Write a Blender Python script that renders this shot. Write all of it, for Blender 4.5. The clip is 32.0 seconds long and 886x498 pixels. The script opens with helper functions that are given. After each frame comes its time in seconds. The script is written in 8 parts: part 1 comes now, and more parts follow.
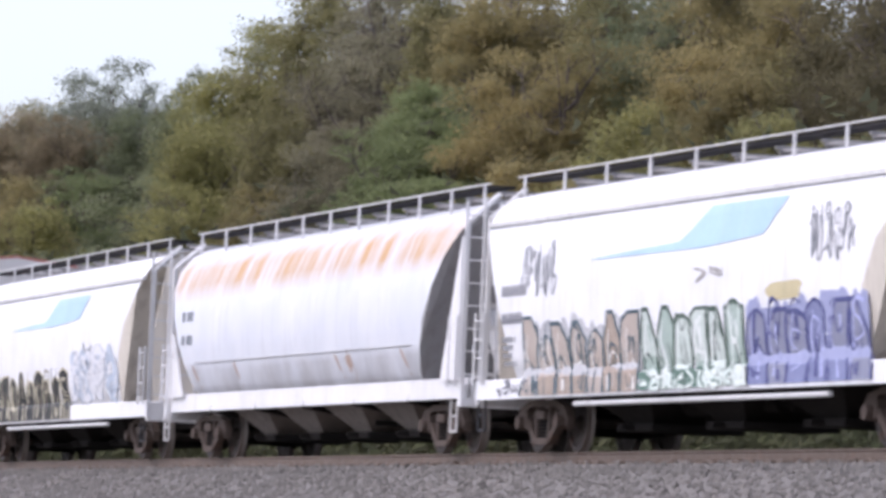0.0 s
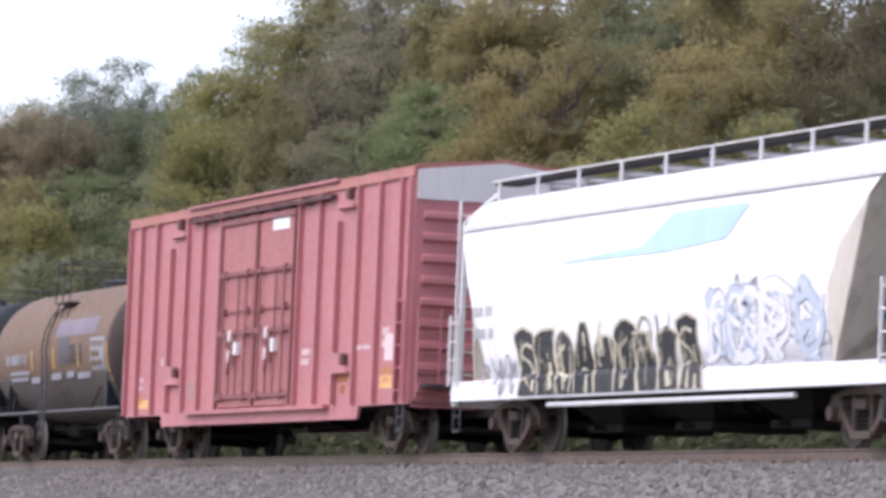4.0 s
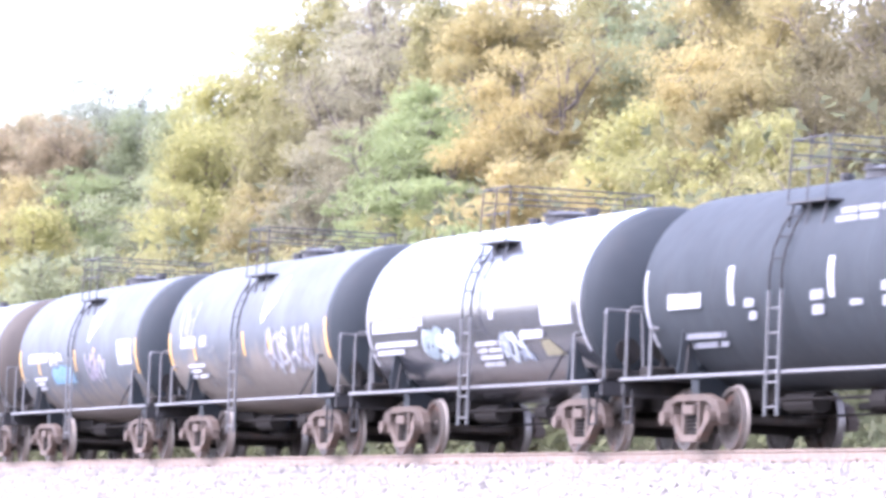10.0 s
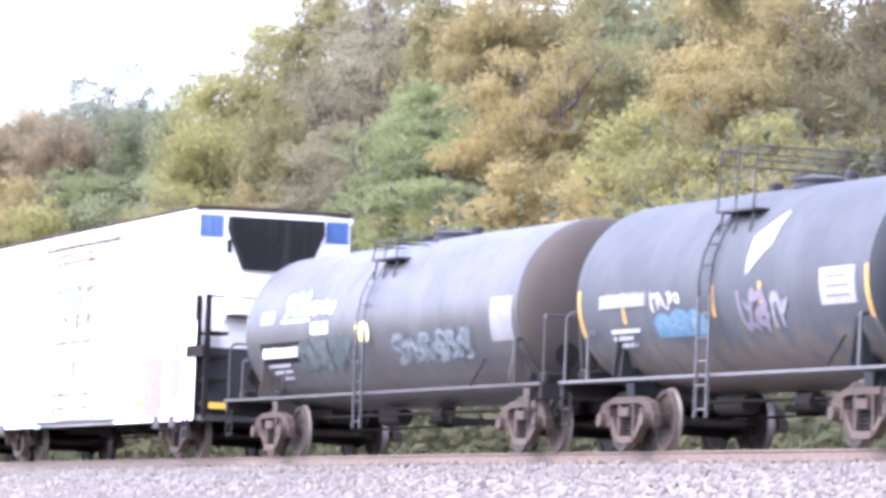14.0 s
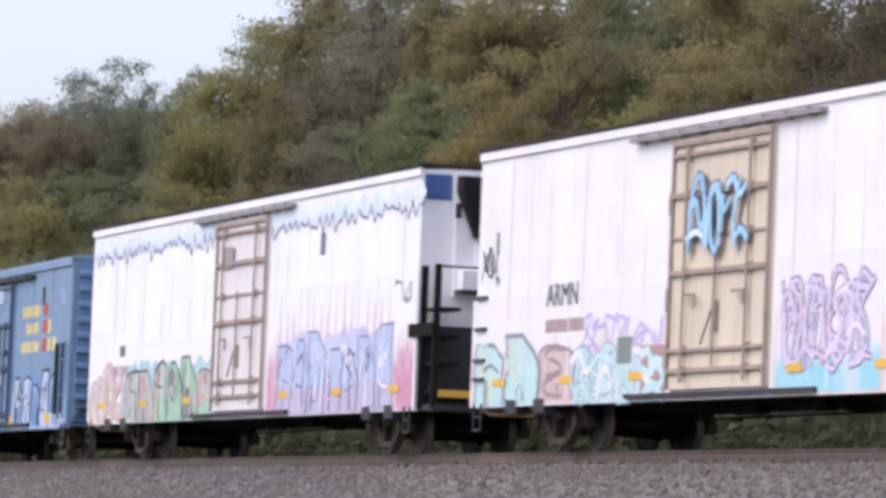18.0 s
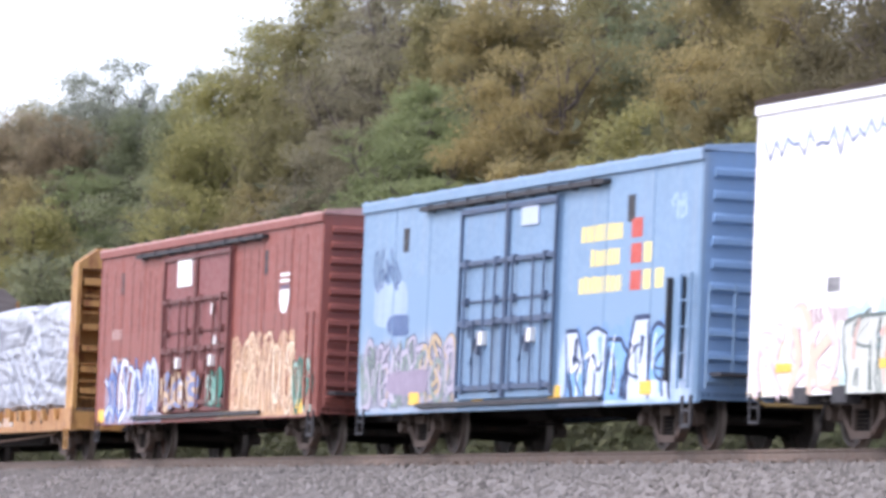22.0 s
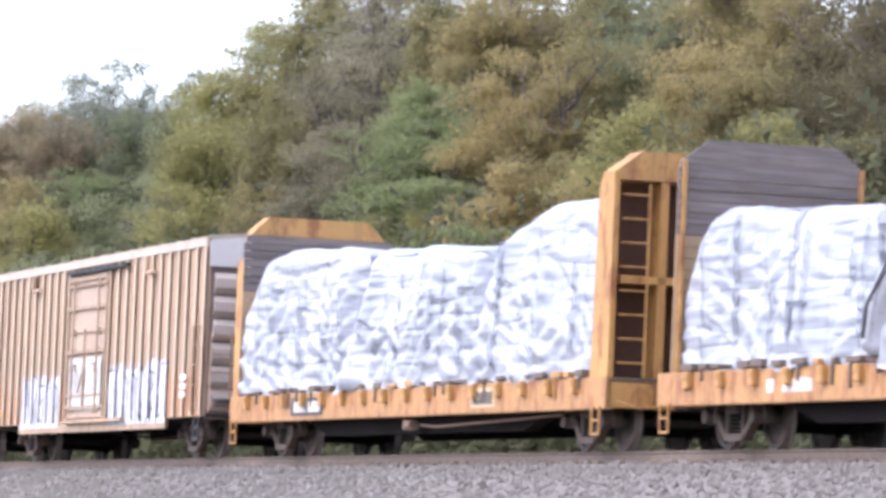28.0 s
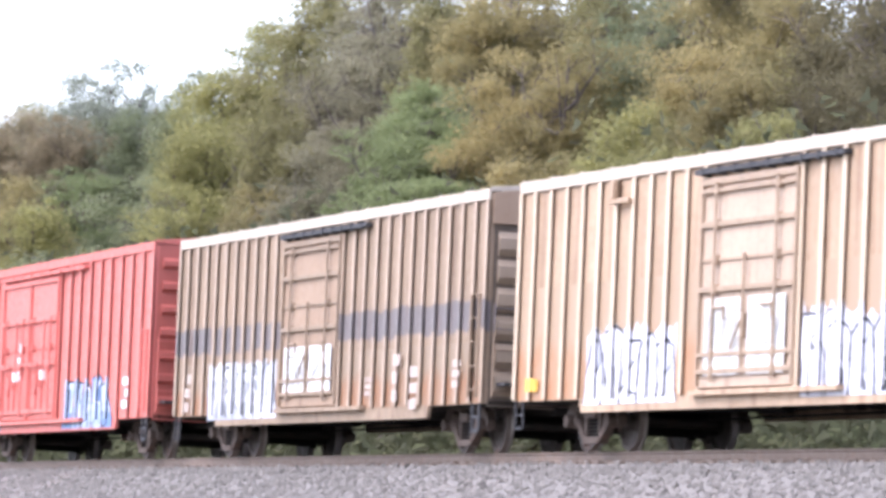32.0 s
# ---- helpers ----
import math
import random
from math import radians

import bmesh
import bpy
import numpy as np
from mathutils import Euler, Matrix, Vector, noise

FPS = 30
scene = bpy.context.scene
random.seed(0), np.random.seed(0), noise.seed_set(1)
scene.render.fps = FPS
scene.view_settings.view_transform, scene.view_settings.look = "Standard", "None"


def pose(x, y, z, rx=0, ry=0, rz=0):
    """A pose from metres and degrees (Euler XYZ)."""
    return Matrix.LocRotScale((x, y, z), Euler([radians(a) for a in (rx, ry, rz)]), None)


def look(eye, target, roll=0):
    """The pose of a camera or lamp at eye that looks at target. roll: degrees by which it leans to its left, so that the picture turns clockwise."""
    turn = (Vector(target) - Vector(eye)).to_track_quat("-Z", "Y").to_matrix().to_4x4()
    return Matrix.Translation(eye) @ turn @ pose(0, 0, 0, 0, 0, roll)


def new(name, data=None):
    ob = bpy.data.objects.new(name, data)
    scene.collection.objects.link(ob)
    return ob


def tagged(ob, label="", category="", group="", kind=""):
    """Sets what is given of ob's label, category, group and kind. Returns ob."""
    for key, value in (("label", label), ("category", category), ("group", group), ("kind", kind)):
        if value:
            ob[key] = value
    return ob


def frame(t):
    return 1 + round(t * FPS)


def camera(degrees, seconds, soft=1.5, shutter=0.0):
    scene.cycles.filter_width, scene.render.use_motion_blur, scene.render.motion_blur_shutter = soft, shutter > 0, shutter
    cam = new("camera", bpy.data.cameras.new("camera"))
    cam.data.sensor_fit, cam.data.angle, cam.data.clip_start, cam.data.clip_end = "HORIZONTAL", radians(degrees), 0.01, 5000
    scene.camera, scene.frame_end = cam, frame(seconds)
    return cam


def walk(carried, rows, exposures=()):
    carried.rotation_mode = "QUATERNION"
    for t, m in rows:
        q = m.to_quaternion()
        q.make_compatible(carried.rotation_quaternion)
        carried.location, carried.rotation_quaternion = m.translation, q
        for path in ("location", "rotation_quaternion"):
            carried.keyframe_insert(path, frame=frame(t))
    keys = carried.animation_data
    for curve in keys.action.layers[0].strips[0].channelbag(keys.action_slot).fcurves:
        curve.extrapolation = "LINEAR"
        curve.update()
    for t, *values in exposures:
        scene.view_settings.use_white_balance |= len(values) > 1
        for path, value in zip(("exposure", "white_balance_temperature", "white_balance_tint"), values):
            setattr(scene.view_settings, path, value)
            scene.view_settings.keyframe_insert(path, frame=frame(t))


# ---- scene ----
from functools import partial

# ---------------------------------------------------------------- camera
SECONDS = 32.0
EYE = Vector((0.0, -27.68, -1.607))
AIM = (17.9075, 3.3143)  # degrees: turn from the track towards the woods, tilt up
LEAN = 2.417
cam = camera(9.745, SECONDS, soft=3.6, shutter=0.3)
_a, _b = radians(AIM[0]), radians(AIM[1])
VIEW = Vector((-math.cos(_a) * math.cos(_b), math.sin(_a) * math.cos(_b), math.sin(_b)))
CAM_POSE = look(EYE, EYE + VIEW * 80, LEAN)
# seconds, stops, white balance temperature and tint as the clip's own camera adapts
EXPOSURES = [(0.0, -0.16, 6050, 21), (3.5, -0.1, 6050, 21), (4.6, 0.35, 6000, 21), (5.5, 1.05, 6000, 20), (6.2, 1.4, 6000, 20), (7.0, 1.74, 6000, 24), (8.0, 2.08, 5900, 26), (9.0, 2.35, 5800, 28), (12.0, 2.17, 5700, 28), (13.5, 2.2, 5700, 28),
             (14.4, 1.0, 5850, 24), (15.5, 0.25, 5950, 22), (16.2, 0.02, 5950, 22), (17.0, -0.24, 6060, 22), (20.4, -0.41, 6110, 20), (21.2, -0.34, 6160, 21), (22.0, 0.42, 6050, 21), (22.5, 0.88, 6050, 21), (24.0, 1.22, 6000, 22), (25.5, 1.05, 6000, 21),
             (27.5, 0.75, 5950, 21), (29.0, 0.7, 5950, 21), (32.0, 0.96, 5900, 20)]
EXPOSURE_BASE = 1.07
walk(cam, [(0.0, CAM_POSE), (SECONDS, CAM_POSE)], [(t, e + EXPOSURE_BASE, k, g) for t, e, k, g in EXPOSURES])

# ---------------------------------------------------------------- light: thin bright overcast
world = bpy.data.worlds.new("overcast_sky")
scene.world = world
world.use_nodes = True
_n = world.node_tree.nodes
_sky = _n.new("ShaderNodeTexSky")
_sky.sky_type = "NISHITA"
_sky.sun_disc = False
_sky.sun_elevation = radians(55)
_sky.sun_rotation = radians(180)
_sky.air_density, _sky.dust_density, _sky.ozone_density = 1.0, 2.0, 1.0
_n["Background"].inputs["Strength"].default_value = 0.135
_pale = _n.new("ShaderNodeHueSaturation")
_pale.inputs["Saturation"].default_value = 0.5
world.node_tree.links.new(_sky.outputs[0], _pale.inputs["Color"])
world.node_tree.links.new(_pale.outputs[0], _n["Background"].inputs["Color"])
sun = new("sun", bpy.data.lights.new("sun", "SUN"))
sun.data.energy, sun.data.angle, sun.data.color = 0.97, radians(48), (1.0, 0.94, 0.87)
sun.matrix_world = look((0, 0, 0), (0.02, 0.72, -0.70))

# ---------------------------------------------------------------- track geometry
BEND = 0.2678


def track_y(x):
    u = abs(x + 80.0) / 25.0
    return BEND * u * u if u < 9 else BEND * (81 + 18 * (u - 9))


def track_turn(x):
    u = (x + 80.0) / 25.0
    return math.degrees(math.atan(2 * BEND * max(-9, min(9, u)) / 25.0))


def travel(t):
    u = t - 16.0
    return 9.5568 * u - 0.0342 * u ** 2 / 10 + 0.0087 * u ** 4 / 1000 - 80.0


# ---------------------------------------------------------------- materials
def nodes_of(name):
    m = bpy.data.materials.new(name)
    m.use_nodes = True
    return m, m.node_tree.nodes, m.node_tree.links, m.node_tree.nodes["Principled BSDF"]


def noise_tex(n, l, coord, scale, detail=4.0, stretch=(1, 1, 1), rough=0.55):
    mp = n.new("ShaderNodeMapping")
    mp.inputs["Scale"].default_value = stretch
    l.new(coord, mp.inputs["Vector"])
    tx = n.new("ShaderNodeTexNoise")
    tx.inputs["Scale"].default_value, tx.inputs["Detail"].default_value, tx.inputs["Roughness"].default_value = scale, detail, rough
    l.new(mp.outputs[0], tx.inputs["Vector"])
    return tx.outputs["Fac"]


def ramp(n, l, fac, lo, hi, a=0.0, b=1.0):
    r = n.new("ShaderNodeMapRange")
    r.inputs["From Min"].default_value, r.inputs["From Max"].default_value = lo, hi
    r.inputs["To Min"].default_value, r.inputs["To Max"].default_value = a, b
    l.new(fac, r.inputs["Value"])
    return r.outputs[0]


def mix(n, l, fac, a, b, mode="MIX"):
    m = n.new("ShaderNodeMix")
    m.data_type, m.blend_type = "RGBA", mode
    for sock, v in ((m.inputs[0], fac), (m.inputs[6], a), (m.inputs[7], b)):
        if isinstance(v, (int, float)):
            sock.default_value = v
        elif isinstance(v, tuple):
            sock.default_value = (*v, 1)
        else:
            l.new(v, sock)
    return m.outputs[2]


def paint(name, col, rough=0.5, grime=(0.12, 0.10, 0.08), amount=0.35, streak=0.35, rust=0.0, metal=0.0, bump=0.15, fade=0.12, spec=0.5, speck=9.0, band=None):
    """Weathered paint or bare metal: large fading, vertical run streaks, specks of dirt and rust."""
    m, n, l, p = nodes_of(name)
    co = n.new("ShaderNodeTexCoord").outputs["Object"]
    big = noise_tex(n, l, co, 0.7, 3.0)
    fine = noise_tex(n, l, co, speck, 6.0)
    runs = noise_tex(n, l, co, 1.0, 5.0, (5.0, 5.0, 0.35))
    c = mix(n, l, ramp(n, l, big, 0.35, 0.7), col, tuple(min(1, v * (1 + fade) + 0.03 * fade) for v in col))
    if band:
        # a painted or stained zone between two heights, with a worn edge
        lo, hi, soft_, tint, most = band
        sep = n.new("ShaderNodeSeparateXYZ")
        l.new(co, sep.inputs[0])
        wave = n.new("ShaderNodeMath")
        wave.operation = "ADD"
        l.new(sep.outputs[2], wave.inputs[0])
        l.new(ramp(n, l, noise_tex(n, l, co, 1.2, 5.0, (1.5, 1.5, 0.6)), 0.3, 0.7, -soft_, soft_), wave.inputs[1])
        inside = n.new("ShaderNodeMath")
        inside.operation = "MULTIPLY"
        l.new(ramp(n, l, wave.outputs[0], lo - soft_ * 0.5, lo + soft_ * 0.5, 0, most), inside.inputs[0])
        l.new(ramp(n, l, wave.outputs[0], hi + soft_ * 0.5, hi - soft_ * 0.5), inside.inputs[1])
        c = mix(n, l, inside.outputs[0], c, tint)
    c = mix(n, l, ramp(n, l, runs, 0.52, 0.75, 0, streak), c, grime)
    c = mix(n, l, ramp(n, l, fine, 0.55, 0.8, 0, amount * 0.45), c, grime)
    if rust:
        spots = noise_tex(n, l, co, 2.2, 8.0, (1.6, 1.6, 0.6), 0.7)
        c = mix(n, l, ramp(n, l, spots, 0.60 - 0.12 * rust, 0.70 - 0.1 * rust, 0, min(1, 0.9 * rust)), c, (0.22, 0.075, 0.03))
    l.new(c, p.inputs["Base Color"])
    l.new(ramp(n, l, fine, 0.3, 0.7, max(0.05, rough - (0.12 if speck > 5 else 0.03)), min(1, rough + (0.15 if speck > 5 else 0.04))), p.inputs["Roughness"])
    p.inputs["Metallic"].default_value = metal
    p.inputs["Specular IOR Level"].default_value = spec
    bp = n.new("ShaderNodeBump")
    bp.inputs["Strength"].default_value, bp.inputs["Distance"].default_value = bump, 0.02
    l.new(noise_tex(n, l, co, 2.5, 4.0), bp.inputs["Height"])
    l.new(bp.outputs[0], p.inputs["Normal"])
    return m


LEAF_TONE = 1.03


def leaf_mat(name, a, b, c):
    """Foliage: three tones spread by leaf and by bough, a little light through the leaf."""
    m, n, l, p = nodes_of(name)
    geo = n.new("ShaderNodeNewGeometry")
    co = n.new("ShaderNodeTexCoord").outputs["Object"]
    big = noise_tex(n, l, co, 0.6, 4.0)
    a, b, c = [tuple(v * LEAF_TONE for v in q) for q in (a, b, c)]
    k = mix(n, l, ramp(n, l, geo.outputs["Random Per Island"], 0, 1, 0.42, 0.58), a, b)
    k = mix(n, l, ramp(n, l, big, 0.45, 0.68), k, c)
    own = n.new("ShaderNodeHueSaturation")
    l.new(k, own.inputs["Color"])
    l.new(ramp(n, l, n.new("ShaderNodeObjectInfo").outputs["Random"], 0, 1, 0.87, 1.12), own.inputs["Value"])
    k = own.outputs[0]
    l.new(k, p.inputs["Base Color"])
    p.inputs["Roughness"].default_value = 0.65
    p.inputs["Specular IOR Level"].default_value = 0.25
    tr = n.new("ShaderNodeBsdfTranslucent")
    l.new(k, tr.inputs["Color"])
    ms = n.new("ShaderNodeMixShader")
    ms.inputs[0].default_value = 0.66
    l.new(p.outputs[0], ms.inputs[1])
    l.new(tr.outputs[0], ms.inputs[2])
    l.new(ms.outputs[0], n["Material Output"].inputs["Surface"])
    return m


def stone_mat(name, cols, rough=0.9):
    """Loose stone: tone by stone, plus speckle."""
    m, n, l, p = nodes_of(name)
    rnd = n.new("ShaderNodeNewGeometry").outputs["Random Per Island"]
    co = n.new("ShaderNodeTexCoord").outputs["Object"]
    c = mix(n, l, rnd, cols[0], cols[1])
    c = mix(n, l, ramp(n, l, noise_tex(n, l, co, 0.5, 4), 0.4, 0.65), c, cols[2])
    c = mix(n, l, ramp(n, l, noise_tex(n, l, co, 40, 3), 0.5, 0.8, 0, 0.5), c, cols[3])
    l.new(c, p.inputs["Base Color"])
    p.inputs["Roughness"].default_value = rough
    return m


M = {}
M["truck"] = paint("rusty_cast_steel", (0.078, 0.056, 0.045), 0.85, (0.09, 0.07, 0.055), 0.5, 0.3, 0.14, bump=0.4)
M["wheel"] = paint("rolled_wheel_steel", (0.046, 0.037, 0.032), 0.6, (0.05, 0.04, 0.03), 0.4, 0.1, 0.3, metal=0.3)
M["tread"] = paint("worn_tread", (0.24, 0.21, 0.19), 0.45, (0.14, 0.11, 0.09), 0.4, 0.1, 0.1, metal=0.6)
M["under"] = paint("underframe_black", (0.02, 0.018, 0.017), 0.95, (0.03, 0.024, 0.02), 0.5, 0.2, spec=0.05)
M["black"] = paint("black_hardware", (0.028, 0.027, 0.03), 0.6, (0.07, 0.06, 0.05), 0.3, 0.2)
M["coupler"] = paint("coupler_rust", (0.16, 0.10, 0.07), 0.75, (0.06, 0.045, 0.03), 0.4, 0.1, 0.3)
M["rail"] = paint("rail_steel", (0.165, 0.125, 0.10), 0.65, (0.13, 0.085, 0.055), 0.4, 0.0, 0.2, metal=0.3)
M["tie"] = paint("creosoted_timber", (0.13, 0.10, 0.08), 0.9, (0.05, 0.04, 0.03), 0.5, 0.1)
M["ballast"] = stone_mat("ballast_stone", [(0.088, 0.080, 0.073), (0.235, 0.216, 0.196), (0.155, 0.143, 0.130), (0.056, 0.050, 0.045)])
M["bark"] = paint("bark", (0.12, 0.10, 0.088), 0.95, (0.04, 0.035, 0.03), 0.5, 0.4, bump=0.8)
M["silver"] = paint("galvanised_sheet", (0.60, 0.58, 0.56), 0.55, (0.35, 0.32, 0.30), 0.4, 0.3, metal=0.05)
M["mark_white"] = paint("stencil_white", (0.78, 0.78, 0.76), 0.6, (0.45, 0.42, 0.40), 0.4, 0.3)
M["mark_black"] = paint("stencil_black", (0.05, 0.05, 0.055), 0.6, (0.2, 0.2, 0.2), 0.2, 0.1)
M["mark_yellow"] = paint("reflective_yellow", (0.75, 0.45, 0.06), 0.5, (0.3, 0.2, 0.1), 0.3, 0.2)


# ---------------------------------------------------------------- mesh tools
def finish(bm, name, mats, smooth=False):
    me = bpy.data.meshes.new(name)
    bmesh.ops.recalc_face_normals(bm, faces=bm.faces)
    if smooth:
        for f in bm.faces:
            f.smooth = True
    bm.to_mesh(me)
    bm.free()
    for m in mats if isinstance(mats, (list, tuple)) else [mats]:
        me.materials.append(m)
    return me


def put(name, me, parent=None, loc=(0, 0, 0), rot=(0, 0, 0), label=""):
    """Links a mesh, shared or not, as one object under its thing or part."""
    ob = new(name, me)
    ob.parent = parent
    ob.location = loc
    ob.rotation_euler = [radians(a) for a in rot]
    if label:
        tagged(ob, label)
    return ob


def part(name, bm, mats, parent, label="", smooth=False, loc=(0, 0, 0)):
    return put(name, finish(bm, name, mats, smooth), parent, loc, (0, 0, 0), label)


def box(bm, x0, x1, y0, y1, z0, z1, bevel=0.0, mi=0):
    v = [bm.verts.new((x, y, z)) for x in (x0, x1) for y in (y0, y1) for z in (z0, z1)]
    fs = [bm.faces.new([v[i] for i in q]) for q in ((0, 1, 3, 2), (4, 6, 7, 5), (0, 4, 5, 1), (2, 3, 7, 6), (0, 2, 6, 4), (1, 5, 7, 3))]
    for f in fs:
        f.material_index = mi
    if bevel:
        es = {e for f in fs for e in f.edges}
        bmesh.ops.bevel(bm, geom=list(es), offset=bevel, segments=1, affect="EDGES", material=mi)
    return bm


def tube(bm, p, q, r, seg=6, r2=None, cap=True, mi=0):
    p, q = Vector(p), Vector(q)
    d = (q - p).normalized()
    a = d.orthogonal().normalized()
    b = d.cross(a)
    rings = []
    for c, rr in ((p, r), (q, r if r2 is None else r2)):
        rings.append([bm.verts.new(c + (a * math.cos(2 * math.pi * i / seg) + b * math.sin(2 * math.pi * i / seg)) * rr) for i in range(seg)])
    for i in range(seg):
        j = (i + 1) % seg
        bm.faces.new((rings[0][i], rings[0][j], rings[1][j], rings[1][i])).material_index = mi
    if cap:
        bm.faces.new(rings[0][::-1]).material_index = mi
        bm.faces.new(rings[1]).material_index = mi
    return bm


def pipe(bm, pts, r, seg=5):
    for p, q in zip(pts, pts[1:]):
        tube(bm, p, q, r, seg)
    return bm


def loft(bm, rings, closed=True, caps=True, mi=0):
    """Skins a row of point rings."""
    vs = [[bm.verts.new(p) for p in r] for r in rings]
    n = len(vs[0])
    for a, b in zip(vs, vs[1:]):
        for i in range(n if closed else n - 1):
            j = (i + 1) % n
            bm.faces.new((a[i], a[j], b[j], b[i])).material_index = mi
    if caps:
        bm.faces.new(vs[0][::-1]).material_index = mi
        bm.faces.new(vs[-1]).material_index = mi
    return bm


def prism_x(bm, yz, x0, x1, mi=0):
    return loft(bm, [[(x, y, z) for y, z in yz] for x in (x0, x1)], mi=mi)


def prism_y(bm, xz, y0, y1, mi=0):
    return loft(bm, [[(x, y, z) for x, z in xz] for y in (y0, y1)], mi=mi)


def lathe_y(bm, prof, seg=28, mi=0, mats=None):
    """Turns (radius, y) about the y axis."""
    rings = [[bm.verts.new((r * math.cos(2 * math.pi * i / seg), y, r * math.sin(2 * math.pi * i / seg))) for i in range(seg)] for r, y in prof]
    for k, (a, b) in enumerate(zip(rings, rings[1:])):
        for i in range(seg):
            j = (i + 1) % seg
            bm.faces.new((a[i], a[j], b[j], b[i])).material_index = mats[k] if mats else mi
    bm.faces.new(rings[0][::-1])
    bm.faces.new(rings[-1])
    return bm


NEW = bmesh.new
SHARED = {}


def shared(key, make):
    if key not in SHARED:
        SHARED[key] = make()
    return SHARED[key]


def thing(name, label, category, group=""):
    ob = new(name)
    ob.empty_display_size = 0.3
    return tagged(ob, label, category, group)


# ---------------------------------------------------------------- ground, ballast, track
PROFILE = [(-2500, -3.2), (-600, -3.2), (-120, -3.15), (-40, -3.1), (-14, -3.1), (-9.5, -2.95), (-7.6, -2.7), (-5.2, -1.75), (-2.75, -0.50), (-2.45, -0.42), (-1.5, -0.36), (0, -0.36), (1.5, -0.36),
           (2.45, -0.42), (3.4, -0.8), (4.4, -1.0), (7, -0.8), (14, -0.2), (24, 0.8), (40, 2.5), (70, 5.5), (140, 9), (600, 10), (2500, 10)]


def ground_z(x, y):
    d = y - track_y(x)
    for (a, za), (b, zb) in zip(PROFILE, PROFILE[1:]):
        if d <= b:
            return za + (zb - za) * (d - a) / (b - a)
    return PROFILE[-1][1]


def build_ground():
    xs = [-3000, -1800, -1100, -700, -500, -400, -330] + list(range(-280, 21, 5)) + [40, 80, 140, 220, 320, 500, 900, 1600, 3000]
    verts, faces = [], []
    rng = random.Random(3)
    for x in xs:
        for d, z in PROFILE:
            far = 0.0 if abs(d) < 8 else 0.12
            verts.append((x, track_y(x) + d, z + rng.uniform(-far, far)))
    w = len(PROFILE)
    for i in range(len(xs) - 1):
        for j in range(w - 1):
            a = i * w + j
            faces.append((a, a + w, a + w + 1, a + 1))
    me = bpy.data.meshes.new("ground")
    me.from_pydata(verts, [], faces)
    m, n, l, p = nodes_of("earth_and_grass")
    co = n.new("ShaderNodeTexCoord").outputs["Object"]
    c = mix(n, l, ramp(n, l, noise_tex(n, l, co, 0.25, 5), 0.4, 0.6), (0.040, 0.042, 0.022), (0.062, 0.052, 0.033))
    c = mix(n, l, ramp(n, l, noise_tex(n, l, co, 6, 6), 0.4, 0.7), c, (0.026, 0.025, 0.017))
    l.new(c, p.inputs["Base Color"])
    p.inputs["Roughness"].default_value = 0.95
    me.materials.append(m)
    tagged(new("ground", me), "grassy earth rising behind a raised railway bank", "ground", kind="structure")
    # the ballast bed lies on the bank, 4 mm and more above the earth
    bed = [(-5.6, -1.90), (-2.75, -0.45), (-2.45, -0.36), (-1.35, -0.22), (1.35, -0.22), (2.45, -0.36), (3.3, -0.72)]
    xs = [x for x in range(-460, 331, 4)]
    verts = [(x, track_y(x) + d, z) for x in xs for d, z in bed]
    w = len(bed)
    faces = [(i * w + j, (i + 1) * w + j, (i + 1) * w + j + 1, i * w + j + 1) for i in range(len(xs) - 1) for j in range(w - 1)]
    me = bpy.data.meshes.new("ballast_bed")
    me.from_pydata(verts, [], faces)
    me.materials.append(M["ballast"])
    tagged(new("ballast_bed", me), "grey crushed-stone ballast bed under the track", "ballast", kind="structure")
    # loose stones on the shoulder and between the ties
    rs = np.random.RandomState(5)
    base = np.array([(1, 0, 0), (-1, 0, 0), (0, 1, 0), (0, -1, 0), (0, 0, 1), (0, 0, -1)], float)
    tri = np.array([(0, 2, 4), (2, 1, 4), (1, 3, 4), (3, 0, 4), (2, 0, 5), (1, 2, 5), (3, 1, 5), (0, 3, 5)])
    nst = 26000
    x = rs.uniform(-116, -44, nst)
    d = -2.1 - 2.6 * rs.rand(nst) ** 1.1
    d[:5000] = rs.uniform(-2.1, 2.4, 5000)
    z = np.interp(d, [q[0] for q in bed], [q[1] for q in bed])
    y = np.array([track_y(v) for v in x]) + d
    size = rs.uniform(0.022, 0.06, nst)
    v = base[None] * rs.uniform(0.6, 1.25, (nst, 6, 3)) * size[:, None, None] + rs.normal(0, 0.2, (nst, 6, 3)) * size[:, None, None]
    v += np.stack([x, y, z], 1)[:, None]
    fc = (tri[None] + (np.arange(nst) * 6)[:, None, None]).reshape(-1, 3)
    me = bpy.data.meshes.new("loose_ballast")
    me.from_pydata(v.reshape(-1, 3).tolist(), [], fc.tolist())
    me.materials.append(M["ballast"])
    tagged(new("loose_ballast", me), "loose angular grey ballast stones", "ballast", kind="stuff")


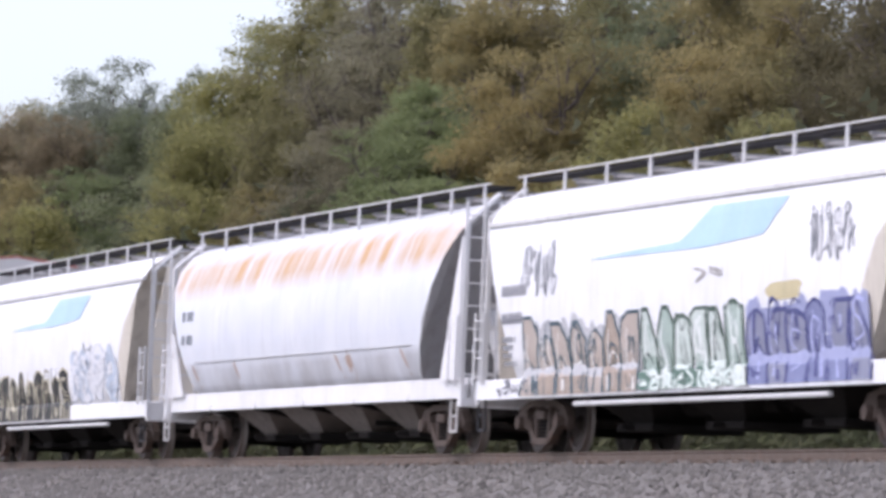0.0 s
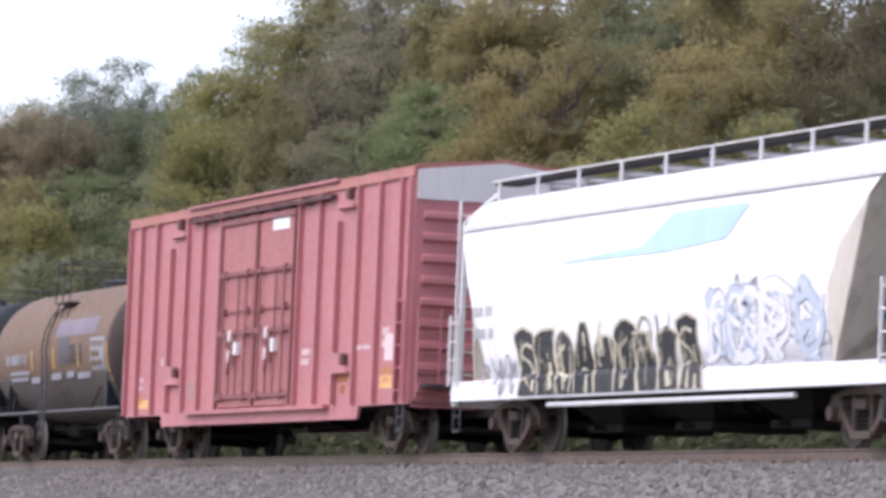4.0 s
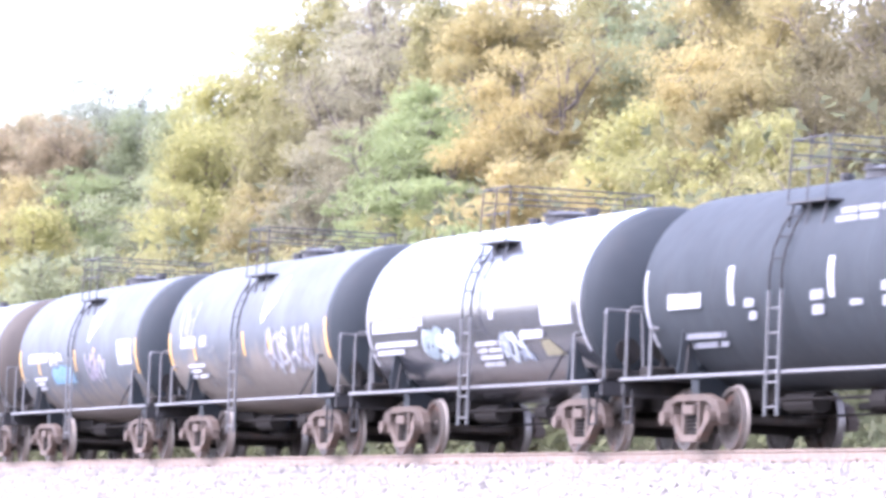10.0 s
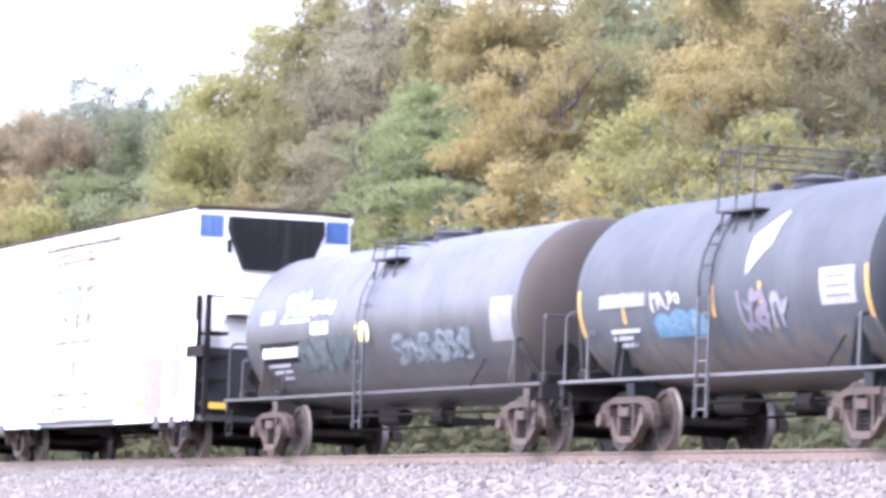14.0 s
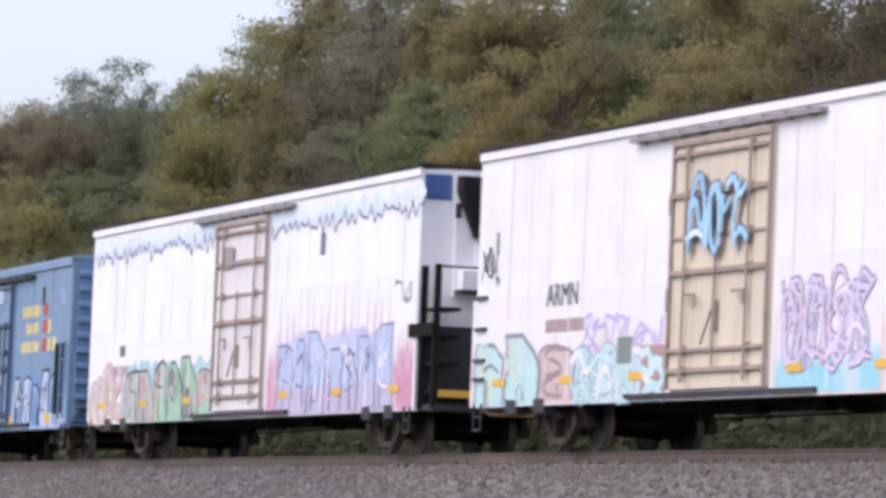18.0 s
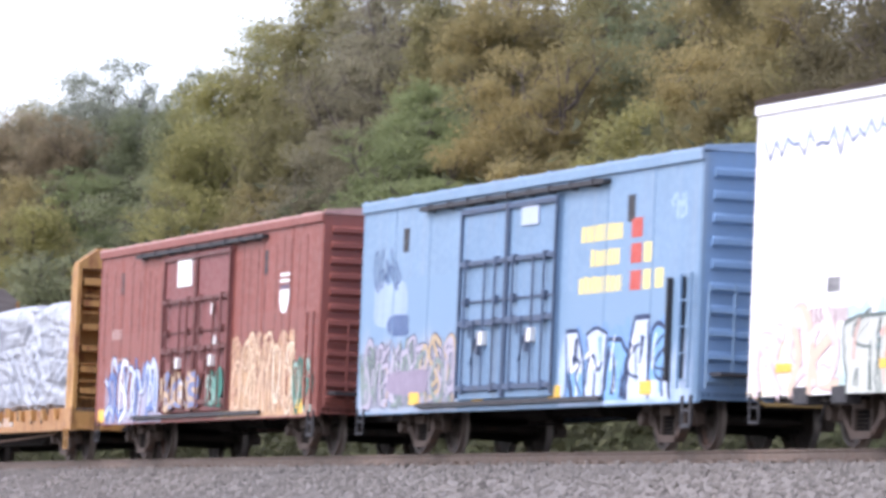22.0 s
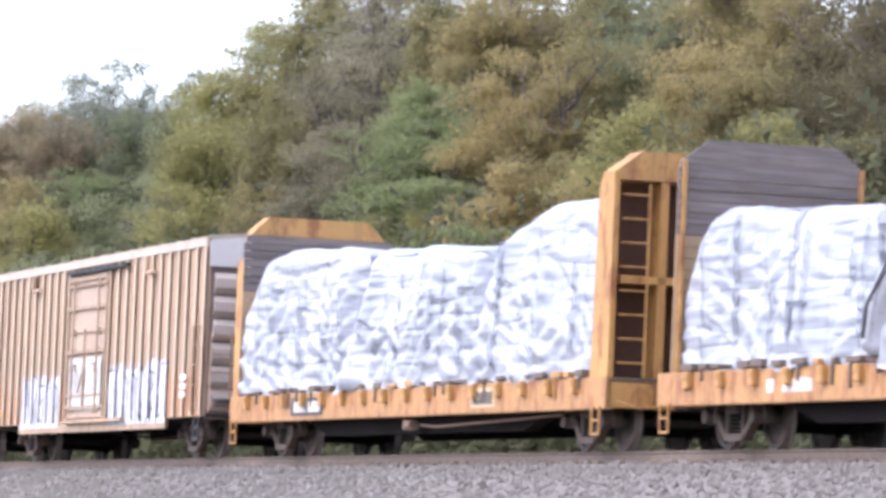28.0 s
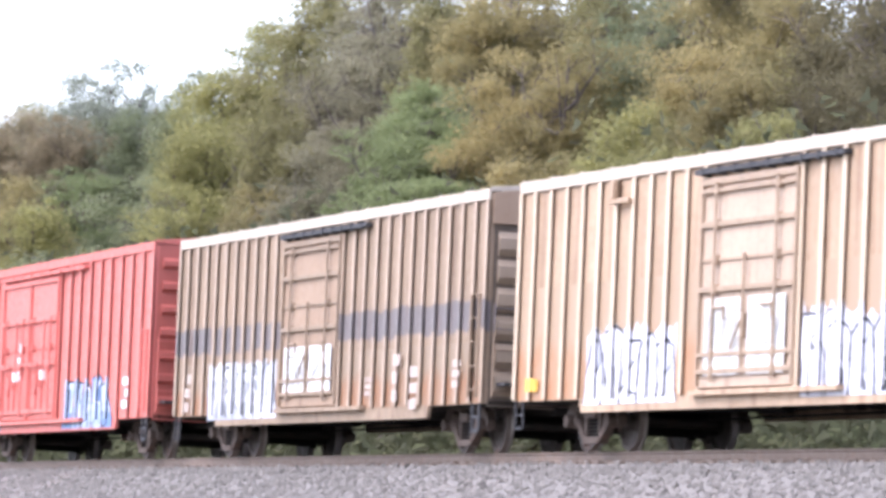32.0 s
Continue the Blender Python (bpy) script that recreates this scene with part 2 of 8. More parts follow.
def build_track():
    prof = [(-0.07, -0.172), (0.07, -0.172), (0.07, -0.16), (0.012, -0.135), (0.012, -0.045), (0.036, -0.03), (0.036, -0.003), (0.028, 0.0), (-0.028, 0.0), (-0.036, -0.003), (-0.036, -0.03),
            (-0.012, -0.045), (-0.012, -0.135), (-0.07, -0.16)]
    for side in (-0.7525, 0.7525):
        bm = NEW()
        loft(bm, [[(x, track_y(x) + side + dy, z) for dy, z in prof] for x in range(-460, 331, 10)])
        tagged(part("rail", bm, M["rail"], None), "brown rusted steel rail with a worn head", "rail", "rails of the track", "structure")
    bm = NEW()
    box(bm, -0.115, 0.115, -1.3, 1.3, -0.36, -0.178, 0.012)
    tie = finish(bm, "tie", M["tie"])
    bm = NEW()
    box(bm, -0.09, 0.09, -0.19, 0.19, -0.1775, -0.168)
    for sx in (-0.06, 0.06):
        for sy in (-0.1, 0.1):
            box(bm, sx - 0.012, sx + 0.012, sy - 0.012, sy + 0.012, -0.168, -0.13)
    plate = finish(bm, "tie_plate", M["rail"])
    bed = tagged(new("track_ties"), "creosoted timber ties with steel plates", "railway ties", kind="structure")
    x = -112.0
    rng = random.Random(8)
    while x < -48:
        t = put("tie", tie, bed, (x, track_y(x) + rng.uniform(-0.04, 0.04), rng.uniform(-0.012, 0.0)), (0, 0, track_turn(x) + rng.uniform(-1.5, 1.5)))
        for side in (-0.7525, 0.7525):
            put("tie_plate", plate, t, (0, side, 0))
        x += 0.53


# ---------------------------------------------------------------- woods
def ray_of(px, py):
    """The way through a place of the picture, 1568 wide."""
    m = CAM_POSE.to_3x3()
    h = math.tan(radians(9.745) / 2)
    return (m @ Vector(((2 * px / 1568 - 1) * h, (882 - 2 * py) / 1568 * h, -1))).normalized()


def leaf_cloud(centres, radii, counts, size, rs, flat=0.48, spread=0.56):
    """Small leaf blades scattered through boughs; returns vertices, three to a blade."""
    cs = np.repeat(np.array(centres), counts, 0)
    rd = np.repeat(np.array(radii), counts, 0)
    n = len(cs)
    u = rs.normal(size=(n, 3))
    u /= np.linalg.norm(u, axis=1)[:, None]
    pos = cs + np.clip(rs.normal(size=(n, 3)), -2.1, 2.1) * rd * spread
    nor = u * 0.7 + rs.normal(size=(n, 3)) * 0.3 + np.array([0.1, -0.15, 0.75])
    nor /= np.linalg.norm(nor, axis=1)[:, None]
    t = np.cross(nor, rs.normal(size=(n, 3)))
    t /= np.linalg.norm(t, axis=1)[:, None]
    b = np.cross(nor, t)
    s = size * rs.uniform(0.6, 1.4, n)[:, None]
    return np.stack([pos - t * s, pos + t * s * 0.5 - b * s * flat * 1.3, pos + t * s + b * s * flat * 1.3], 1).reshape(-1, 3)


def blade_mesh(name, v, mat):
    n = len(v) // 3
    me = bpy.data.meshes.new(name)
    me.vertices.add(n * 3)
    me.vertices.foreach_set("co", v.astype(np.float32).ravel())
    me.loops.add(n * 3)
    me.loops.foreach_set("vertex_index", np.arange(n * 3, dtype=np.int32))
    me.polygons.add(n)
    me.polygons.foreach_set("loop_start", np.arange(0, n * 3, 3, dtype=np.int32))
    me.polygons.foreach_set("loop_total", np.full(n, 3, dtype=np.int32))
    me.update(calc_edges=True)
    me.materials.append(mat)
    return me


def crown_point(rs, W, D, H, low):
    """A place in an uneven crown, more often near its skin than at its heart; low: how far the widest part sits up the crown."""
    while True:
        u = rs.normal(size=3)
        u /= np.linalg.norm(u)
        if rs.rand() < 0.8 or u[2] > -0.4:
            break
    r = 0.2 + 0.8 * rs.rand() ** 0.65
    v = Vector(u)
    k = 0.98 + 0.75 * noise.noise(v * 1.5 + Vector((low * 90, 0, 0))) + 0.4 * noise.noise(v * 3.4 + Vector((0, low * 70, 0)))
    if rs.rand() < 0.16:
        r *= 1.22
    z = low + ((1 - low) if u[2] > 0 else low) * u[2] * r * min(1.08, k + 0.12)
    return Vector((u[0] * r * k * W / 2, u[1] * r * k * D / 2, min(z, 0.97) * H))


def tree(px, top, bottom, wide, dist, leafs, label, seed, airy=0.0, flat=0.5, leaf=0.06, layers=3.4, bare=0.0, clump=0.44):
    """A tree by the place of its crown in the view from the eye: tapered trunk, rising limbs, twigs, and a crown of many small leafy sprays."""
    rs = np.random.RandomState(seed)
    per = 2 * math.tan(radians(9.745) / 2) / 1568 * dist
    w = ray_of(px, top)
    p = EYE + w * (dist / math.hypot(w.x, w.y))
    x, y, ztop = p
    zb = ground_z(x, y)
    h = max(4.0, ztop - zb)
    H = min(h * 0.97, (bottom - top) * per * 1.5)
    W = wide * per * 1.4
    D = min(W, 4.5)
    z0 = h - H
    th = thing("broadleaf_tree", label, "tree", "woods behind the railway")
    th.location = (x, y, zb)
    bm = NEW()
    r0 = 0.012 * h + 0.04
    lean = Vector((rs.normal(0, 0.25), rs.normal(0, 0.2), 0))
    spine = [lean * (k * k) + Vector((rs.normal(0, 0.05) * k, rs.normal(0, 0.05) * k, (z0 + H * 0.80) * k)) for k in (0, 0.2, 0.4, 0.6, 0.8, 1.0)]
    for i, (a, b) in enumerate(zip(spine, spine[1:])):
        tube(bm, a, b, r0 * (1 - i * 0.17), 7, r0 * (1 - (i + 1) * 0.17), cap=False)
    # rising limbs that fork once, ending inside the crown
    nodes = [spine[k].lerp(spine[k + 1], f) for k in (3, 4) for f in (0.3, 0.8)]
    limbs = 6 + int(W)
    for i in range(limbs):
        k = 0.42 + 0.5 * i / limbs
        root = spine[int(k * 5)].lerp(spine[min(5, int(k * 5) + 1)], k * 5 % 1)
        ang = i * 2.399 + rs.uniform(-0.5, 0.5)
        reach = rs.uniform(0.55, 0.9)
        tip = Vector((math.cos(ang) * W * 0.42 * reach, math.sin(ang) * D * 0.42 * reach, min(z0 + H * rs.uniform(0.45, 0.9), root.z + W * 0.6 + H * 0.1)))
        if tip.z < root.z + 0.3:
            tip.z = root.z + rs.uniform(0.3, 0.9)
        mid = root.lerp(tip, 0.5) + Vector((rs.normal(0, 0.12), rs.normal(0, 0.12), -0.06 * reach * W))
        rr = r0 * rs.uniform(0.28, 0.42) + 0.015
        tube(bm, root, mid, rr, 5, rr * 0.7, cap=False)
        tube(bm, mid, tip, rr * 0.7, 5, 0.014, cap=False)
        fork = mid.lerp(tip, 0.3) + Vector((rs.normal(0, 0.16 * W), rs.normal(0, 0.16 * D), rs.uniform(0.3, 0.16 * H + 0.4)))
        tube(bm, mid.lerp(tip, 0.1), fork, rr * 0.55, 4, 0.012, cap=False)
        nodes += [mid, tip, fork, mid.lerp(tip, 0.5), mid.lerp(fork, 0.6)]
    low = rs.uniform(0.36, 0.5)
    r_c = clump * (0.75 + 0.5 * min(1.0, W / 6))
    many = max(30, int(2.0 * W * H / (r_c * r_c) * (1 - 0.55 * airy)))
    leaf_n = 0.8 * layers * W * H / (0.475 * leaf * leaf) * (1 - 0.5 * airy)
    cen, rad, cnt = [], [], []
    for i in range(many):
        c = crown_point(rs, W, D, H, low) + Vector((0, 0, z0))
        if bare and noise.noise(Vector((c.x * 0.7 + seed, c.y * 0.7, c.z * 0.6))) > 0.42 - bare:
            continue
        near = min(nodes, key=lambda q: (q - c).length_squared)
        tube(bm, near, c, 0.017, 3, 0.006, cap=False)
        rr = r_c * rs.choice((0.45, 0.6, 0.8, 1.0, 1.35))
        cen.append(tuple(c))
        rad.append((rr * rs.uniform(0.9, 1.3), rr * rs.uniform(0.9, 1.3), rr * flat * rs.uniform(0.7, 1.3)))
        cnt.append(int(leaf_n / many * rs.uniform(0.7, 1.5) * (rr / r_c) ** 1.4))
    # bare twigs that reach out of the crown's skin
    for i in range(int(many * (0.25 + bare))):
        a = nodes[rs.randint(len(nodes))]
        d = Vector((rs.normal(0, 1), rs.normal(0, 1), rs.uniform(0.2, 1.4))).normalized()
        tube(bm, a, a + d * rs.uniform(0.5, 1.5), 0.016, 3, 0.004, cap=False)
    put("trunk", finish(bm, "trunk", M["bark"], True), th)
    put("crown", blade_mesh("crown", leaf_cloud(cen, rad, cnt, leaf, rs), leafs), th)
    return th


def build_woods():
    L = {
        "olive": leaf_mat("olive_leaves", (0.242, 0.228, 0.108), (0.318, 0.292, 0.140), (0.262, 0.240, 0.122)),
        "green": leaf_mat("green_leaves", (0.198, 0.240, 0.110), (0.290, 0.322, 0.15), (0.222, 0.246, 0.122)),
        "sage": leaf_mat("sage_green_leaves", (0.228, 0.250, 0.142), (0.30, 0.318, 0.182), (0.245, 0.255, 0.152)),
        "deep": leaf_mat("deep_green_leaves", (0.180, 0.212, 0.122), (0.250, 0.270, 0.158), (0.212, 0.220, 0.134)),
        "gold": leaf_mat("golden_leaves", (0.342, 0.282, 0.128), (0.418, 0.344, 0.158), (0.305, 0.260, 0.130)),
        "honey": leaf_mat("honey_olive_leaves", (0.278, 0.236, 0.108), (0.352, 0.295, 0.138), (0.246, 0.218, 0.11)),
        "yellow": leaf_mat("yellow_green_leaves", (0.278, 0.270, 0.108), (0.368, 0.346, 0.142), (0.262, 0.252, 0.116)),
        "dull": leaf_mat("dull_thin_leaves", (0.238, 0.222, 0.142), (0.30, 0.272, 0.176), (0.222, 0.210, 0.140)),
        "rust": leaf_mat("rusty_leaves", (0.30, 0.250, 0.165), (0.375, 0.305, 0.19), (0.29, 0.262, 0.165)),
        "pale": leaf_mat("pale_grey_green_leaves", (0.25, 0.275, 0.215), (0.35, 0.365, 0.29), (0.225, 0.25, 0.18)),
        "brown": leaf_mat("brown_olive_leaves", (0.160, 0.140, 0.078), (0.205, 0.178, 0.098), (0.165, 0.148, 0.085)),
    }
    # place in view, top and foot of the crown, its width, distance, foliage, thinness, bareness
    rows = [
        (15, 188, 400, 150, 250, "rust", 0, 0), (118, 205, 340, 120, 246, "rust", 0, 0), (85, 180, 270, 90, 262, "olive", 0.1, 0), (-60, 170, 420, 140, 256, "rust", 0, 0),
        (210, 108, 330, 170, 252, "pale", 0.3, 0.08), (145, 130, 330, 100, 256, "pale", 0.35, 0.1), (285, 138, 300, 90, 256, "pale", 0.35, 0.1), (255, 190, 345, 120, 244, "deep", 0.1, 0), (312, 165, 330, 70, 240, "sage", 0.1, 0), (350, 118, 300, 58, 246, "deep", 0.25, 0.1),
        (125, 292, 480, 160, 225, "green", 0, 0), (20, 318, 500, 140, 218, "honey", 0, 0), (70, 350, 500, 90, 214, "yellow", 0, 0), (262, 320, 500, 130, 214, "sage", 0, 0),
        (365, 190, 440, 150, 205, "yellow", 0, 0), (400, 120, 320, 130, 214, "yellow", 0, 0), (475, 40, 330, 150, 212, "yellow", 0.1, 0), (340, 320, 520, 130, 196, "yellow", 0, 0), (450, 330, 540, 150, 190, "honey", 0, 0),
        (545, -20, 330, 190, 205, "olive", 0.1, 0.02), (600, 60, 380, 200, 200, "dull", 0.15, 0.05), (690, -90, 300, 210, 194, "dull", 0.45, 0.32), (725, -40, 270, 120, 188, "dull", 0.7, 0.45), (640, 110, 420, 130, 188, "dull", 0.7, 0.42), (500, 200, 430, 170, 196, "olive", 0, 0), (590, 270, 520, 190, 186, "dull", 0.1, 0.05), (670, 180, 420, 120, 198, "dull", 0.4, 0.25),
        (755, 140, 300, 110, 162, "green", 0.1, 0.05), (725, 190, 360, 140, 160, "green", 0, 0.05), (690, 255, 440, 120, 157, "green", 0, 0.05), (790, 230, 440, 110, 159, "green", 0, 0.05), (740, 320, 520, 180, 155, "green", 0, 0), (690, 380, 580, 150, 152, "yellow", 0, 0),
        (838, 55, 280, 110, 178, "deep", 0, 0), (790, -50, 200, 120, 184, "olive", 0.2, 0.1), (830, 160, 380, 80, 166, "sage", 0, 0),
        (915, 95, 290, 170, 158, "gold", 0, 0.02), (890, -60, 140, 180, 168, "honey", 0.15, 0.05), (985, -50, 250, 170, 166, "honey", 0.3, 0.2), (1060, 90, 300, 110, 162, "gold", 0.2, 0.1), (1000, 180, 330, 130, 164, "honey", 0.4, 0.2), (1000, 20, 270, 150, 156, "honey", 0.6, 0.36),
        (890, 285, 480, 150, 150, "gold", 0, 0.02), (985, 270, 480, 120, 150, "honey", 0, 0.05), (1030, 315, 520, 150, 144, "gold", 0, 0), (1070, 170, 430, 170, 176, "dull", 0.15, 0.1),
        (1140, -30, 230, 150, 160, "deep", 0, 0), (1190, 40, 210, 90, 156, "deep", 0, 0), (1080, -60, 130, 120, 164, "olive", 0.1, 0),
        (1238, 92, 205, 150, 146, "gold", 0, 0), (1140, 185, 330, 170, 146, "yellow", 0, 0), (1200, 265, 480, 180, 138, "yellow", 0, 0.02), (1320, 130, 330, 160, 142, "honey", 0, 0.02), (1250, 190, 330, 150, 144, "olive", 0, 0.02), (1380, 200, 400, 150, 136, "yellow", 0, 0),
        (1290, -90, 130, 220, 156, "honey", 0.15, 0.08), (1400, -40, 240, 170, 150, "honey", 0.2, 0.1), (1410, 90, 300, 120, 146, "olive", 0.1, 0),
        (1500, -70, 220, 190, 146, "brown", 0.45, 0.3), (1575, -100, 300, 130, 142, "brown", 0.3, 0.2), (1480, 140, 360, 150, 140, "brown", 0.2, 0.12), (1460, 260, 480, 170, 130, "olive", 0, 0), (1560, 190, 460, 140, 130, "olive", 0, 0.05), (1290, 310, 540, 180, 132, "olive", 0, 0), (1640, 0, 420, 160, 130, "brown", 0, 0),
        (100, 440, 640, 190, 200, "sage", 0, 0), (280, 440, 640, 190, 188, "olive", 0, 0), (450, 450, 660, 190, 175, "olive", 0, 0), (580, 440, 660, 170, 165, "honey", 0, 0), (810, 400, 640, 180, 146, "green", 0, 0), (960, 430, 660, 190, 138, "honey", 0, 0), (1120, 420, 660, 190, 134, "olive", 0, 0), (1400, 400, 640, 200, 124, "olive", 0, 0),
    ]
    words = {"olive": "olive-green broadleaf tree in early autumn", "green": "fresh green broadleaf tree with layered boughs", "deep": "deep green broadleaf tree", "sage": "sage-green broadleaf tree with a rounded crown",
             "honey": "honey-olive broadleaf tree turning yellow", "brown": "brownish olive broadleaf tree turning with autumn", "gold": "golden-brown autumn broadleaf tree", "yellow": "yellow-green autumn broadleaf tree",
             "dull": "dull grey-olive tree with thinning leaves and bare limbs", "rust": "rusty brown autumn tree", "pale": "pale grey-green airy tree with gaps in its crown"}
    for i, (px, top, foot, wide, dist, kind, airy, bare) in enumerate(rows):
        tree(px, top, foot, wide, dist, L[kind], words[kind], 100 + i, airy, 0.42 if kind == "green" else 0.75, 0.058 if dist < 182 else 0.07, bare=bare)
    # the deeper rows of the woods close the gaps with coarser leaves
    deeper = [(600, -30, 300, "olive"), (680, -80, 290, "dull"), (800, -90, 280, "olive"), (920, -100, 270, "honey"), (1040, -110, 260, "dull"), (1160, -120, 250, "olive"), (1280, -130, 240, "brown"), (1400, -140, 230, "brown"), (1585, -150, 215, "brown"),
              (480, 130, 290, "olive"), (400, 200, 280, "olive"), (210, 280, 300, "sage"), (90, 270, 310, "olive"), (0, 240, 310, "rust"), (300, 250, 290, "deep")]
    for i, (px, top, dist, kind) in enumerate(deeper):
        tree(px, top, 640, 250, dist, L[kind], words[kind], 300 + i, flat=0.9, leaf=0.15, layers=3.0, clump=0.8)
    # dense undergrowth under the woods and along the far side of the bank
    rs = np.random.RandomState(77)
    cen, rad, cnt = [], [], []
    for i in range(260):
        px = rs.uniform(-80, 1650)
        w = ray_of(px, 700)
        d = np.interp(px, [0, 784, 1568], [190, 138, 112]) + rs.uniform(-6, 30)
        p = EYE + w * (d / math.hypot(w.x, w.y))
        hh = rs.uniform(1.5, 5.0)
        cen.append((p.x, p.y, ground_z(p.x, p.y) + hh * 0.75))
        rad.append((2.2, 2.2, hh))
        cnt.append(230)
    me = blade_mesh("understorey", leaf_cloud(cen, rad, cnt, 0.2, rs), leaf_mat("bush_leaves", (0.09, 0.098, 0.053), (0.135, 0.14, 0.076), (0.112, 0.108, 0.064)))
    tagged(new("understorey", me), "dense green bushes at the edge of the woods", "bushes", kind="stuff")
    cen, rad, cnt = [], [], []
    for i in range(420):
        x = rs.uniform(-150, -45)
        d = rs.uniform(3.6, 9.0)
        if math.sin(x * 0.23) + math.sin(x * 0.071 + 1.0) + rs.uniform(-0.5, 0.5) < 0.8:
            continue
        hh = rs.uniform(0.15, 0.62) * (0.5 + 0.5 * math.sin(x * 0.31) ** 2)
        y = track_y(x) + d
        cen.append((x, y, ground_z(x, y) + hh * 0.8))
        rad.append((0.8, 0.8, hh))
        cnt.append(150)
    # taller stands of weeds here and there
    for at, reach, many in ((-86.0, 4.0, 70), (-95.0, 1.8, 24), (-104.0, 2.2, 20), (-128.0, 3.5, 36)):
        for i in range(many):
            x, d = at + rs.uniform(-reach, reach), rs.uniform(4.0, 8.5)
            y = track_y(x) + d
            hh = rs.uniform(0.35, 0.8)
            cen.append((x, y, ground_z(x, y) + hh * 0.8))
            rad.append((0.6, 0.6, hh))
            cnt.append(170)
    me = blade_mesh("weeds", leaf_cloud(cen, rad, cnt, 0.055, rs, 0.35), leaf_mat("weed_leaves", (0.105, 0.125, 0.058), (0.165, 0.175, 0.085), (0.18, 0.155, 0.09)))
    tagged(new("weeds", me), "pale green weeds along the far side of the track", "weeds", kind="stuff")


# ---------------------------------------------------------------- running gear
WHEELSETS = []
CARS = []


def make_side_frame():
    bm = NEW()
    y0, y1 = -0.07, 0.07
    # bowed top chord and pedestal jaws, as short blocks side by side
    top = [(-1.16, 0.52, 0.36), (-1.02, 0.70, 0.57), (-0.55, 0.80, 0.70), (0.55, 0.80, 0.70), (1.02, 0.70, 0.57), (1.16, 0.52, 0.36)]
    for (xa, ta, ba), (xb, tb, bb) in zip(top, top[1:]):
        prism_y(bm, [(xa, ba), (xb, bb), (xb, tb), (xa, ta)], y0, y1)
    for q in (-1, 1):
        prism_y(bm, [(q * 0.74, 0.62), (q * 0.72, 0.36), (q * 0.65, 0.36), (q * 0.64, 0.64)], y0 - 0.02, y1 + 0.02)
        prism_y(bm, [(q * 0.74, 0.45), (q * 0.36, 0.13), (q * 0.27, 0.17), (q * 0.64, 0.52)], y0, y1)
        prism_y(bm, [(q * 0.33, 0.72), (q * 0.33, 0.18), (q * 0.26, 0.18), (q * 0.26, 0.72)], y0 + 0.01, y1 - 0.01)
        tube(bm, (q * 0.89, -0.17, 0.457), (q * 0.89, 0.08, 0.457), 0.105, 10, 0.12)
        box(bm, q * 0.89 - 0.12, q * 0.89 + 0.12, y0, y1, 0.55, 0.62)
    prism_y(bm, [(-0.38, 0.21), (0.38, 0.21), (0.32, 0.11), (-0.32, 0.11)], y0 - 0.02, y1 + 0.02)
    return finish(bm, "side_frame", M["truck"])


def make_wheelset():
    bm = NEW()
    for s in (-1, 1):
        prof = [(0.10, 0.66), (0.13, 0.68), (0.36, 0.70), (0.39, 0.675), (0.485, 0.672), (0.485, 0.70), (0.457, 0.715), (0.452, 0.80), (0.39, 0.80), (0.36, 0.755), (0.13, 0.74), (0.11, 0.82), (0.07, 0.82)]
        lathe_y(bm, [(r, s * y) for r, y in prof], 28, 0, [0, 0, 0, 0, 1, 1, 1, 0, 0, 0, 0, 0])
    tube(bm, (0, -1.12, 0), (0, 1.12, 0), 0.075, 10)
    # three cast vent marks show the turning plate
    for s in (-1, 1):
        for k in range(3):
            a = 2.1 * k
            box(bm, 0.24 * math.cos(a) - 0.03, 0.24 * math.cos(a) + 0.03, s * 0.748 - 0.01, s * 0.748 + 0.01, 0.24 * math.sin(a) - 0.03, 0.24 * math.sin(a) + 0.03)
    return finish(bm, "wheelset", [M["wheel"], M["tread"]])


def make_bolster():
    bm = NEW()
    prism_x(bm, [(-1.0, 0.50), (-0.7, 0.27), (0.7, 0.27), (1.0, 0.50), (1.0, 0.66), (0.35, 0.72), (-0.35, 0.72), (-1.0, 0.66)], -0.2, 0.2)
    for q in (-1, 1):
        # bolster end and the spring group under it
        box(bm, -0.22, 0.22, q * 1.07 - 0.05, q * 1.07 + 0.05, 0.50, 0.64, 0.015, 1)
        for dx in (-0.15, 0.0, 0.15):
            for k in range(5):
                tube(bm, (dx, q * 1.0, 0.22 + 0.056 * k), (dx, q * 1.0, 0.255 + 0.056 * k), 0.064, 8)
        box(bm, -1.05, 1.05, q * 0.55 - 0.04, q * 0.55 + 0.04, 0.30, 0.38)
        # brake beams hung between the wheels, with their shoes
        prism_x(bm, [(-0.68, 0.30), (0.68, 0.30), (0.72, 0.42), (0.16, 0.52), (-0.16, 0.52), (-0.72, 0.42)], q * 0.40 - 0.05, q * 0.40 + 0.05)
        for y in (-0.74, 0.74):
            box(bm, q * 0.44 - 0.05, q * 0.44 + 0.06, y - 0.05, y + 0.05, 0.24, 0.56)
    return finish(bm, "truck", [M["under"], M["truck"]])


def make_coupler():
    bm = NEW()
    box(bm, -0.55, 0.05, -0.09, 0.09, 0.78, 0.96, 0.02)
    prism_y(bm, [(0.05, 0.72), (0.22, 0.72), (0.22, 1.02), (0.05, 1.02)], -0.13, 0.04)
    box(bm, 0.12, 0.30, 0.04, 0.14, 0.74, 1.0, 0.03)
    return finish(bm, "coupler", M["coupler"])


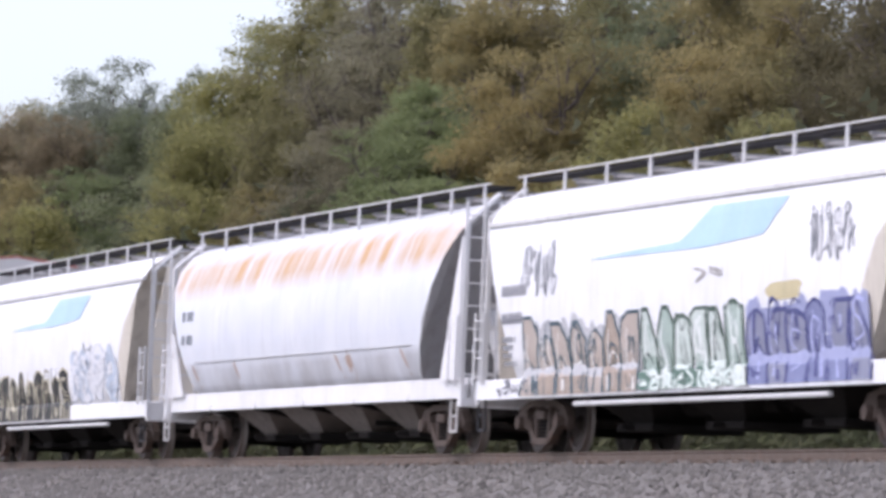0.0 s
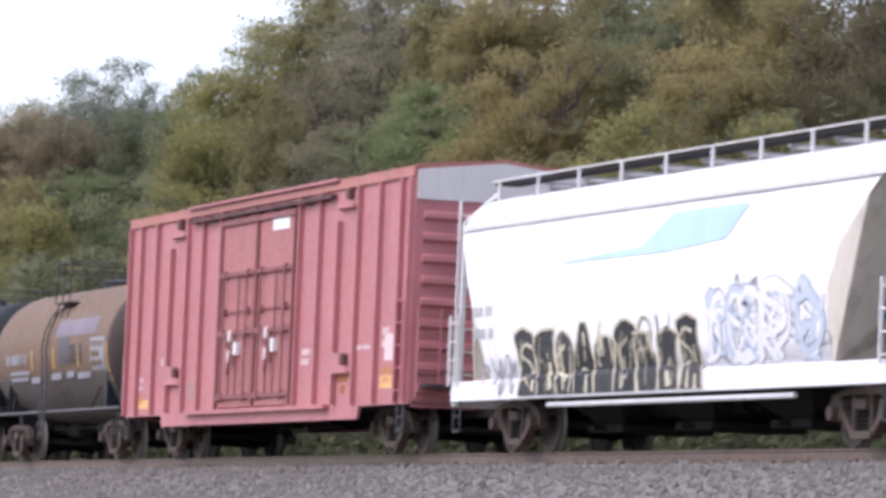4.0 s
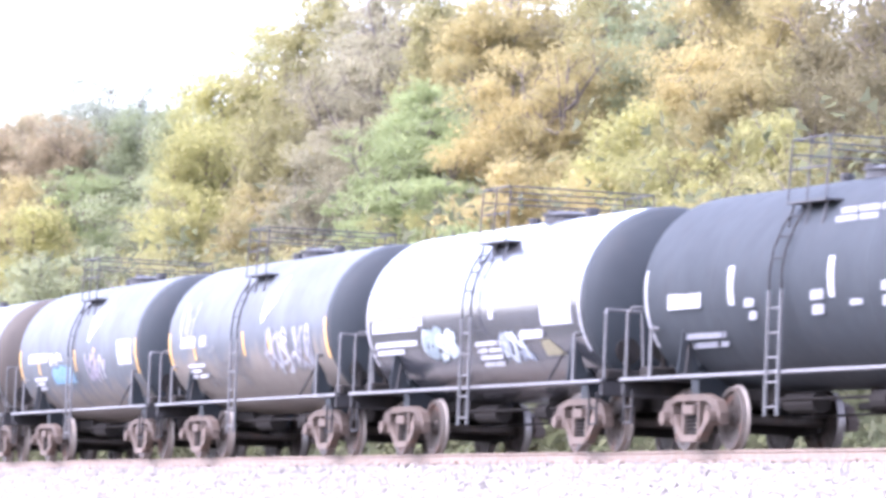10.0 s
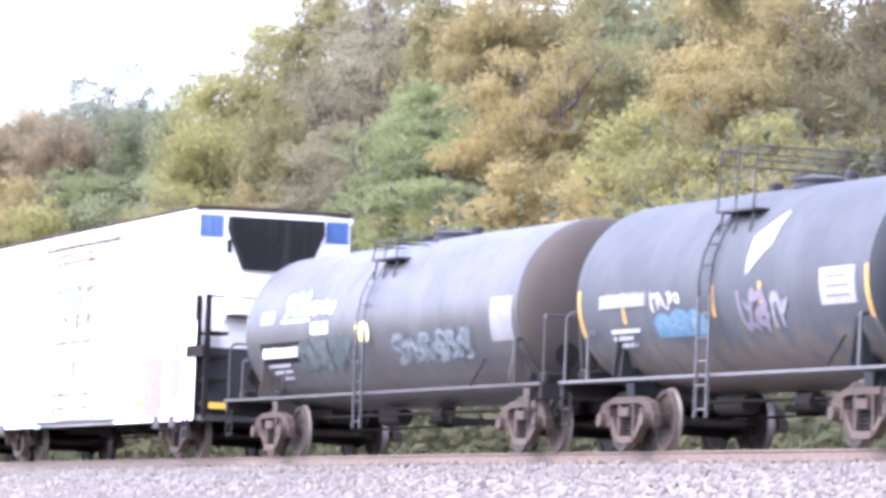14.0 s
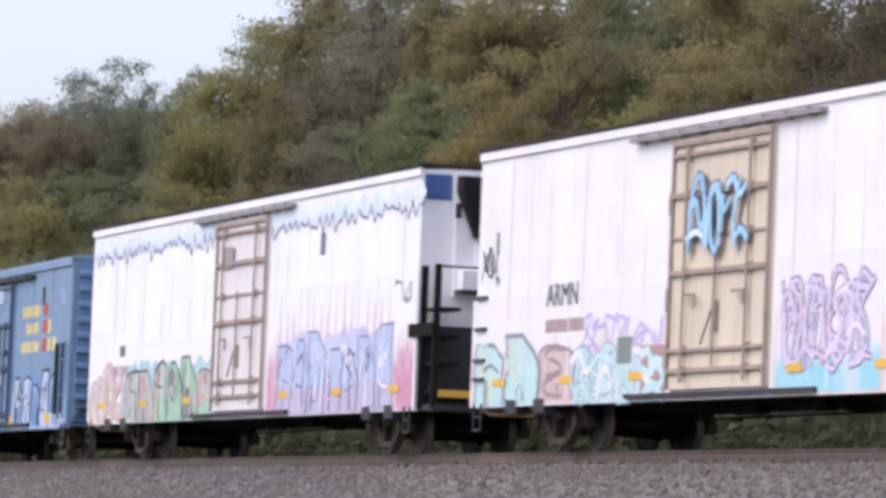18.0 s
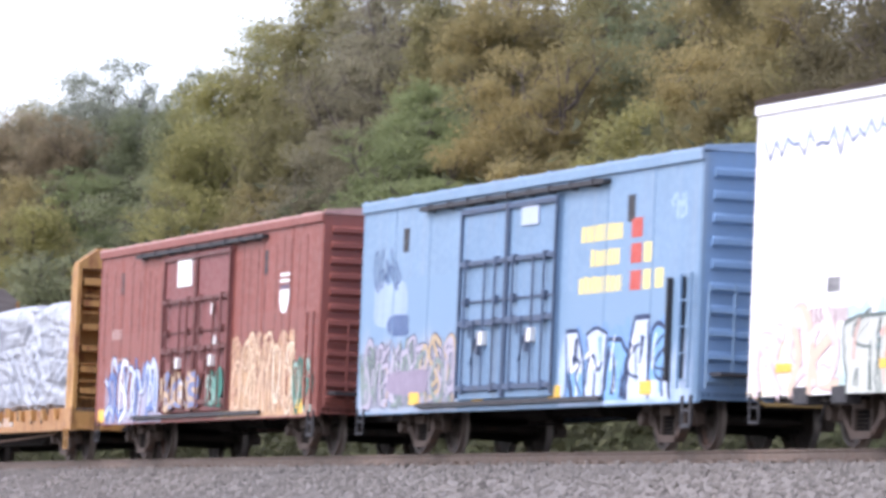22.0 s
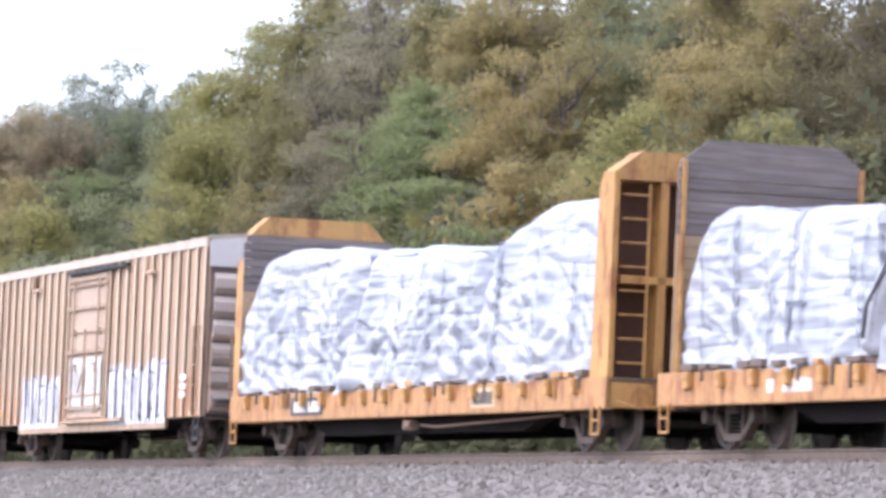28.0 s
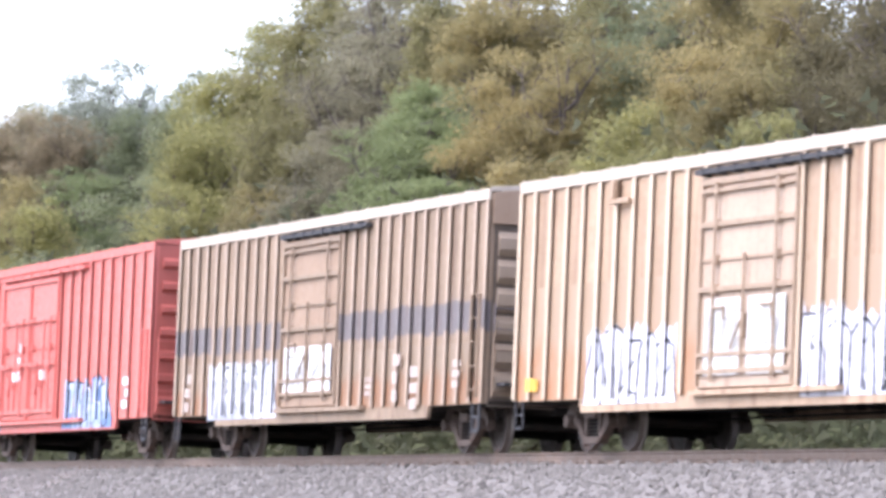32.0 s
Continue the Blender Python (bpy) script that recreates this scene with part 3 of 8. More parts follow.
def make_hose():
    bm = NEW()
    pipe(bm, [(-0.1, 0.25, 0.75), (0.08, 0.27, 0.66), (0.2, 0.26, 0.50), (0.34, 0.22, 0.42), (0.46, 0.16, 0.44)], 0.028, 6)
    return finish(bm, "air_hose", M["black"])


def running_gear(car, a, b, tc, sill=True, sill_z=(0.62, 0.98), front_tc=None):
    """Trucks, couplers, hoses, centre sill and brake gear, a and b being the ends of the frame."""
    for s in (-1, 1):
        end = b if s > 0 else a
        at = end - s * (front_tc if front_tc and s > 0 else tc)
        tr = put("truck", shared("bolster", make_bolster), car, (at, 0, 0))
        for y in (-1.0, 1.0):
            put("side_frame", shared("side_frame", make_side_frame), tr, (0, y, 0), (0, 0, 0 if y < 0 else 180))
        for dx in (-0.89, 0.89):
            w = put("wheelset", shared("wheelset", make_wheelset), tr, (dx, 0, 0.457))
            WHEELSETS.append((w, car, at + dx, dx))
        put("coupler", shared("coupler", make_coupler), car, (end + s * 0.18, 0, 0), (0, 0, 0 if s > 0 else 180))
        put("air_hose", shared("hose", make_hose), car, (end, 0, 0), (0, 0, 0 if s > 0 else 180))
    if sill:
        bm = NEW()
        box(bm, a, b, -0.33, 0.33, sill_z[0], sill_z[1])
        for k in range(5):
            x = a + (b - a) * (k + 1) / 6
            prism_x(bm, [(-1.35, sill_z[1]), (-1.35, sill_z[1] - 0.12), (-0.33, sill_z[0] + 0.05), (0.33, sill_z[0] + 0.05), (1.35, sill_z[1] - 0.12), (1.35, sill_z[1])], x - 0.04, x + 0.04)
        part("centre_sill", bm, M["under"], car)
    mid = (a + b) / 2
    bm = NEW()
    tube(bm, (mid - 2.5, -0.3, 0.68), (mid - 1.4, -0.3, 0.68), 0.15, 12)
    part("air_reservoir", bm, M["under"], car)
    bm = NEW()
    tube(bm, (mid + 0.8, -0.4, 0.68), (mid + 1.35, -0.4, 0.68), 0.14, 10)
    tube(bm, (mid + 1.35, -0.4, 0.66), (mid + 2.4, -0.4, 0.6), 0.025, 6)
    box(bm, mid + 2.38, mid + 2.44, -0.7, 0.5, 0.52, 0.62)
    tube(bm, (mid + 2.4, -0.3, 0.56), (b - tc - 1.1, -0.1, 0.5), 0.02, 5)
    tube(bm, (mid + 2.4, 0.2, 0.56), (a + tc + 1.1, 0.1, 0.5), 0.02, 5)
    part("brake_rigging", bm, M["under"], car)
    bm = NEW()
    pipe(bm, [(a, 0.3, 0.72), (a + 2, -0.45, 0.72), (b - 2, -0.45, 0.72), (b, 0.3, 0.72)], 0.025, 5)
    part("brake_pipe", bm, M["under"], car)


def ladder(car, x, y, z0, z1, mat, width=0.42, gap=0.38, along="x"):
    """Two stiles with a rung every foot or so, each a piece of its own."""
    bm = NEW()
    box(bm, -0.02, 0.02, -0.02, 0.02, 0, z1 - z0)
    key = ("stile", round(z1 - z0, 2), mat.name)
    if key in SHARED:
        bm.free()
    me = shared(key, lambda: finish(bm, "ladder", mat))
    turn = 0 if along == "x" else 90
    top = put("ladder", me, car, (x, y, z0), (0, 0, turn))
    put("stile", me, top, (width, 0, 0))
    rk = ("rung", width, mat.name)

    def rung():
        q = NEW()
        tube(q, (0, 0, 0), (width, 0, 0), 0.014, 6)
        return finish(q, "rung", mat)
    z = 0.12
    while z < z1 - z0:
        put("rung", shared(rk, rung), top, (0, 0, z))
        z += gap
    return top


def stirrup(car, x, y, z0, z1, mat, w=0.34):
    bm = NEW()
    pipe(bm, [(x - w / 2, y, z1), (x - w / 2, y, z0), (x + w / 2, y, z0), (x + w / 2, y, z1)], 0.02, 5)
    pipe(bm, [(x - w / 2, y, (z0 + z1) / 2), (x + w / 2, y, (z0 + z1) / 2)], 0.016, 5)
    part("sill_step", bm, mat, car)


# ---------------------------------------------------------------- lettering bars, placards and sprayed lettering
GM = {}


SPRAY = [1.45]


def spray(col):
    key = (col, SPRAY[0])
    if key not in GM:
        col_ = tuple(v ** SPRAY[0] for v in col)
        GM[key] = paint("spray_paint", col_, 0.55, tuple(v * 0.5 for v in col_), 0.3, 0.25)
    return GM[key]


def panel_mark(name, car, side, x0, x1, z0, z1, mat, label="", lift=0.006, skew=0.0):
    """A flat mark lying on a car side; side(z) is the distance of the side from the middle."""
    bm = NEW()
    n = max(1, int((z1 - z0) / 0.07)) if abs(side(z1) - side(z0)) > 1e-6 or z1 - z0 > 0.3 else 1
    zs = [z0 + (z1 - z0) * i / n for i in range(n + 1)]
    vs = [[bm.verts.new((x + skew * (z - z0), -side(z) - lift, z)) for x in (x0, x1)] for z in zs]
    for a, b in zip(vs, vs[1:]):
        bm.faces.new((a[0], a[1], b[1], b[0]))
    r = bmesh.ops.extrude_face_region(bm, geom=bm.faces[:])
    for v in [g for g in r["geom"] if isinstance(g, bmesh.types.BMVert)]:
        v.co.y += lift - 0.001
    return part(name, bm, mat, car, label)


def stencil(car, side, x, z, w, h, mat, rows=2, rng=None, name="stencil_mark"):
    """Unreadable lettering as plain upright bars, letter by letter."""
    rng = rng or random.Random(int(x * 100) + int(z * 1000))
    bm = NEW()
    rh = h / rows
    for r in range(rows):
        xx = x
        zz = z + h - (r + 1) * rh
        stop = x + w * (1.0 if r == 0 else rng.uniform(0.6, 1.0))
        while xx < stop - 0.02:
            ww = min(rng.uniform(0.42, 0.62) * rh, stop - xx)
            lo, hi = zz + rh * 0.14, zz + rh * rng.uniform(0.78, 0.86)
            yy = max(side(lo), side(hi), side((lo + hi) / 2))
            if rng.random() > (0.0 if name == "lettering_bar" else 0.12):
                box(bm, xx, xx + ww * 0.68, -yy - 0.007, -yy + 0.01, lo, hi)
            xx += ww
    ob = part(name, bm, mat, car)
    return tagged(ob, kind="stuff")


def blob(bm, cx, cz, rx, rz, side, lift, mi, rng, pts=16, square=0.45, skew=0.0, wob=0.12):
    """A wobbly rounded shape lying on a side, as a fan over its centre."""
    ring = []
    ph = [rng.uniform(0, 6.28) for _ in range(3)]
    for i in range(pts):
        a = 2 * math.pi * i / pts
        c, s = math.cos(a), math.sin(a)
        k = (abs(c) ** 5 + abs(s) ** 5) ** (-0.2 * square)
        k *= 1 + wob * (math.sin(2 * a + ph[0]) * 0.5 + math.sin(3 * a + ph[1]) * 0.5 + 0.4 * math.sin(5 * a + ph[2]))
        z = cz + rz * s * k
        x = cx + rx * c * k + skew * (z - cz)
        ring.append((x, z))
    mid = bm.verts.new((cx, -side(cz) - lift, cz))
    vs = [bm.verts.new((x, -side(z) - lift, z)) for x, z in ring]
    for i in range(pts):
        bm.faces.new((mid, vs[i], vs[(i + 1) % pts])).material_index = mi


def stroke(bm, pts, w, side, lift, mi):
    """A flat brush stroke along (x, z) points."""
    for (xa, za), (xb, zb) in zip(pts, pts[1:]):
        dx, dz = xb - xa, zb - za
        ln = math.hypot(dx, dz) or 1
        ox, oz = -dz / ln * w / 2, dx / ln * w / 2
        ex, ez = dx / ln * w * 0.3, dz / ln * w * 0.3
        q = [(xa - ex + ox, za - ez + oz), (xa - ex - ox, za - ez - oz), (xb + ex - ox, zb + ez - oz), (xb + ex + ox, zb + ez + oz)]
        bm.faces.new([bm.verts.new((x, -side(z) - lift, z)) for x, z in q]).material_index = mi


def smooth_line(pts, n=5):
    """A rounded path through (x, z) points."""
    out = []
    for k in range(len(pts) - 1):
        a, b, c, d = pts[max(0, k - 1)], pts[k], pts[k + 1], pts[min(len(pts) - 1, k + 2)]
        for i in range(n):
            t = i / n
            out.append(tuple(0.5 * (2 * b[q] + (c[q] - a[q]) * t + (2 * a[q] - 5 * b[q] + 4 * c[q] - d[q]) * t * t + (3 * b[q] - a[q] - 3 * c[q] + d[q]) * t ** 3) for q in (0, 1)))
    return out + [pts[-1]]


def ribbon(bm, pts, w, side, lift, mi, taper=0.0):
    """A painted line of even or tapering width along a rounded path."""
    rows = []
    for k, (x, z) in enumerate(pts):
        (xa, za), (xb, zb) = pts[max(0, k - 1)], pts[min(len(pts) - 1, k + 1)]
        ln = math.hypot(xb - xa, zb - za) or 1.0
        h = w / 2 * (1 - taper * k / (len(pts) - 1))
        ox, oz = -(zb - za) / ln * h, (xb - xa) / ln * h
        rows.append([bm.verts.new((px, -side(pz) - lift, pz)) for px, pz in ((x + ox, z + oz), (x - ox, z - oz))])
    for a, b in zip(rows, rows[1:]):
        bm.faces.new((a[0], a[1], b[1], b[0])).material_index = mi


STROKES = [  # loose sprayed gestures in a unit box
    [(0.1, 0.0), (0.15, 0.6), (0.35, 1.0), (0.6, 0.75), (0.7, 0.0)], [(0.85, 0.9), (0.4, 1.0), (0.15, 0.7), (0.6, 0.45), (0.75, 0.15), (0.2, 0.0)], [(0.1, 1.0), (0.2, 0.3), (0.45, 0.0), (0.7, 0.3), (0.85, 1.0)],
    [(0.2, 0.0), (0.1, 0.5), (0.3, 1.0), (0.75, 0.85), (0.5, 0.5), (0.85, 0.0)], [(0.5, 0.05), (0.1, 0.4), (0.3, 0.95), (0.75, 0.9), (0.85, 0.35), (0.45, 0.1)], [(0.3, 0.0), (0.2, 0.5), (0.4, 1.0)],
    [(0.05, 0.8), (0.35, 0.95), (0.6, 0.55), (0.9, 0.75)], [(0.15, 0.1), (0.5, 0.3), (0.85, 0.05)], [(0.8, 1.0), (0.2, 0.6), (0.3, 0.2), (0.85, 0.1)],
]


def graffiti(car, side, x0, x1, z0, z1, cols, letters, seed, style="arch", label="", back=None, edge=0.05, width=0.2):
    """Sprayed lettering that cannot be read. arch: fat round-topped bodies with edges, counters and shine; curl: interlaced rounded strokes. cols: outline, fill, second fill, shine."""
    rng = random.Random(seed)
    bm = NEW()
    w = (x1 - x0) / letters
    h = z1 - z0
    if back:
        # ragged sprayed ground, taller and shorter by turns
        m = letters * 5
        tops = [z0 + h * rng.uniform(0.80, 1.02) for _ in range(m + 1)]
        for k in range(m):
            xa, xb = x0 + (x1 - x0) * k / m, x0 + (x1 - x0) * (k + 1) / m
            for q in range(5):
                row = [(xa, z0 + (tops[k] - z0) * q / 5), (xb, z0 + (tops[k + 1] - z0) * q / 5), (xb, z0 + (tops[k + 1] - z0) * (q + 1) / 5), (xa, z0 + (tops[k] - z0) * (q + 1) / 5)]
                bm.faces.new([bm.verts.new((x, -side(z) - 0.004, z)) for x, z in row]).material_index = 4
    for k in range(letters):
        cx = x0 + (k + 0.5) * w
        if style == "arch":
            lv = 12
            lean = rng.uniform(-0.22, 0.26) * w
            topz = z0 + h * rng.uniform(0.72, 1.0)
            waist = rng.uniform(-0.05, 0.22)
            cap = rng.choice((0.45, 0.6, 0.75, 0.9))
            kind = rng.choice(("round", "round", "slant", "wedge", "fork"))
            ph = rng.uniform(0, 6)
            lf = 0.007 + 0.0012 * (k % 3)
            lef, rig = [], []
            for i in range(lv + 1):
                u = i / lv
                v = max(0.0, (u - cap) / (1 - cap))
                full_w = w * rng.uniform(0.48, 0.55) * (1 - waist * math.sin(math.pi * u))
                if kind == "wedge":
                    lw_, rw_ = full_w * (1 - 0.55 * v), full_w * (1 - 0.85 * v)
                elif kind == "slant":
                    lw_, rw_ = full_w, full_w * (1 - 0.9 * v)
                elif kind == "fork":
                    lw_, rw_ = full_w * (1 - 0.8 * v), full_w * (1 + 0.12 * v)
                else:
                    lw_ = rw_ = full_w * math.sqrt(max(0.03, 1 - v * v))
                z = z0 + (topz - z0) * u
                mid = cx + lean * (u - 0.5) + 0.05 * w * math.sin(5 * u + ph)
                lef.append((mid - lw_, z))
                rig.append((mid + rw_, z))
            f_a = 1 if rng.random() < 0.6 else 2
            cut = rng.choice((3, 4, 5, 99, 99))
            for i in range(lv):
                q = (lef[i], rig[i], rig[i + 1], lef[i + 1])
                bm.faces.new([bm.verts.new((x, -side(z) - lf, z)) for x, z in q]).material_index = f_a if i >= cut or cut == 99 else 3 - f_a
            ribbon(bm, lef + rig[::-1], edge * rng.uniform(0.8, 1.3), side, 0.0125, 0)
            # counters: teardrops from the foot and slits from above
            for q in range(rng.choice((2, 3, 3, 4))):
                xq = cx + rng.uniform(-0.3, 0.3) * w
                if rng.random() < 0.6:
                    za, zb = z0 + h * rng.uniform(0.0, 0.1), z0 + h * rng.uniform(0.25, 0.6)
                else:
                    za, zb = z0 + h * rng.uniform(0.65, 0.8), z0 + h * rng.uniform(0.35, 0.55)
                ribbon(bm, smooth_line([(xq, za), (xq + rng.uniform(-0.08, 0.08) * w, (za + zb) / 2), (xq + rng.uniform(-0.12, 0.12) * w, zb)], 3), w * rng.uniform(0.07, 0.2), side, 0.0135, rng.choice((0, 0, 0, 3, 2)), 0.75)
            for q in range(2):
                g = rng.choice(STROKES)
                bx, bz = cx - w * rng.uniform(0.3, 0.6), z0 + h * rng.uniform(0.0, 0.5)
                ribbon(bm, smooth_line([(bx + a_ * w * 0.8, min(z1, bz + b_ * h * 0.45)) for a_, b_ in g], 4), max(0.025, w * rng.uniform(0.04, 0.09)), side, 0.0139, rng.choice((0, 0, 3, 2)), 0.4)
            xs_ = cx + rng.uniform(-0.36, -0.2) * w
            ribbon(bm, smooth_line([(xs_, z0 + h * 0.35), (xs_ + 0.03 * w, z0 + h * 0.6), (xs_ + 0.14 * w, z0 + h * 0.78)], 3), max(0.03, w * 0.07), side, 0.0142, 3, 0.5)
        else:
            # interlaced strokes, each with its own edge
            for q in range(3 if width > 0.14 else 6):
                g = rng.choice(STROKES)
                flip = rng.random() < 0.4
                sx, sz = rng.uniform(0.75, 1.35) * w, rng.uniform(0.55, 1.0) * h
                bx, bz = cx - sx / 2 + rng.uniform(-0.2, 0.2) * w, z0 + (h - sz) * rng.random() ** 1.4
                sk = rng.uniform(-0.15, 0.25)
                pts = [(bx + (1 - a if flip else a) * sx + sk * b * sz * 0.4, min(z1, bz + max(0.0, min(1.0, b + rng.uniform(-0.07, 0.07))) * sz)) for a, b in g]
                pts = smooth_line(pts, 5)
                lw = w * width * rng.uniform(0.75, 1.2)
                ribbon(bm, pts, lw + edge * 1.5, side, 0.007 + 0.0005 * (q + k % 2), 0, 0.2)
                ribbon(bm, pts, lw, side, 0.0115 + 0.0005 * (q + k % 2), rng.choice((1, 1, 1, 2, 2, 3)), 0.2)
    mats = [spray(c) for c in cols] + ([spray(back)] if back else [])
    return part("sprayed_lettering", bm, mats, car, label)


def lettering(car, y, x, z, words, size, mat, name="lettering"):
    """Painted capitals on the near side of a car."""
    cu = bpy.data.curves.new(name, "FONT")
    cu.body, cu.size, cu.extrude, cu.resolution_u = words, size, 0.004, 3
    tmp = bpy.data.objects.new(name, cu)
    me = bpy.data.meshes.new_from_object(tmp)
    bpy.data.objects.remove(tmp)
    me.materials.clear()
    me.materials.append(mat)
    return put(name, me, car, (x, -y - 0.008, z), (90, 0, 0))


def tag_scribble(car, side, x0, x1, z0, z1, col, seed, n=3, w=0.035):
    rng = random.Random(seed)
    bm = NEW()
    for k in range(n):
        x = x0 + (x1 - x0) * (k + 0.2) / n
        pts = [(x, z0 + (z1 - z0) * rng.random())]
        for _ in range(5):
            pts.append((x + (x1 - x0) / n * rng.uniform(-0.2, 1.0), z0 + (z1 - z0) * rng.random()))
        ribbon(bm, smooth_line(pts, 4), w, side, 0.008, 0)
    return tagged(part("spray_tag", bm, spray(col), car), kind="stuff")


def mist(car, side, x0, x1, z0, z1, col, wall, seed=0.0, lift=0.003, streak=9.0):
    """A thin cloud of spray that fades into the wall paint upwards in drips and streaks."""
    col_ = tuple(v ** SPRAY[0] for v in col)
    m, n, l, p = nodes_of("spray_mist")
    co = n.new("ShaderNodeTexCoord").outputs["Object"]
    sep = n.new("ShaderNodeSeparateXYZ")
    l.new(co, sep.inputs[0])
    add = n.new("ShaderNodeMath")
    add.operation = "ADD"
    l.new(ramp(n, l, sep.outputs[2], z0 + (z1 - z0) * 0.3, z1, 1.0, -1.3), add.inputs[0])
    l.new(ramp(n, l, noise_tex(n, l, co, 1.0, 5, (streak * 0.5, 1, 0.5), 0.6), 0.25, 0.75, -0.75, 0.75), add.inputs[1])
    c = mix(n, l, ramp(n, l, add.outputs[0], 0.1, 0.85, 0.0, 1.0), wall, col_)
    c = mix(n, l, ramp(n, l, noise_tex(n, l, co, 1.3, 4), 0.45, 0.62, 0, 0.45), c, wall)
    l.new(c, p.inputs["Base Color"])
    p.inputs["Roughness"].default_value = 0.5
    return panel_mark("spray_mist", car, side, x0, x1, z0, z1, m, lift=lift)


def patch(name, car, side, x0, x1, z0, z1, mat, seed=1, lift=0.006):
    """A cover-up or stain with a wavering outline."""
    bm = NEW()
    blob(bm, (x0 + x1) / 2, (z0 + z1) / 2, (x1 - x0) / 2, (z1 - z0) / 2, side, lift, 0, random.Random(seed), 26, 0.9, 0.0, 0.10)
    return part(name, bm, mat, car)


def shape_mark(name, car, side, span, z0, z1, mat, lift=0.01, n=14, label=""):
    """A flat mark bounded by span(z) -> (x0, x1), following the curve of the side."""
    bm = NEW()
    rows = []
    for i in range(n + 1):
        z = z0 + (z1 - z0) * i / n
        xa, xb = span(z)
        rows.append([bm.verts.new((x, -side(z) - lift, z)) for x in (xa, xb)])
    for a, b in zip(rows, rows[1:]):
        bm.faces.new((a[0], a[1], b[1], b[0]))
    return part(name, bm, mat, car, label)


# ---------------------------------------------------------------- boxcar
def boxcar(a, b, label, body, roof, eave=4.2, sill=0.75, w=1.52, ribs=1.4, rib_kind="post", door=None, leaves=2, door_mat=None, rail_mat=None, end_mat=None,
           top_panel=None, drop=0.12, tc=2.4, end_ribs=7, peak=0.2, roof_ribs=1.3, ladder_mat=None, draw=(0.1, 0.1), name="boxcar", notch=True, rib_depth=0.1, chord_mat=None, hw_mat=None, end_rib_h=0.11, rib_mat=None, track_over=0.45, end_rib_mat=None, rib_zones=(), posts=None, side_ladders=True):
    """door: (from, to) along the train; every length is measured from the clip's train zero and turned to the car's middle."""
    c = (a + b) / 2
    h = (b - a) / 2
    car = thing(name, label, "freight car", "cars of the freight train")
    CARS.append((car, c))
    door_mat, rail_mat, end_mat, ladder_mat = door_mat or body, rail_mat or M["black"], end_mat or body, ladder_mat or body
    # a darkened door colour as hw_mat stands in for shade around the hardware
    hw_mat = hw_mat or door_mat
    for s in (-1, 1):
        bm = NEW()
        y = s * w
        if notch:
            xz = [(-h, sill), (-h + 2.9, sill), (-h + 3.0, sill - drop), (h - 3.0, sill - drop), (h - 2.9, sill), (h, sill), (h, eave), (-h, eave)]
        else:
            xz = [(-h, sill - drop), (h, sill - drop), (h, eave), (-h, eave)]
        prism_y(bm, xz, min(y, y - s * 0.06), max(y, y - s * 0.06))
        part("side_wall", bm, body, car)
        bm = NEW()
        box(bm, -h, h, min(y, y + s * 0.05), max(y, y + s * 0.05), eave - 0.12, eave + 0.02, 0.01)
        part("top_chord", bm, chord_mat or roof, car)
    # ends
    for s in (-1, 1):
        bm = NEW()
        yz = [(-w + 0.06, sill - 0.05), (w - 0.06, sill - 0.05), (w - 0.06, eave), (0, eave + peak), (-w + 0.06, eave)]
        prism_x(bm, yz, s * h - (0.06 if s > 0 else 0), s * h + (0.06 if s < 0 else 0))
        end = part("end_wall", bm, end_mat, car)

        def end_rib():
            q = NEW()
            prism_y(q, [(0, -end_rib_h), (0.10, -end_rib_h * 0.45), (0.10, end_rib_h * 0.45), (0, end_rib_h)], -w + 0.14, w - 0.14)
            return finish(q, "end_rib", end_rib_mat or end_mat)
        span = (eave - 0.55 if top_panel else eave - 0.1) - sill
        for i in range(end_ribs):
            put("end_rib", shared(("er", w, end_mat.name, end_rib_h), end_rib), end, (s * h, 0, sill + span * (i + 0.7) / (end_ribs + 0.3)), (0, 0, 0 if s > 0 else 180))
        if top_panel:
            bm = NEW()
            yz = [(-w + 0.02, eave - 0.5), (w - 0.02, eave - 0.5), (w - 0.02, eave), (0, eave + peak - 0.02), (-w + 0.02, eave)]
            prism_x(bm, yz, s * h + (0.004 if s > 0 else -0.05), s * h + (0.05 if s > 0 else -0.004))
            part("end_top_panel", bm, top_panel, car)
    # roof
    bm = NEW()
    prism_x(bm, [(-w - 0.05, eave + 0.02), (w + 0.05, eave + 0.02), (w + 0.05, eave + 0.06), (0, eave + peak), (-w - 0.05, eave + 0.06)], -h - 0.03, h + 0.03)
    rf = part("roof", bm, roof, car)

    def roof_rib():
        q = NEW()
        loft(q, [[(x, -w, eave + 0.05), (x, 0, eave + peak - 0.01), (x, w, eave + 0.05), (x, w, eave + 0.09), (x, 0, eave + peak + 0.035), (x, -w, eave + 0.09)] for x in (-0.04, 0.04)])
        return finish(q, "roof_rib", roof)
    nr = int(2 * h / roof_ribs)
    for i in range(nr + 1):
        put("roof_rib", shared(("rr", w, eave, peak, roof.name), roof_rib), rf, (-h + 2 * h * i / nr, 0, 0))
    # side posts, clear of the door
    d0, d1 = (door[0] - c, door[1] - c) if door else (0, 0)

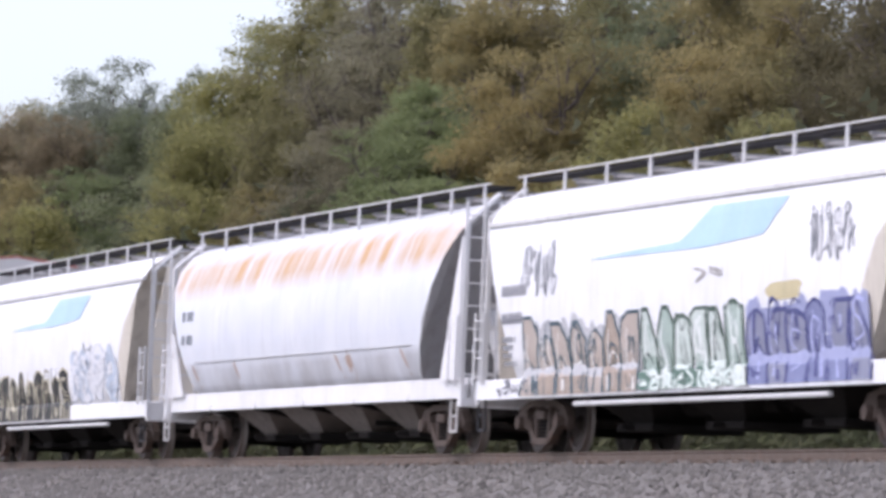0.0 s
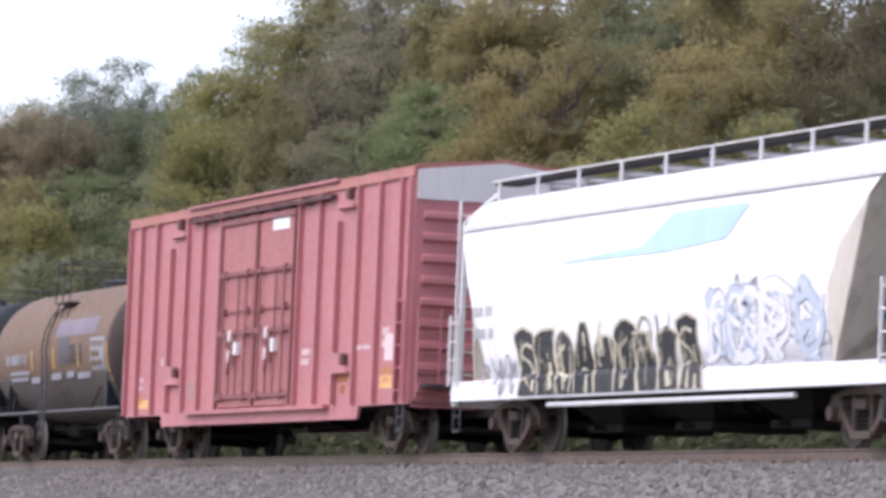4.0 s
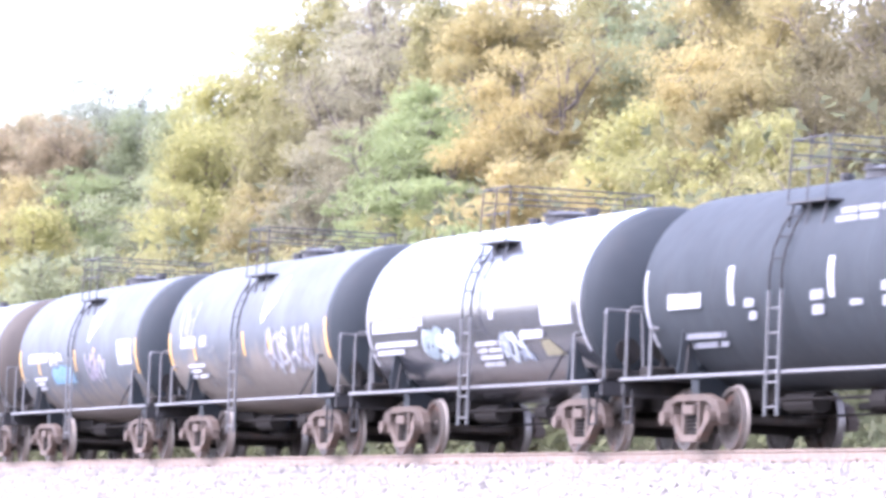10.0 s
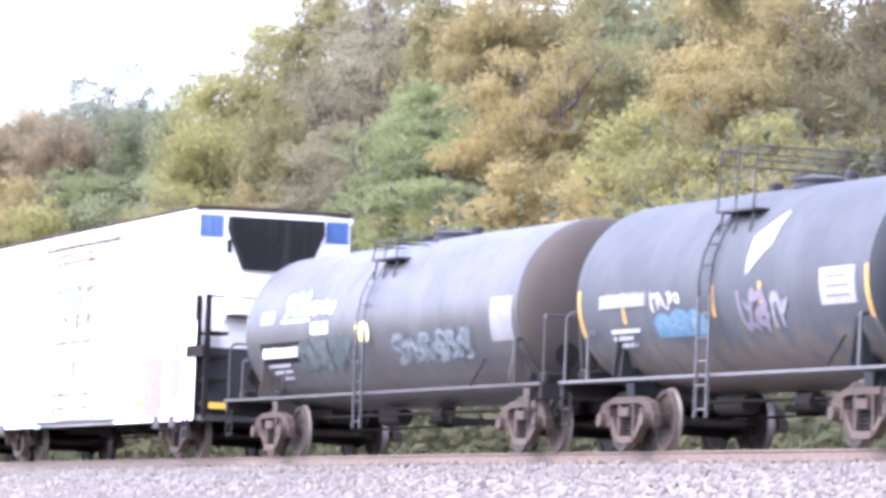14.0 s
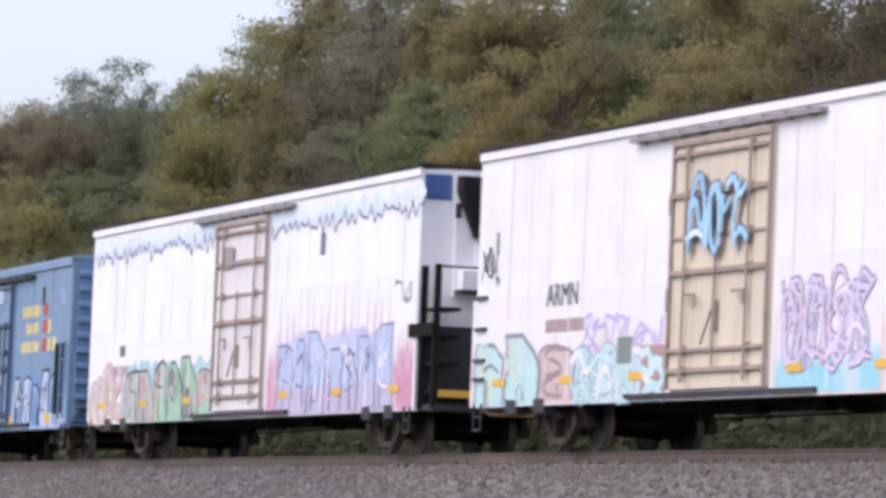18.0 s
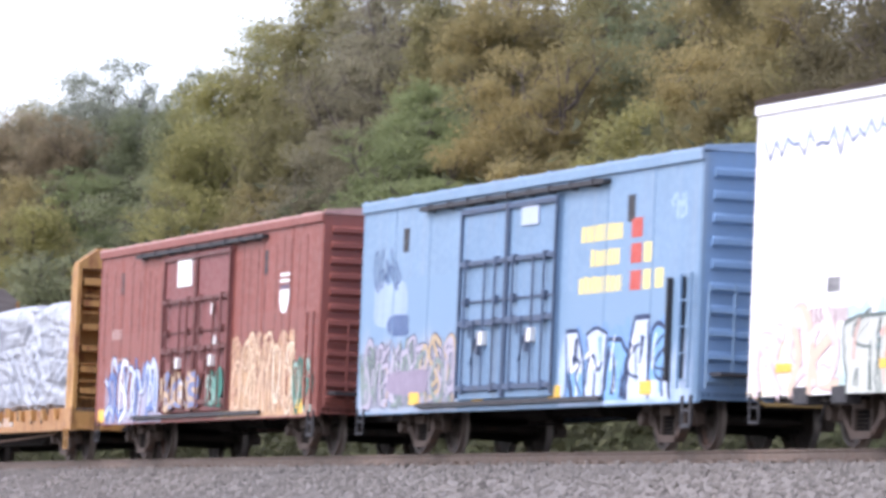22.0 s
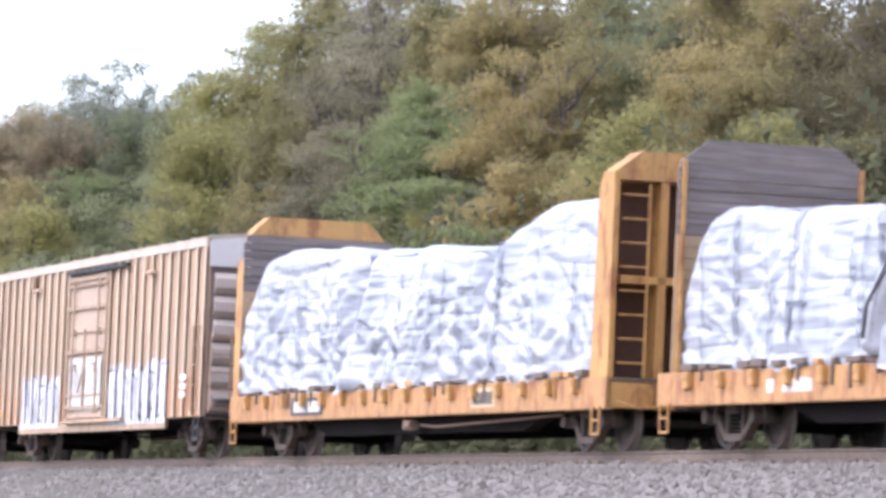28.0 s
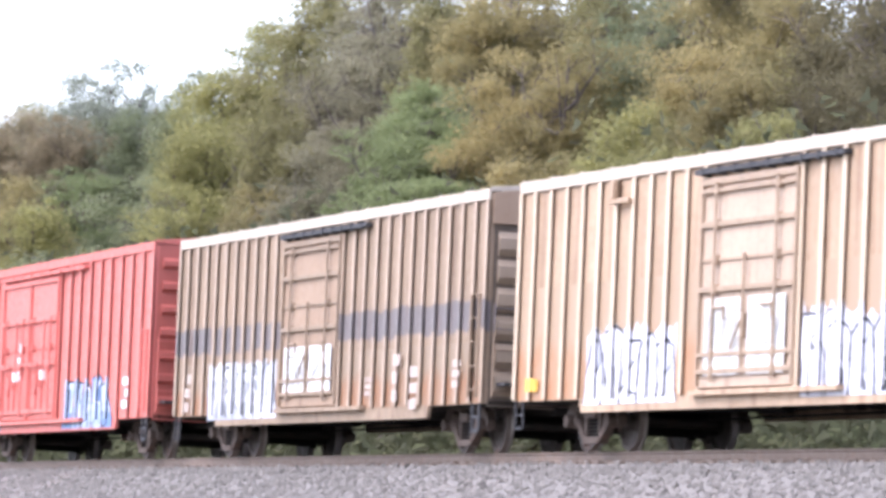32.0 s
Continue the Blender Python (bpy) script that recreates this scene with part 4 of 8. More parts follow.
    def post(mat_):
        q = NEW()
        z0, z1 = sill + 0.02, eave - 0.12
        if rib_kind == "post":
            fl = 0.085 if rib_mat else 0.045
            prism_x_pts = [(-0.04, 0), (-0.04, -rib_depth), (fl, -rib_depth), (fl, -rib_depth + 0.012), (-0.027, -rib_depth + 0.012), (-0.027, 0)]
        elif rib_kind == "web":
            prism_x_pts = [(0.045, 0), (0.045, -rib_depth), (-0.035, -rib_depth), (-0.035, -rib_depth + 0.012), (0.032, -rib_depth + 0.012), (0.032, 0)]
        elif rib_kind == "hat":
            prism_x_pts = [(-0.06, 0), (-0.045, -rib_depth), (0.045, -rib_depth), (0.055, 0)]
        else:
            prism_x_pts = [(-0.02, 0), (-0.015, -0.012), (0.015, -0.012), (0.02, 0)]
        loft(q, [[(x, y, z) for x, y in prism_x_pts] for z in (z0, z1)])
        return finish(q, "side_post", mat_)
    pick = lambda mat_: shared(("post", rib_kind, sill, eave, mat_.name, rib_depth), lambda: post(mat_))
    for lo, hi in ((-h, d0), (d1, h)):
        n = max(1, round((hi - lo) / ribs))
        for x in [q - c for q in posts if lo < q - c < hi] if posts else [lo + (hi - lo) * i / n for i in range(n + 1)]:
            x = min(max(x, -h + 0.06), h - 0.06)
            for s in (-1, 1):
                over = [m_ for z_a, z_b, m_ in rib_zones if s < 0 and z_a < x + c < z_b]
                put("side_post", pick(over[0] if over else rib_mat or body), car, (x, s * w, 0), (0, 0, 0 if s < 0 else 180))
    # doors
    if door:
        for s in (-1, 1):
            lw = (d1 - d0) / leaves
            for k in range(leaves):
                xa, xb = d0 + lw * k + 0.02, d0 + lw * (k + 1) - 0.02
                bm = NEW()
                box(bm, xa, xb, s * (w + 0.03) - 0.03, s * (w + 0.03) + 0.03, sill + 0.08, eave - 0.3, 0.012)
                dr = part("plug_door", bm, door_mat, car)
                face = s * (w + 0.06)

                def bar(nm, x0, x1, z0, z1, d=0.05, mat=None, lab=""):
                    q = NEW()
                    box(q, x0, x1, min(face, face + s * d), max(face, face + s * d), z0, z1, 0.006)
                    part(nm, q, mat or hw_mat, dr, lab)
                hz = eave - sill - 0.4
                zz = lambda f: sill + 0.1 + hz * f
                wd = xb - xa
                for f in (0.0, 1.0):
                    x = xa + wd * f
                    bar("door_frame_post", max(xa, x - 0.055), min(xb, x + 0.055), sill + 0.1, eave - 0.32)
                bar("door_frame_rail", xa + 0.06, xb - 0.06, eave - 0.42, eave - 0.34)
                rails = ((0.05, 0.045), (0.39, 0.045), (0.50, 0.018), (0.70, 0.04)) if leaves == 2 else ((0.07, 0.035), (0.15, 0.03), (0.46, 0.04), (0.60, 0.025), (0.77, 0.04), (0.93, 0.03))
                for f, t in rails:
                    bar("door_frame_rail", xa + 0.06, xb - 0.06, zz(f) - t, zz(f) + t, 0.06 if t > 0.025 else 0.03)
                    for x in (xa + wd * 0.18, xb - wd * 0.18):
                        bar("lock_keeper", x - 0.06, x + 0.06, zz(f) - 0.07, zz(f) + 0.07, 0.085)
                # upright lock bars: short pairs below, one long bar each side of the middle
                for f, lo, hi in ((0.18, 0.02, 0.72), (0.40, 0.06, 0.40), (0.60, 0.06, 0.70), (0.82, 0.02, 0.72)) if leaves == 2 else ((0.18, 0.02, 0.97), (0.5, 0.08, 0.62), (0.82, 0.02, 0.97)):
                    x = xa + wd * f
                    q = NEW()
                    tube(q, (x, face + s * 0.07, zz(lo)), (x, face + s * 0.07, zz(hi)), 0.024, 6)
                    part("lock_bar", q, hw_mat, dr)
                x = xa + wd * 0.5
                q = NEW()
                box(q, x - 0.05, x + 0.05, min(face, face + s * 0.09), max(face, face + s * 0.09), zz(0.22), zz(0.34), 0.012)
                tube(q, (x, face + s * 0.1, zz(0.30)), (x - wd * 0.10, face + s * 0.1, zz(0.17)), 0.02, 6)
                part("door_handle", q, hw_mat, dr)
                for f in (0.25, 0.75):
                    q = NEW()
                    pipe(q, [(xa + wd * f - 0.22, face + s * 0.09, zz(0.37)), (xa + wd * f + 0.22, face + s * 0.09, zz(0.37)), (xa + wd * f + 0.22, face + s * 0.09, zz(0.31))], 0.02, 6)
                    part("lock_lever", q, hw_mat, dr)
                if leaves == 2 and s < 0:
                    bar("door_tag", xa + wd * 0.55, xa + wd * 0.55 + 0.17, zz(0.27), zz(0.34), 0.1, M["mark_white"])
        for s in (-1, 1):
            bm = NEW()
            xa, xb = d0 - (d1 - d0) * track_over, d1 + (d1 - d0) * 0.45
            box(bm, max(-h + 0.2, xa), min(h - 0.2, xb), min(s * (w + 0.01), s * (w + 0.13)), max(s * (w + 0.01), s * (w + 0.13)), eave - 0.25, eave - 0.18)
            for i in range(9):
                x = max(-h + 0.2, xa) + (min(h - 0.2, xb) - max(-h + 0.2, xa)) * (i + 0.5) / 9
                box(bm, x - 0.025, x + 0.025, min(s * w, s * (w + 0.14)), max(s * w, s * (w + 0.14)), eave - 0.28, eave - 0.16)
            part("door_track", bm, rail_mat, car)
            bm = NEW()
            ledge = 0.12 if notch else 0.075
            box(bm, max(-h + 0.2, xa), min(h - 0.2, xb), min(s * w, s * (w + ledge)), max(s * w, s * (w + ledge)), sill - 0.02, sill + 0.05)
            part("door_sill_track", bm, body if notch else M["black"], car)
    # ladders and steps on the corners
    for s, x in ((-1, h - 0.55), (1, -h + 0.12)) if side_ladders else ():
        ladder(car, x, s * (w + 0.09), sill + 0.1, sill + 1.75, ladder_mat)
        stirrup(car, x + 0.2, s * (w + 0.02), sill - 0.45, sill, M["black"])
    for x in (-h + 0.3, h - 0.3):
        stirrup(car, x, -(w + 0.02), sill - 0.42, sill, M["black"])
    bm = NEW()
    pipe(bm, [(h + 0.1, -w + 0.5, sill + 0.1), (h + 0.1, -w + 0.5, sill + 1.6)], 0.02)
    pipe(bm, [(h + 0.1, -w + 0.1, sill + 0.1), (h + 0.1, -w + 0.1, sill + 1.6)], 0.02)
    for k in range(5):
        pipe(bm, [(h + 0.1, -w + 0.1, sill + 0.2 + 0.33 * k), (h + 0.1, -w + 0.5, sill + 0.2 + 0.33 * k)], 0.014)
    part("end_ladder", bm, ladder_mat, car)
    bm = NEW()
    box(bm, h + 0.06, h + 0.5, -1.35, 1.35, sill + 0.28, sill + 0.33)
    part("crossover_platform", bm, M["black"], car)
    running_gear(car, -h - draw[0], h + draw[1], tc - 0.1 + draw[0], front_tc=tc - 0.1 + draw[1])
    bm = NEW()
    box(bm, -h, h, -w + 0.07, w - 0.07, sill - 0.02, sill + 0.05)
    part("floor", bm, M["under"], car)
    return car, (lambda z: w), c


# ---------------------------------------------------------------- tank car
def tank_car(p0, p1, x0, x1, label, shell, head, saddle, frame_mat, R=1.46, zc=2.32, light=None, name="tank_car", dome_x=0.0, ladder_m=None, rail_h=0.86):
    """p0, p1: coupling planes; x0, x1: the seams where the heads begin."""
    c = (p0 + p1) / 2
    car = thing(name, label, "tank car", "cars of the freight train")
    CARS.append((car, c))
    low_m = ladder_m or light or frame_mat
    ladder_m = ladder_m or frame_mat
    side = lambda z: math.sqrt(max(0.0, R * R - (z - zc) ** 2))
    a, b, f0, f1 = x0 - c, x1 - c, p0 - c + 0.4, p1 - c - 0.4
    seg = 40

    def ring(x, r):
        return [(x, r * math.sin(2 * math.pi * i / seg), zc + r * math.cos(2 * math.pi * i / seg)) for i in range(seg)]
    bm = NEW()
    n = 9
    loft(bm, [ring(a + (b - a) * i / n, R) for i in range(n + 1)], caps=False)
    sh = part("tank_shell", bm, shell, car, smooth=True)
    for s, x in ((-1, a), (1, b)):
        bm = NEW()
        loft(bm, [ring(x + s * 0.62 * math.sin(k * math.pi / 12), max(0.01, R * math.cos(k * math.pi / 12))) for k in range(7)], caps=True)
        part("tank_head", bm, head, car, smooth=True)
    for i in range(1, 4):
        x = a + (b - a) * i / 4
        bm = NEW()
        loft(bm, [ring(x - 0.02, R + 0.0005), ring(x - 0.012, R + 0.003), ring(x + 0.012, R + 0.003), ring(x + 0.02, R + 0.0005)], caps=False)
        part("weld_seam", bm, shell, sh, smooth=True)
    # frame: stub sills, bolsters, end sills, side walkways
    for s, f in ((-1, f0), (1, f1)):
        bm = NEW()
        box(bm, min(f, f - s * 3.4), max(f, f - s * 3.4), -0.34, 0.34, 0.62, 0.98)
        part("stub_sill", bm, M["under"], car)
        bm = NEW()
        box(bm, min(f, f - s * 0.12), max(f, f - s * 0.12), -1.42, 1.42, 0.80, 1.06, 0.01)
        part("end_sill", bm, frame_mat, car)
        bm = NEW()
        xb = f - s * 1.95
        arc = [((R + 0.015) * math.sin(t), zc - (R + 0.015) * math.cos(t)) for t in [(-44 + 88 * i / 12) * math.pi / 180 for i in range(13)]]
        prism_x(bm, [(-1.0, 0.80)] + arc + [(1.0, 0.80), (0.5, 0.6), (-0.5, 0.6)], xb - 0.16, xb + 0.16)
        for y in (-1, 1):
            prism_x(bm, [(y * 1.0, 1.0), (y * 1.34, 1.0), (y * 1.40, 1.1), (y * side(1.72), 1.72), (y * side(1.45), 1.45)], xb + 0.24, xb + 0.28)
        part("saddle", bm, saddle, car)
        bm = NEW()
        box(bm, min(f, f - s * 1.3), max(f, f - s * 1.3), -1.35, 1.35, 1.02, 1.06)
        part("end_platform", bm, frame_mat, car)
        # brake wheel and corner rails on the platform
        for y in (-1.38, 1.38):
            bm = NEW()
            pipe(bm, [(f - s * 0.06, y, 1.06), (f - s * 0.06, y, 2.02), (f - s * 0.16, y * 0.97, 2.1), (f - s * 0.2, y * 0.55, 2.1), (f - s * 0.2, y * 0.5, 1.06)], 0.022, 6)
            part("corner_handrail", bm, light or M["silver"], car)
        for y in (-1.45, 1.45):
            bm = NEW()
            tube(bm, (f - s * 1.25, y, 1.05), (f - s * 1.25, y, 1.75), 0.03, 6)
            tube(bm, (f - s * 1.25, y, 1.75), (f - s * 1.3, y * 0.93, 1.75), 0.03, 6)
            part("handrail_post", bm, light or M["silver"], car)
        stirrup(car, f - s * 0.35, -1.43, 0.38, 0.86, frame_mat)
        bm = NEW()
        tube(bm, (f - s * 0.35, -0.9, 1.06), (f - s * 0.35, -0.9, 1.45), 0.05, 8)
        tube(bm, (f - s * 0.37, -0.9, 1.5), (f - s * 0.34, -0.9, 1.5), 0.2, 14)
        box(bm, min(f - s * 0.3, f - s * 0.75), max(f - s * 0.3, f - s * 0.75), -1.25, -0.6, 1.06, 1.22, 0.03)
        part("brake_stand", bm, M["under"], car)
    for s in (-1, 1):
        bm = NEW()
        box(bm, f0, f1, min(s * 1.36, s * 1.46), max(s * 1.36, s * 1.46), 1.0, 1.05, 0.008)
        part("side_rail", bm, light or M["silver"], car)
        for k in (-0.35, 0.35):
            xk = k * (b - a)
            bm = NEW()
            tube(bm, (xk, s * 1.4, 1.03), (xk + 0.3 * (1 if k > 0 else -1), s * side(1.55), 1.5), 0.022, 5)
            part("rail_brace", bm, frame_mat, car)
    # platform, dome and side ladders
    dx = dome_x
    zt = zc + R
    zp = zt - 0.40
    for s in (-1, 1):
        ladder(car, dx - 0.5, s * 1.52, 0.42, 2.15, low_m, 0.44, 0.34)
        up = None
        for x in (dx - 0.5, dx - 0.06):
            bm = NEW()
            pts = [(x, s * 1.52, 2.1)] + [(x, s * (R + 0.07) * math.sin(t), zc + (R + 0.07) * math.cos(t)) for t in [radians(q) for q in (88, 75, 62, 52)]]
            pipe(bm, pts, 0.016, 5)
            ob = part("upper_ladder" if up is None else "stile", bm, ladder_m, up or car)
            up = up or ob
        for q in (80, 68, 56):
            t = radians(q)
            bm = NEW()
            tube(bm, (dx - 0.5, s * (R + 0.07) * math.sin(t), zc + (R + 0.07) * math.cos(t)), (dx - 0.06, s * (R + 0.07) * math.sin(t), zc + (R + 0.07) * math.cos(t)), 0.012, 5)
            part("rung", bm, ladder_m, up)
        bm = NEW()
        box(bm, dx - 0.6, dx + 0.8, min(s * 0.80, s * 1.28), max(s * 0.80, s * 1.28), zp - 0.03, zp)
        for x in (dx - 0.5, dx + 0.1, dx + 0.7):
            tube(bm, (x, s * 1.2, zp - 0.02), (x, s * side(zp - 0.35), zp - 0.35), 0.018, 5)
        part("platform", bm, M["black"], car)
        for x in (dx - 0.58, dx + 0.1, dx + 0.78):
            bm = NEW()
            tube(bm, (x, s * 1.26, zp), (x, s * 1.22, zp + rail_h), 0.015, 6)
            part("rail_post", bm, M["black"], car)
        bm = NEW()
        for z in (zp + rail_h * 0.52, zp + rail_h):
            tube(bm, (dx - 0.58, s * 1.23, z), (dx + 0.78, s * 1.23, z), 0.014, 6)
        part("platform_rail", bm, M["black"], car)
    for x in (dx - 0.58, dx + 0.78):
        bm = NEW()
        for z in (zp + rail_h * 0.77, zp + rail_h):
            tube(bm, (x, -1.22, z), (x, 1.22, z), 0.014, 6)
        part("cross_rail", bm, M["black"], car)
    bm = NEW()
    for r0, r1, z0, z1 in ((0.42, 0.42, zt - 0.05, zt + 0.06), (0.46, 0.46, zt + 0.06, zt + 0.09), (0.42, 0.2, zt + 0.09, zt + 0.15)):
        tube(bm, (dx + 0.25, 0, z0), (dx + 0.25, 0, z1), r0, 18, r1)
    part("manway", bm, M["black"], car)
    for x, r, hh in ((dx - 0.6, 0.11, 0.22), (dx + 1.3, 0.10, 0.16), (dx - 1.5, 0.10, 0.13)):
        bm = NEW()
        tube(bm, (x, 0.0, zt - 0.04), (x, 0.0, zt + hh), r, 12)
        tube(bm, (x, 0.0, zt + hh * 0.6), (x, 0.0, zt + hh * 0.7), r * 1.35, 12)
        part("top_valve", bm, M["black"], car)
    bm = NEW()
    tube(bm, (dx, 0, zc - R - 0.35), (dx, 0, zc - R + 0.05), 0.16, 12)
    box(bm, dx - 0.25, dx + 0.25, -0.25, 0.25, zc - R - 0.3, zc - R - 0.2, 0.02)
    part("bottom_outlet", bm, M["under"], car)
    running_gear(car, f0, f1, 1.95, sill=False)
    return car, side, c


# ---------------------------------------------------------------- covered hopper
def hopper(a, b, label, body, trim, end_mat, prof, inset, roof_z, bays, eave=None, sill_z=(0.80, 1.12), name="hopper_car", stub=True, bay_mat=None, sill_mat=None, gusset="plate", rear=None):
    """prof: half section (y, z) from the sill up; inset: how far the ends draw in at a height."""
    c = (a + b) / 2
    h = (b - a) / 2
    car = thing(name, label, "hopper car", "cars of the freight train")
    CARS.append((car, c))
    full = prof + [(-y, z) for y, z in prof[::-1]]

    def ring(k):
        out = []
        for y, z in full:
            out.append((k * (h - 0.55 - inset(z)) if k > -1 or not rear else -h + rear(z), y, z))
        return out
    bm = NEW()
    rings = [ring(k) for k in (-1, -0.66, -0.33, 0, 0.33, 0.66, 1)]
    loft(bm, rings, caps=False)
    part("hopper_body", bm, body, car, smooth=True)
    for k in (-1, 1):
        bm = NEW()
        bm.faces.new([bm.verts.new((x + k * 0.0, y, z)) for x, y, z in ring(k)])
        r = bmesh.ops.extrude_face_region(bm, geom=bm.faces[:])
        for v in [g for g in r["geom"] if isinstance(g, bmesh.types.BMVert)]:
            v.co.x -= k * 0.05
            v.co.y *= 0.985
        part("end_slope_sheet", bm, end_mat, car)
    zs = [z for _, z in prof]
    ys = [y for y, _ in prof]
    side = lambda z: float(np.interp(z, zs, ys))
    if eave:
        for s in (-1, 1):
            bm = NEW()
            y = side(eave)
            box(bm, -h + 0.5, h - 0.5, min(s * (y - 0.02), s * (y + 0.05)), max(s * (y - 0.02), s * (y + 0.05)), eave - 0.05, eave + 0.02)
            part("eave_rail", bm, trim, car)
    for s in (-1, 1):
        y = prof[0][0]
        bm = NEW()
        box(bm, -h, h, min(s * (y - 0.05), s * (y + 0.05)), max(s * (y - 0.05), s * (y + 0.05)), sill_z[0], sill_z[1], 0.012)
        part("side_sill", bm, sill_mat or body, car)
    for s in (-1, 1):
        # end frame: corner posts, diagonal braces, sill and platform
        bm = NEW()
        box(bm, min(s * h, s * (h - 0.16)), max(s * h, s * (h - 0.16)), -1.45, 1.45, 0.72, 1.1, 0.012)
        part("end_sill", bm, trim, car)
        for y in (-1.38, 1.38):
            bm = NEW()
            box(bm, min(s * (h - 0.12), s * (h - 0.20)), max(s * (h - 0.12), s * (h - 0.20)), y - 0.04, y + 0.04, 1.0, roof_z - 0.45, 0.01)
            part("corner_post", bm, trim, car)
            bm = NEW()
            tube(bm, (s * (h - 0.2), y, roof_z - 0.46), (s * (h - 0.25), y * 0.6, roof_z + 0.05), 0.05, 6)
            part("post_arm", bm, trim, car)
        bm = NEW()
        prism_y(bm, [(s * (h - 0.3), 1.1), (s * (h - 0.75), 1.1), (s * (h - 2.2), 2.5), (s * (h - 1.9), 2.6)], -0.5, -0.35)
        prism_y(bm, [(s * (h - 0.3), 1.1), (s * (h - 0.75), 1.1), (s * (h - 2.2), 2.5), (s * (h - 1.9), 2.6)], 0.35, 0.5)
        part("end_brace", bm, trim, car)
        for y in (-1.40, 1.40):
            bm = NEW()
            if gusset == "triangle":
                xz = [(s * (h - 0.3), 1.15), (s * (h - 1.25), 1.15), (s * (h - 0.34), 3.5 if s > 0 else 2.4), (s * (h - 0.3), 3.5 if s > 0 else 2.4)]
                prism_y(bm, xz, y - 0.02, y + 0.02)
                part("end_gusset", bm, trim, car)
            else:
                bm.free()
        if gusset != "triangle":
            bm = NEW()
            prism_x(bm, [(-1.22, 1.1), (1.22, 1.1), (1.30, 2.4), (1.05, roof_z - 0.35), (-1.05, roof_z - 0.35), (-1.30, 2.4)], min(s * (h - 0.42), s * (h - 0.46)), max(s * (h - 0.42), s * (h - 0.46)))
            part("end_partition", bm, bpy.data.materials.get("partition_beige") or paint("partition_beige", (0.76, 0.70, 0.60), 0.6, (0.4, 0.33, 0.26), 0.4, 0.4), car)
        for y in (-1.44, -0.86):
            bm = NEW()
            box(bm, min(s * (h - 0.02), s * (h - 0.06)), max(s * (h - 0.02), s * (h - 0.06)), y - 0.02, y + 0.02, 1.1, roof_z - 0.1)
            part("ladder_stile", bm, trim, car)
        for k in range(8):
            bm = NEW()
            tube(bm, (s * (h - 0.04), -1.44, 1.25 + k * 0.37), (s * (h - 0.04), -0.86, 1.25 + k * 0.37), 0.015, 5)
            part("rung", bm, trim, car)
        ladder(car, s * h - (0.48 if s > 0 else -0.04), -1.53, 1.05, 2.2, trim, 0.42, 0.3)
        bm = NEW()
        box(bm, min(s * (h - 0.05), s * (h - 0.8)), max(s * (h - 0.05), s * (h - 0.8)), -1.2, 1.2, 1.1, 1.14)
        part("end_platform", bm, M["silver"], car)
        stirrup(car, s * (h - 0.3), -1.45, 0.32, 0.82, M["silver"] if gusset == "triangle" else M["black"])
        bm = NEW()
        tube(bm, (s * (h - 0.5), 0.5, 2.0), (s * (h - 0.44), 0.5, 2.0), 0.28, 16)
        tube(bm, (s * (h - 0.7), 0.5, 2.0), (s * (h - 0.44), 0.5, 2.0), 0.04, 8)
        tube(bm, (s * (h - 0.62), -0.35, 1.32), (s * (h - 0.62), 0.6, 1.32), 0.17, 10)
        part("brake_wheel", bm, M["black"], car)
    # roof walkway with posts and rails, hatches between
    zt = roof_z
    walk_m = bpy.data.materials.get("walkway_grating") or paint("walkway_grating", (0.03, 0.028, 0.03), 0.85, spec=0.1)
    hatch_m = bpy.data.materials.get("hatch_grimy_grey") or paint("hatch_grimy_grey", (0.26, 0.25, 0.245), 0.6, (0.12, 0.11, 0.10), 0.5, 0.3)
    for s in (-1, 1):
        bm = NEW()
        box(bm, -h + 0.3, h - 0.3, min(s * 0.55, s * 0.95), max(s * 0.55, s * 0.95), zt + 0.16, zt + 0.2)
        part("roof_walkway", bm, walk_m, car)
        bm = NEW()
        box(bm, -h + 0.3, h - 0.3, s * 0.98 - 0.02, s * 0.98 + 0.02, zt + 0.215, zt + 0.235)
        part("walkway_rail", bm, trim, car)
        n = int(2 * h / 1.7)

        def wpost():
            q = NEW()
            box(q, -0.022, 0.022, -0.02, 0.02, zt - 0.22, zt + 0.21)
            return finish(q, "walkway_post", trim)
        for i in range(n):
            put("walkway_post", shared(("wp", zt, trim.name), wpost), car, (-h + 0.6 + (2 * h - 1.2) * i / (n - 1), s * 0.98, 0))

    def hatch():
        q = NEW()
        for r0, r1, z0, z1 in ((0.36, 0.36, zt - 0.02, zt + 0.1), (0.4, 0.38, zt + 0.1, zt + 0.14)):
            tube(q, (0, 0, z0), (0, 0, z1), r0, 14, r1)
        box(q, -0.05, 0.05, -0.45, 0.45, zt + 0.14, zt + 0.19)
        return finish(q, "roof_hatch", hatch_m)
    for i in range(10):
        put("roof_hatch", shared(("hatch", zt, trim.name), hatch), car, (-h + 1.4 + (2 * h - 2.8) * i / 9, 0, 0))
    # outlet bays
    span = 2 * h - 7.0
    for i in range(bays):
        x = -span / 2 + span * (i + 0.5) / bays
        wv = span / bays
        bm = NEW()
        loft(bm, [[(x - wv * 0.47, -1.25, 1.05), (x + wv * 0.47, -1.25, 1.05), (x + wv * 0.47, 1.25, 1.05), (x - wv * 0.47, 1.25, 1.05)],
                  [(x - wv * 0.14, -0.62, 0.42), (x + wv * 0.14, -0.62, 0.42), (x + wv * 0.14, 0.62, 0.42), (x - wv * 0.14, 0.62, 0.42)]])
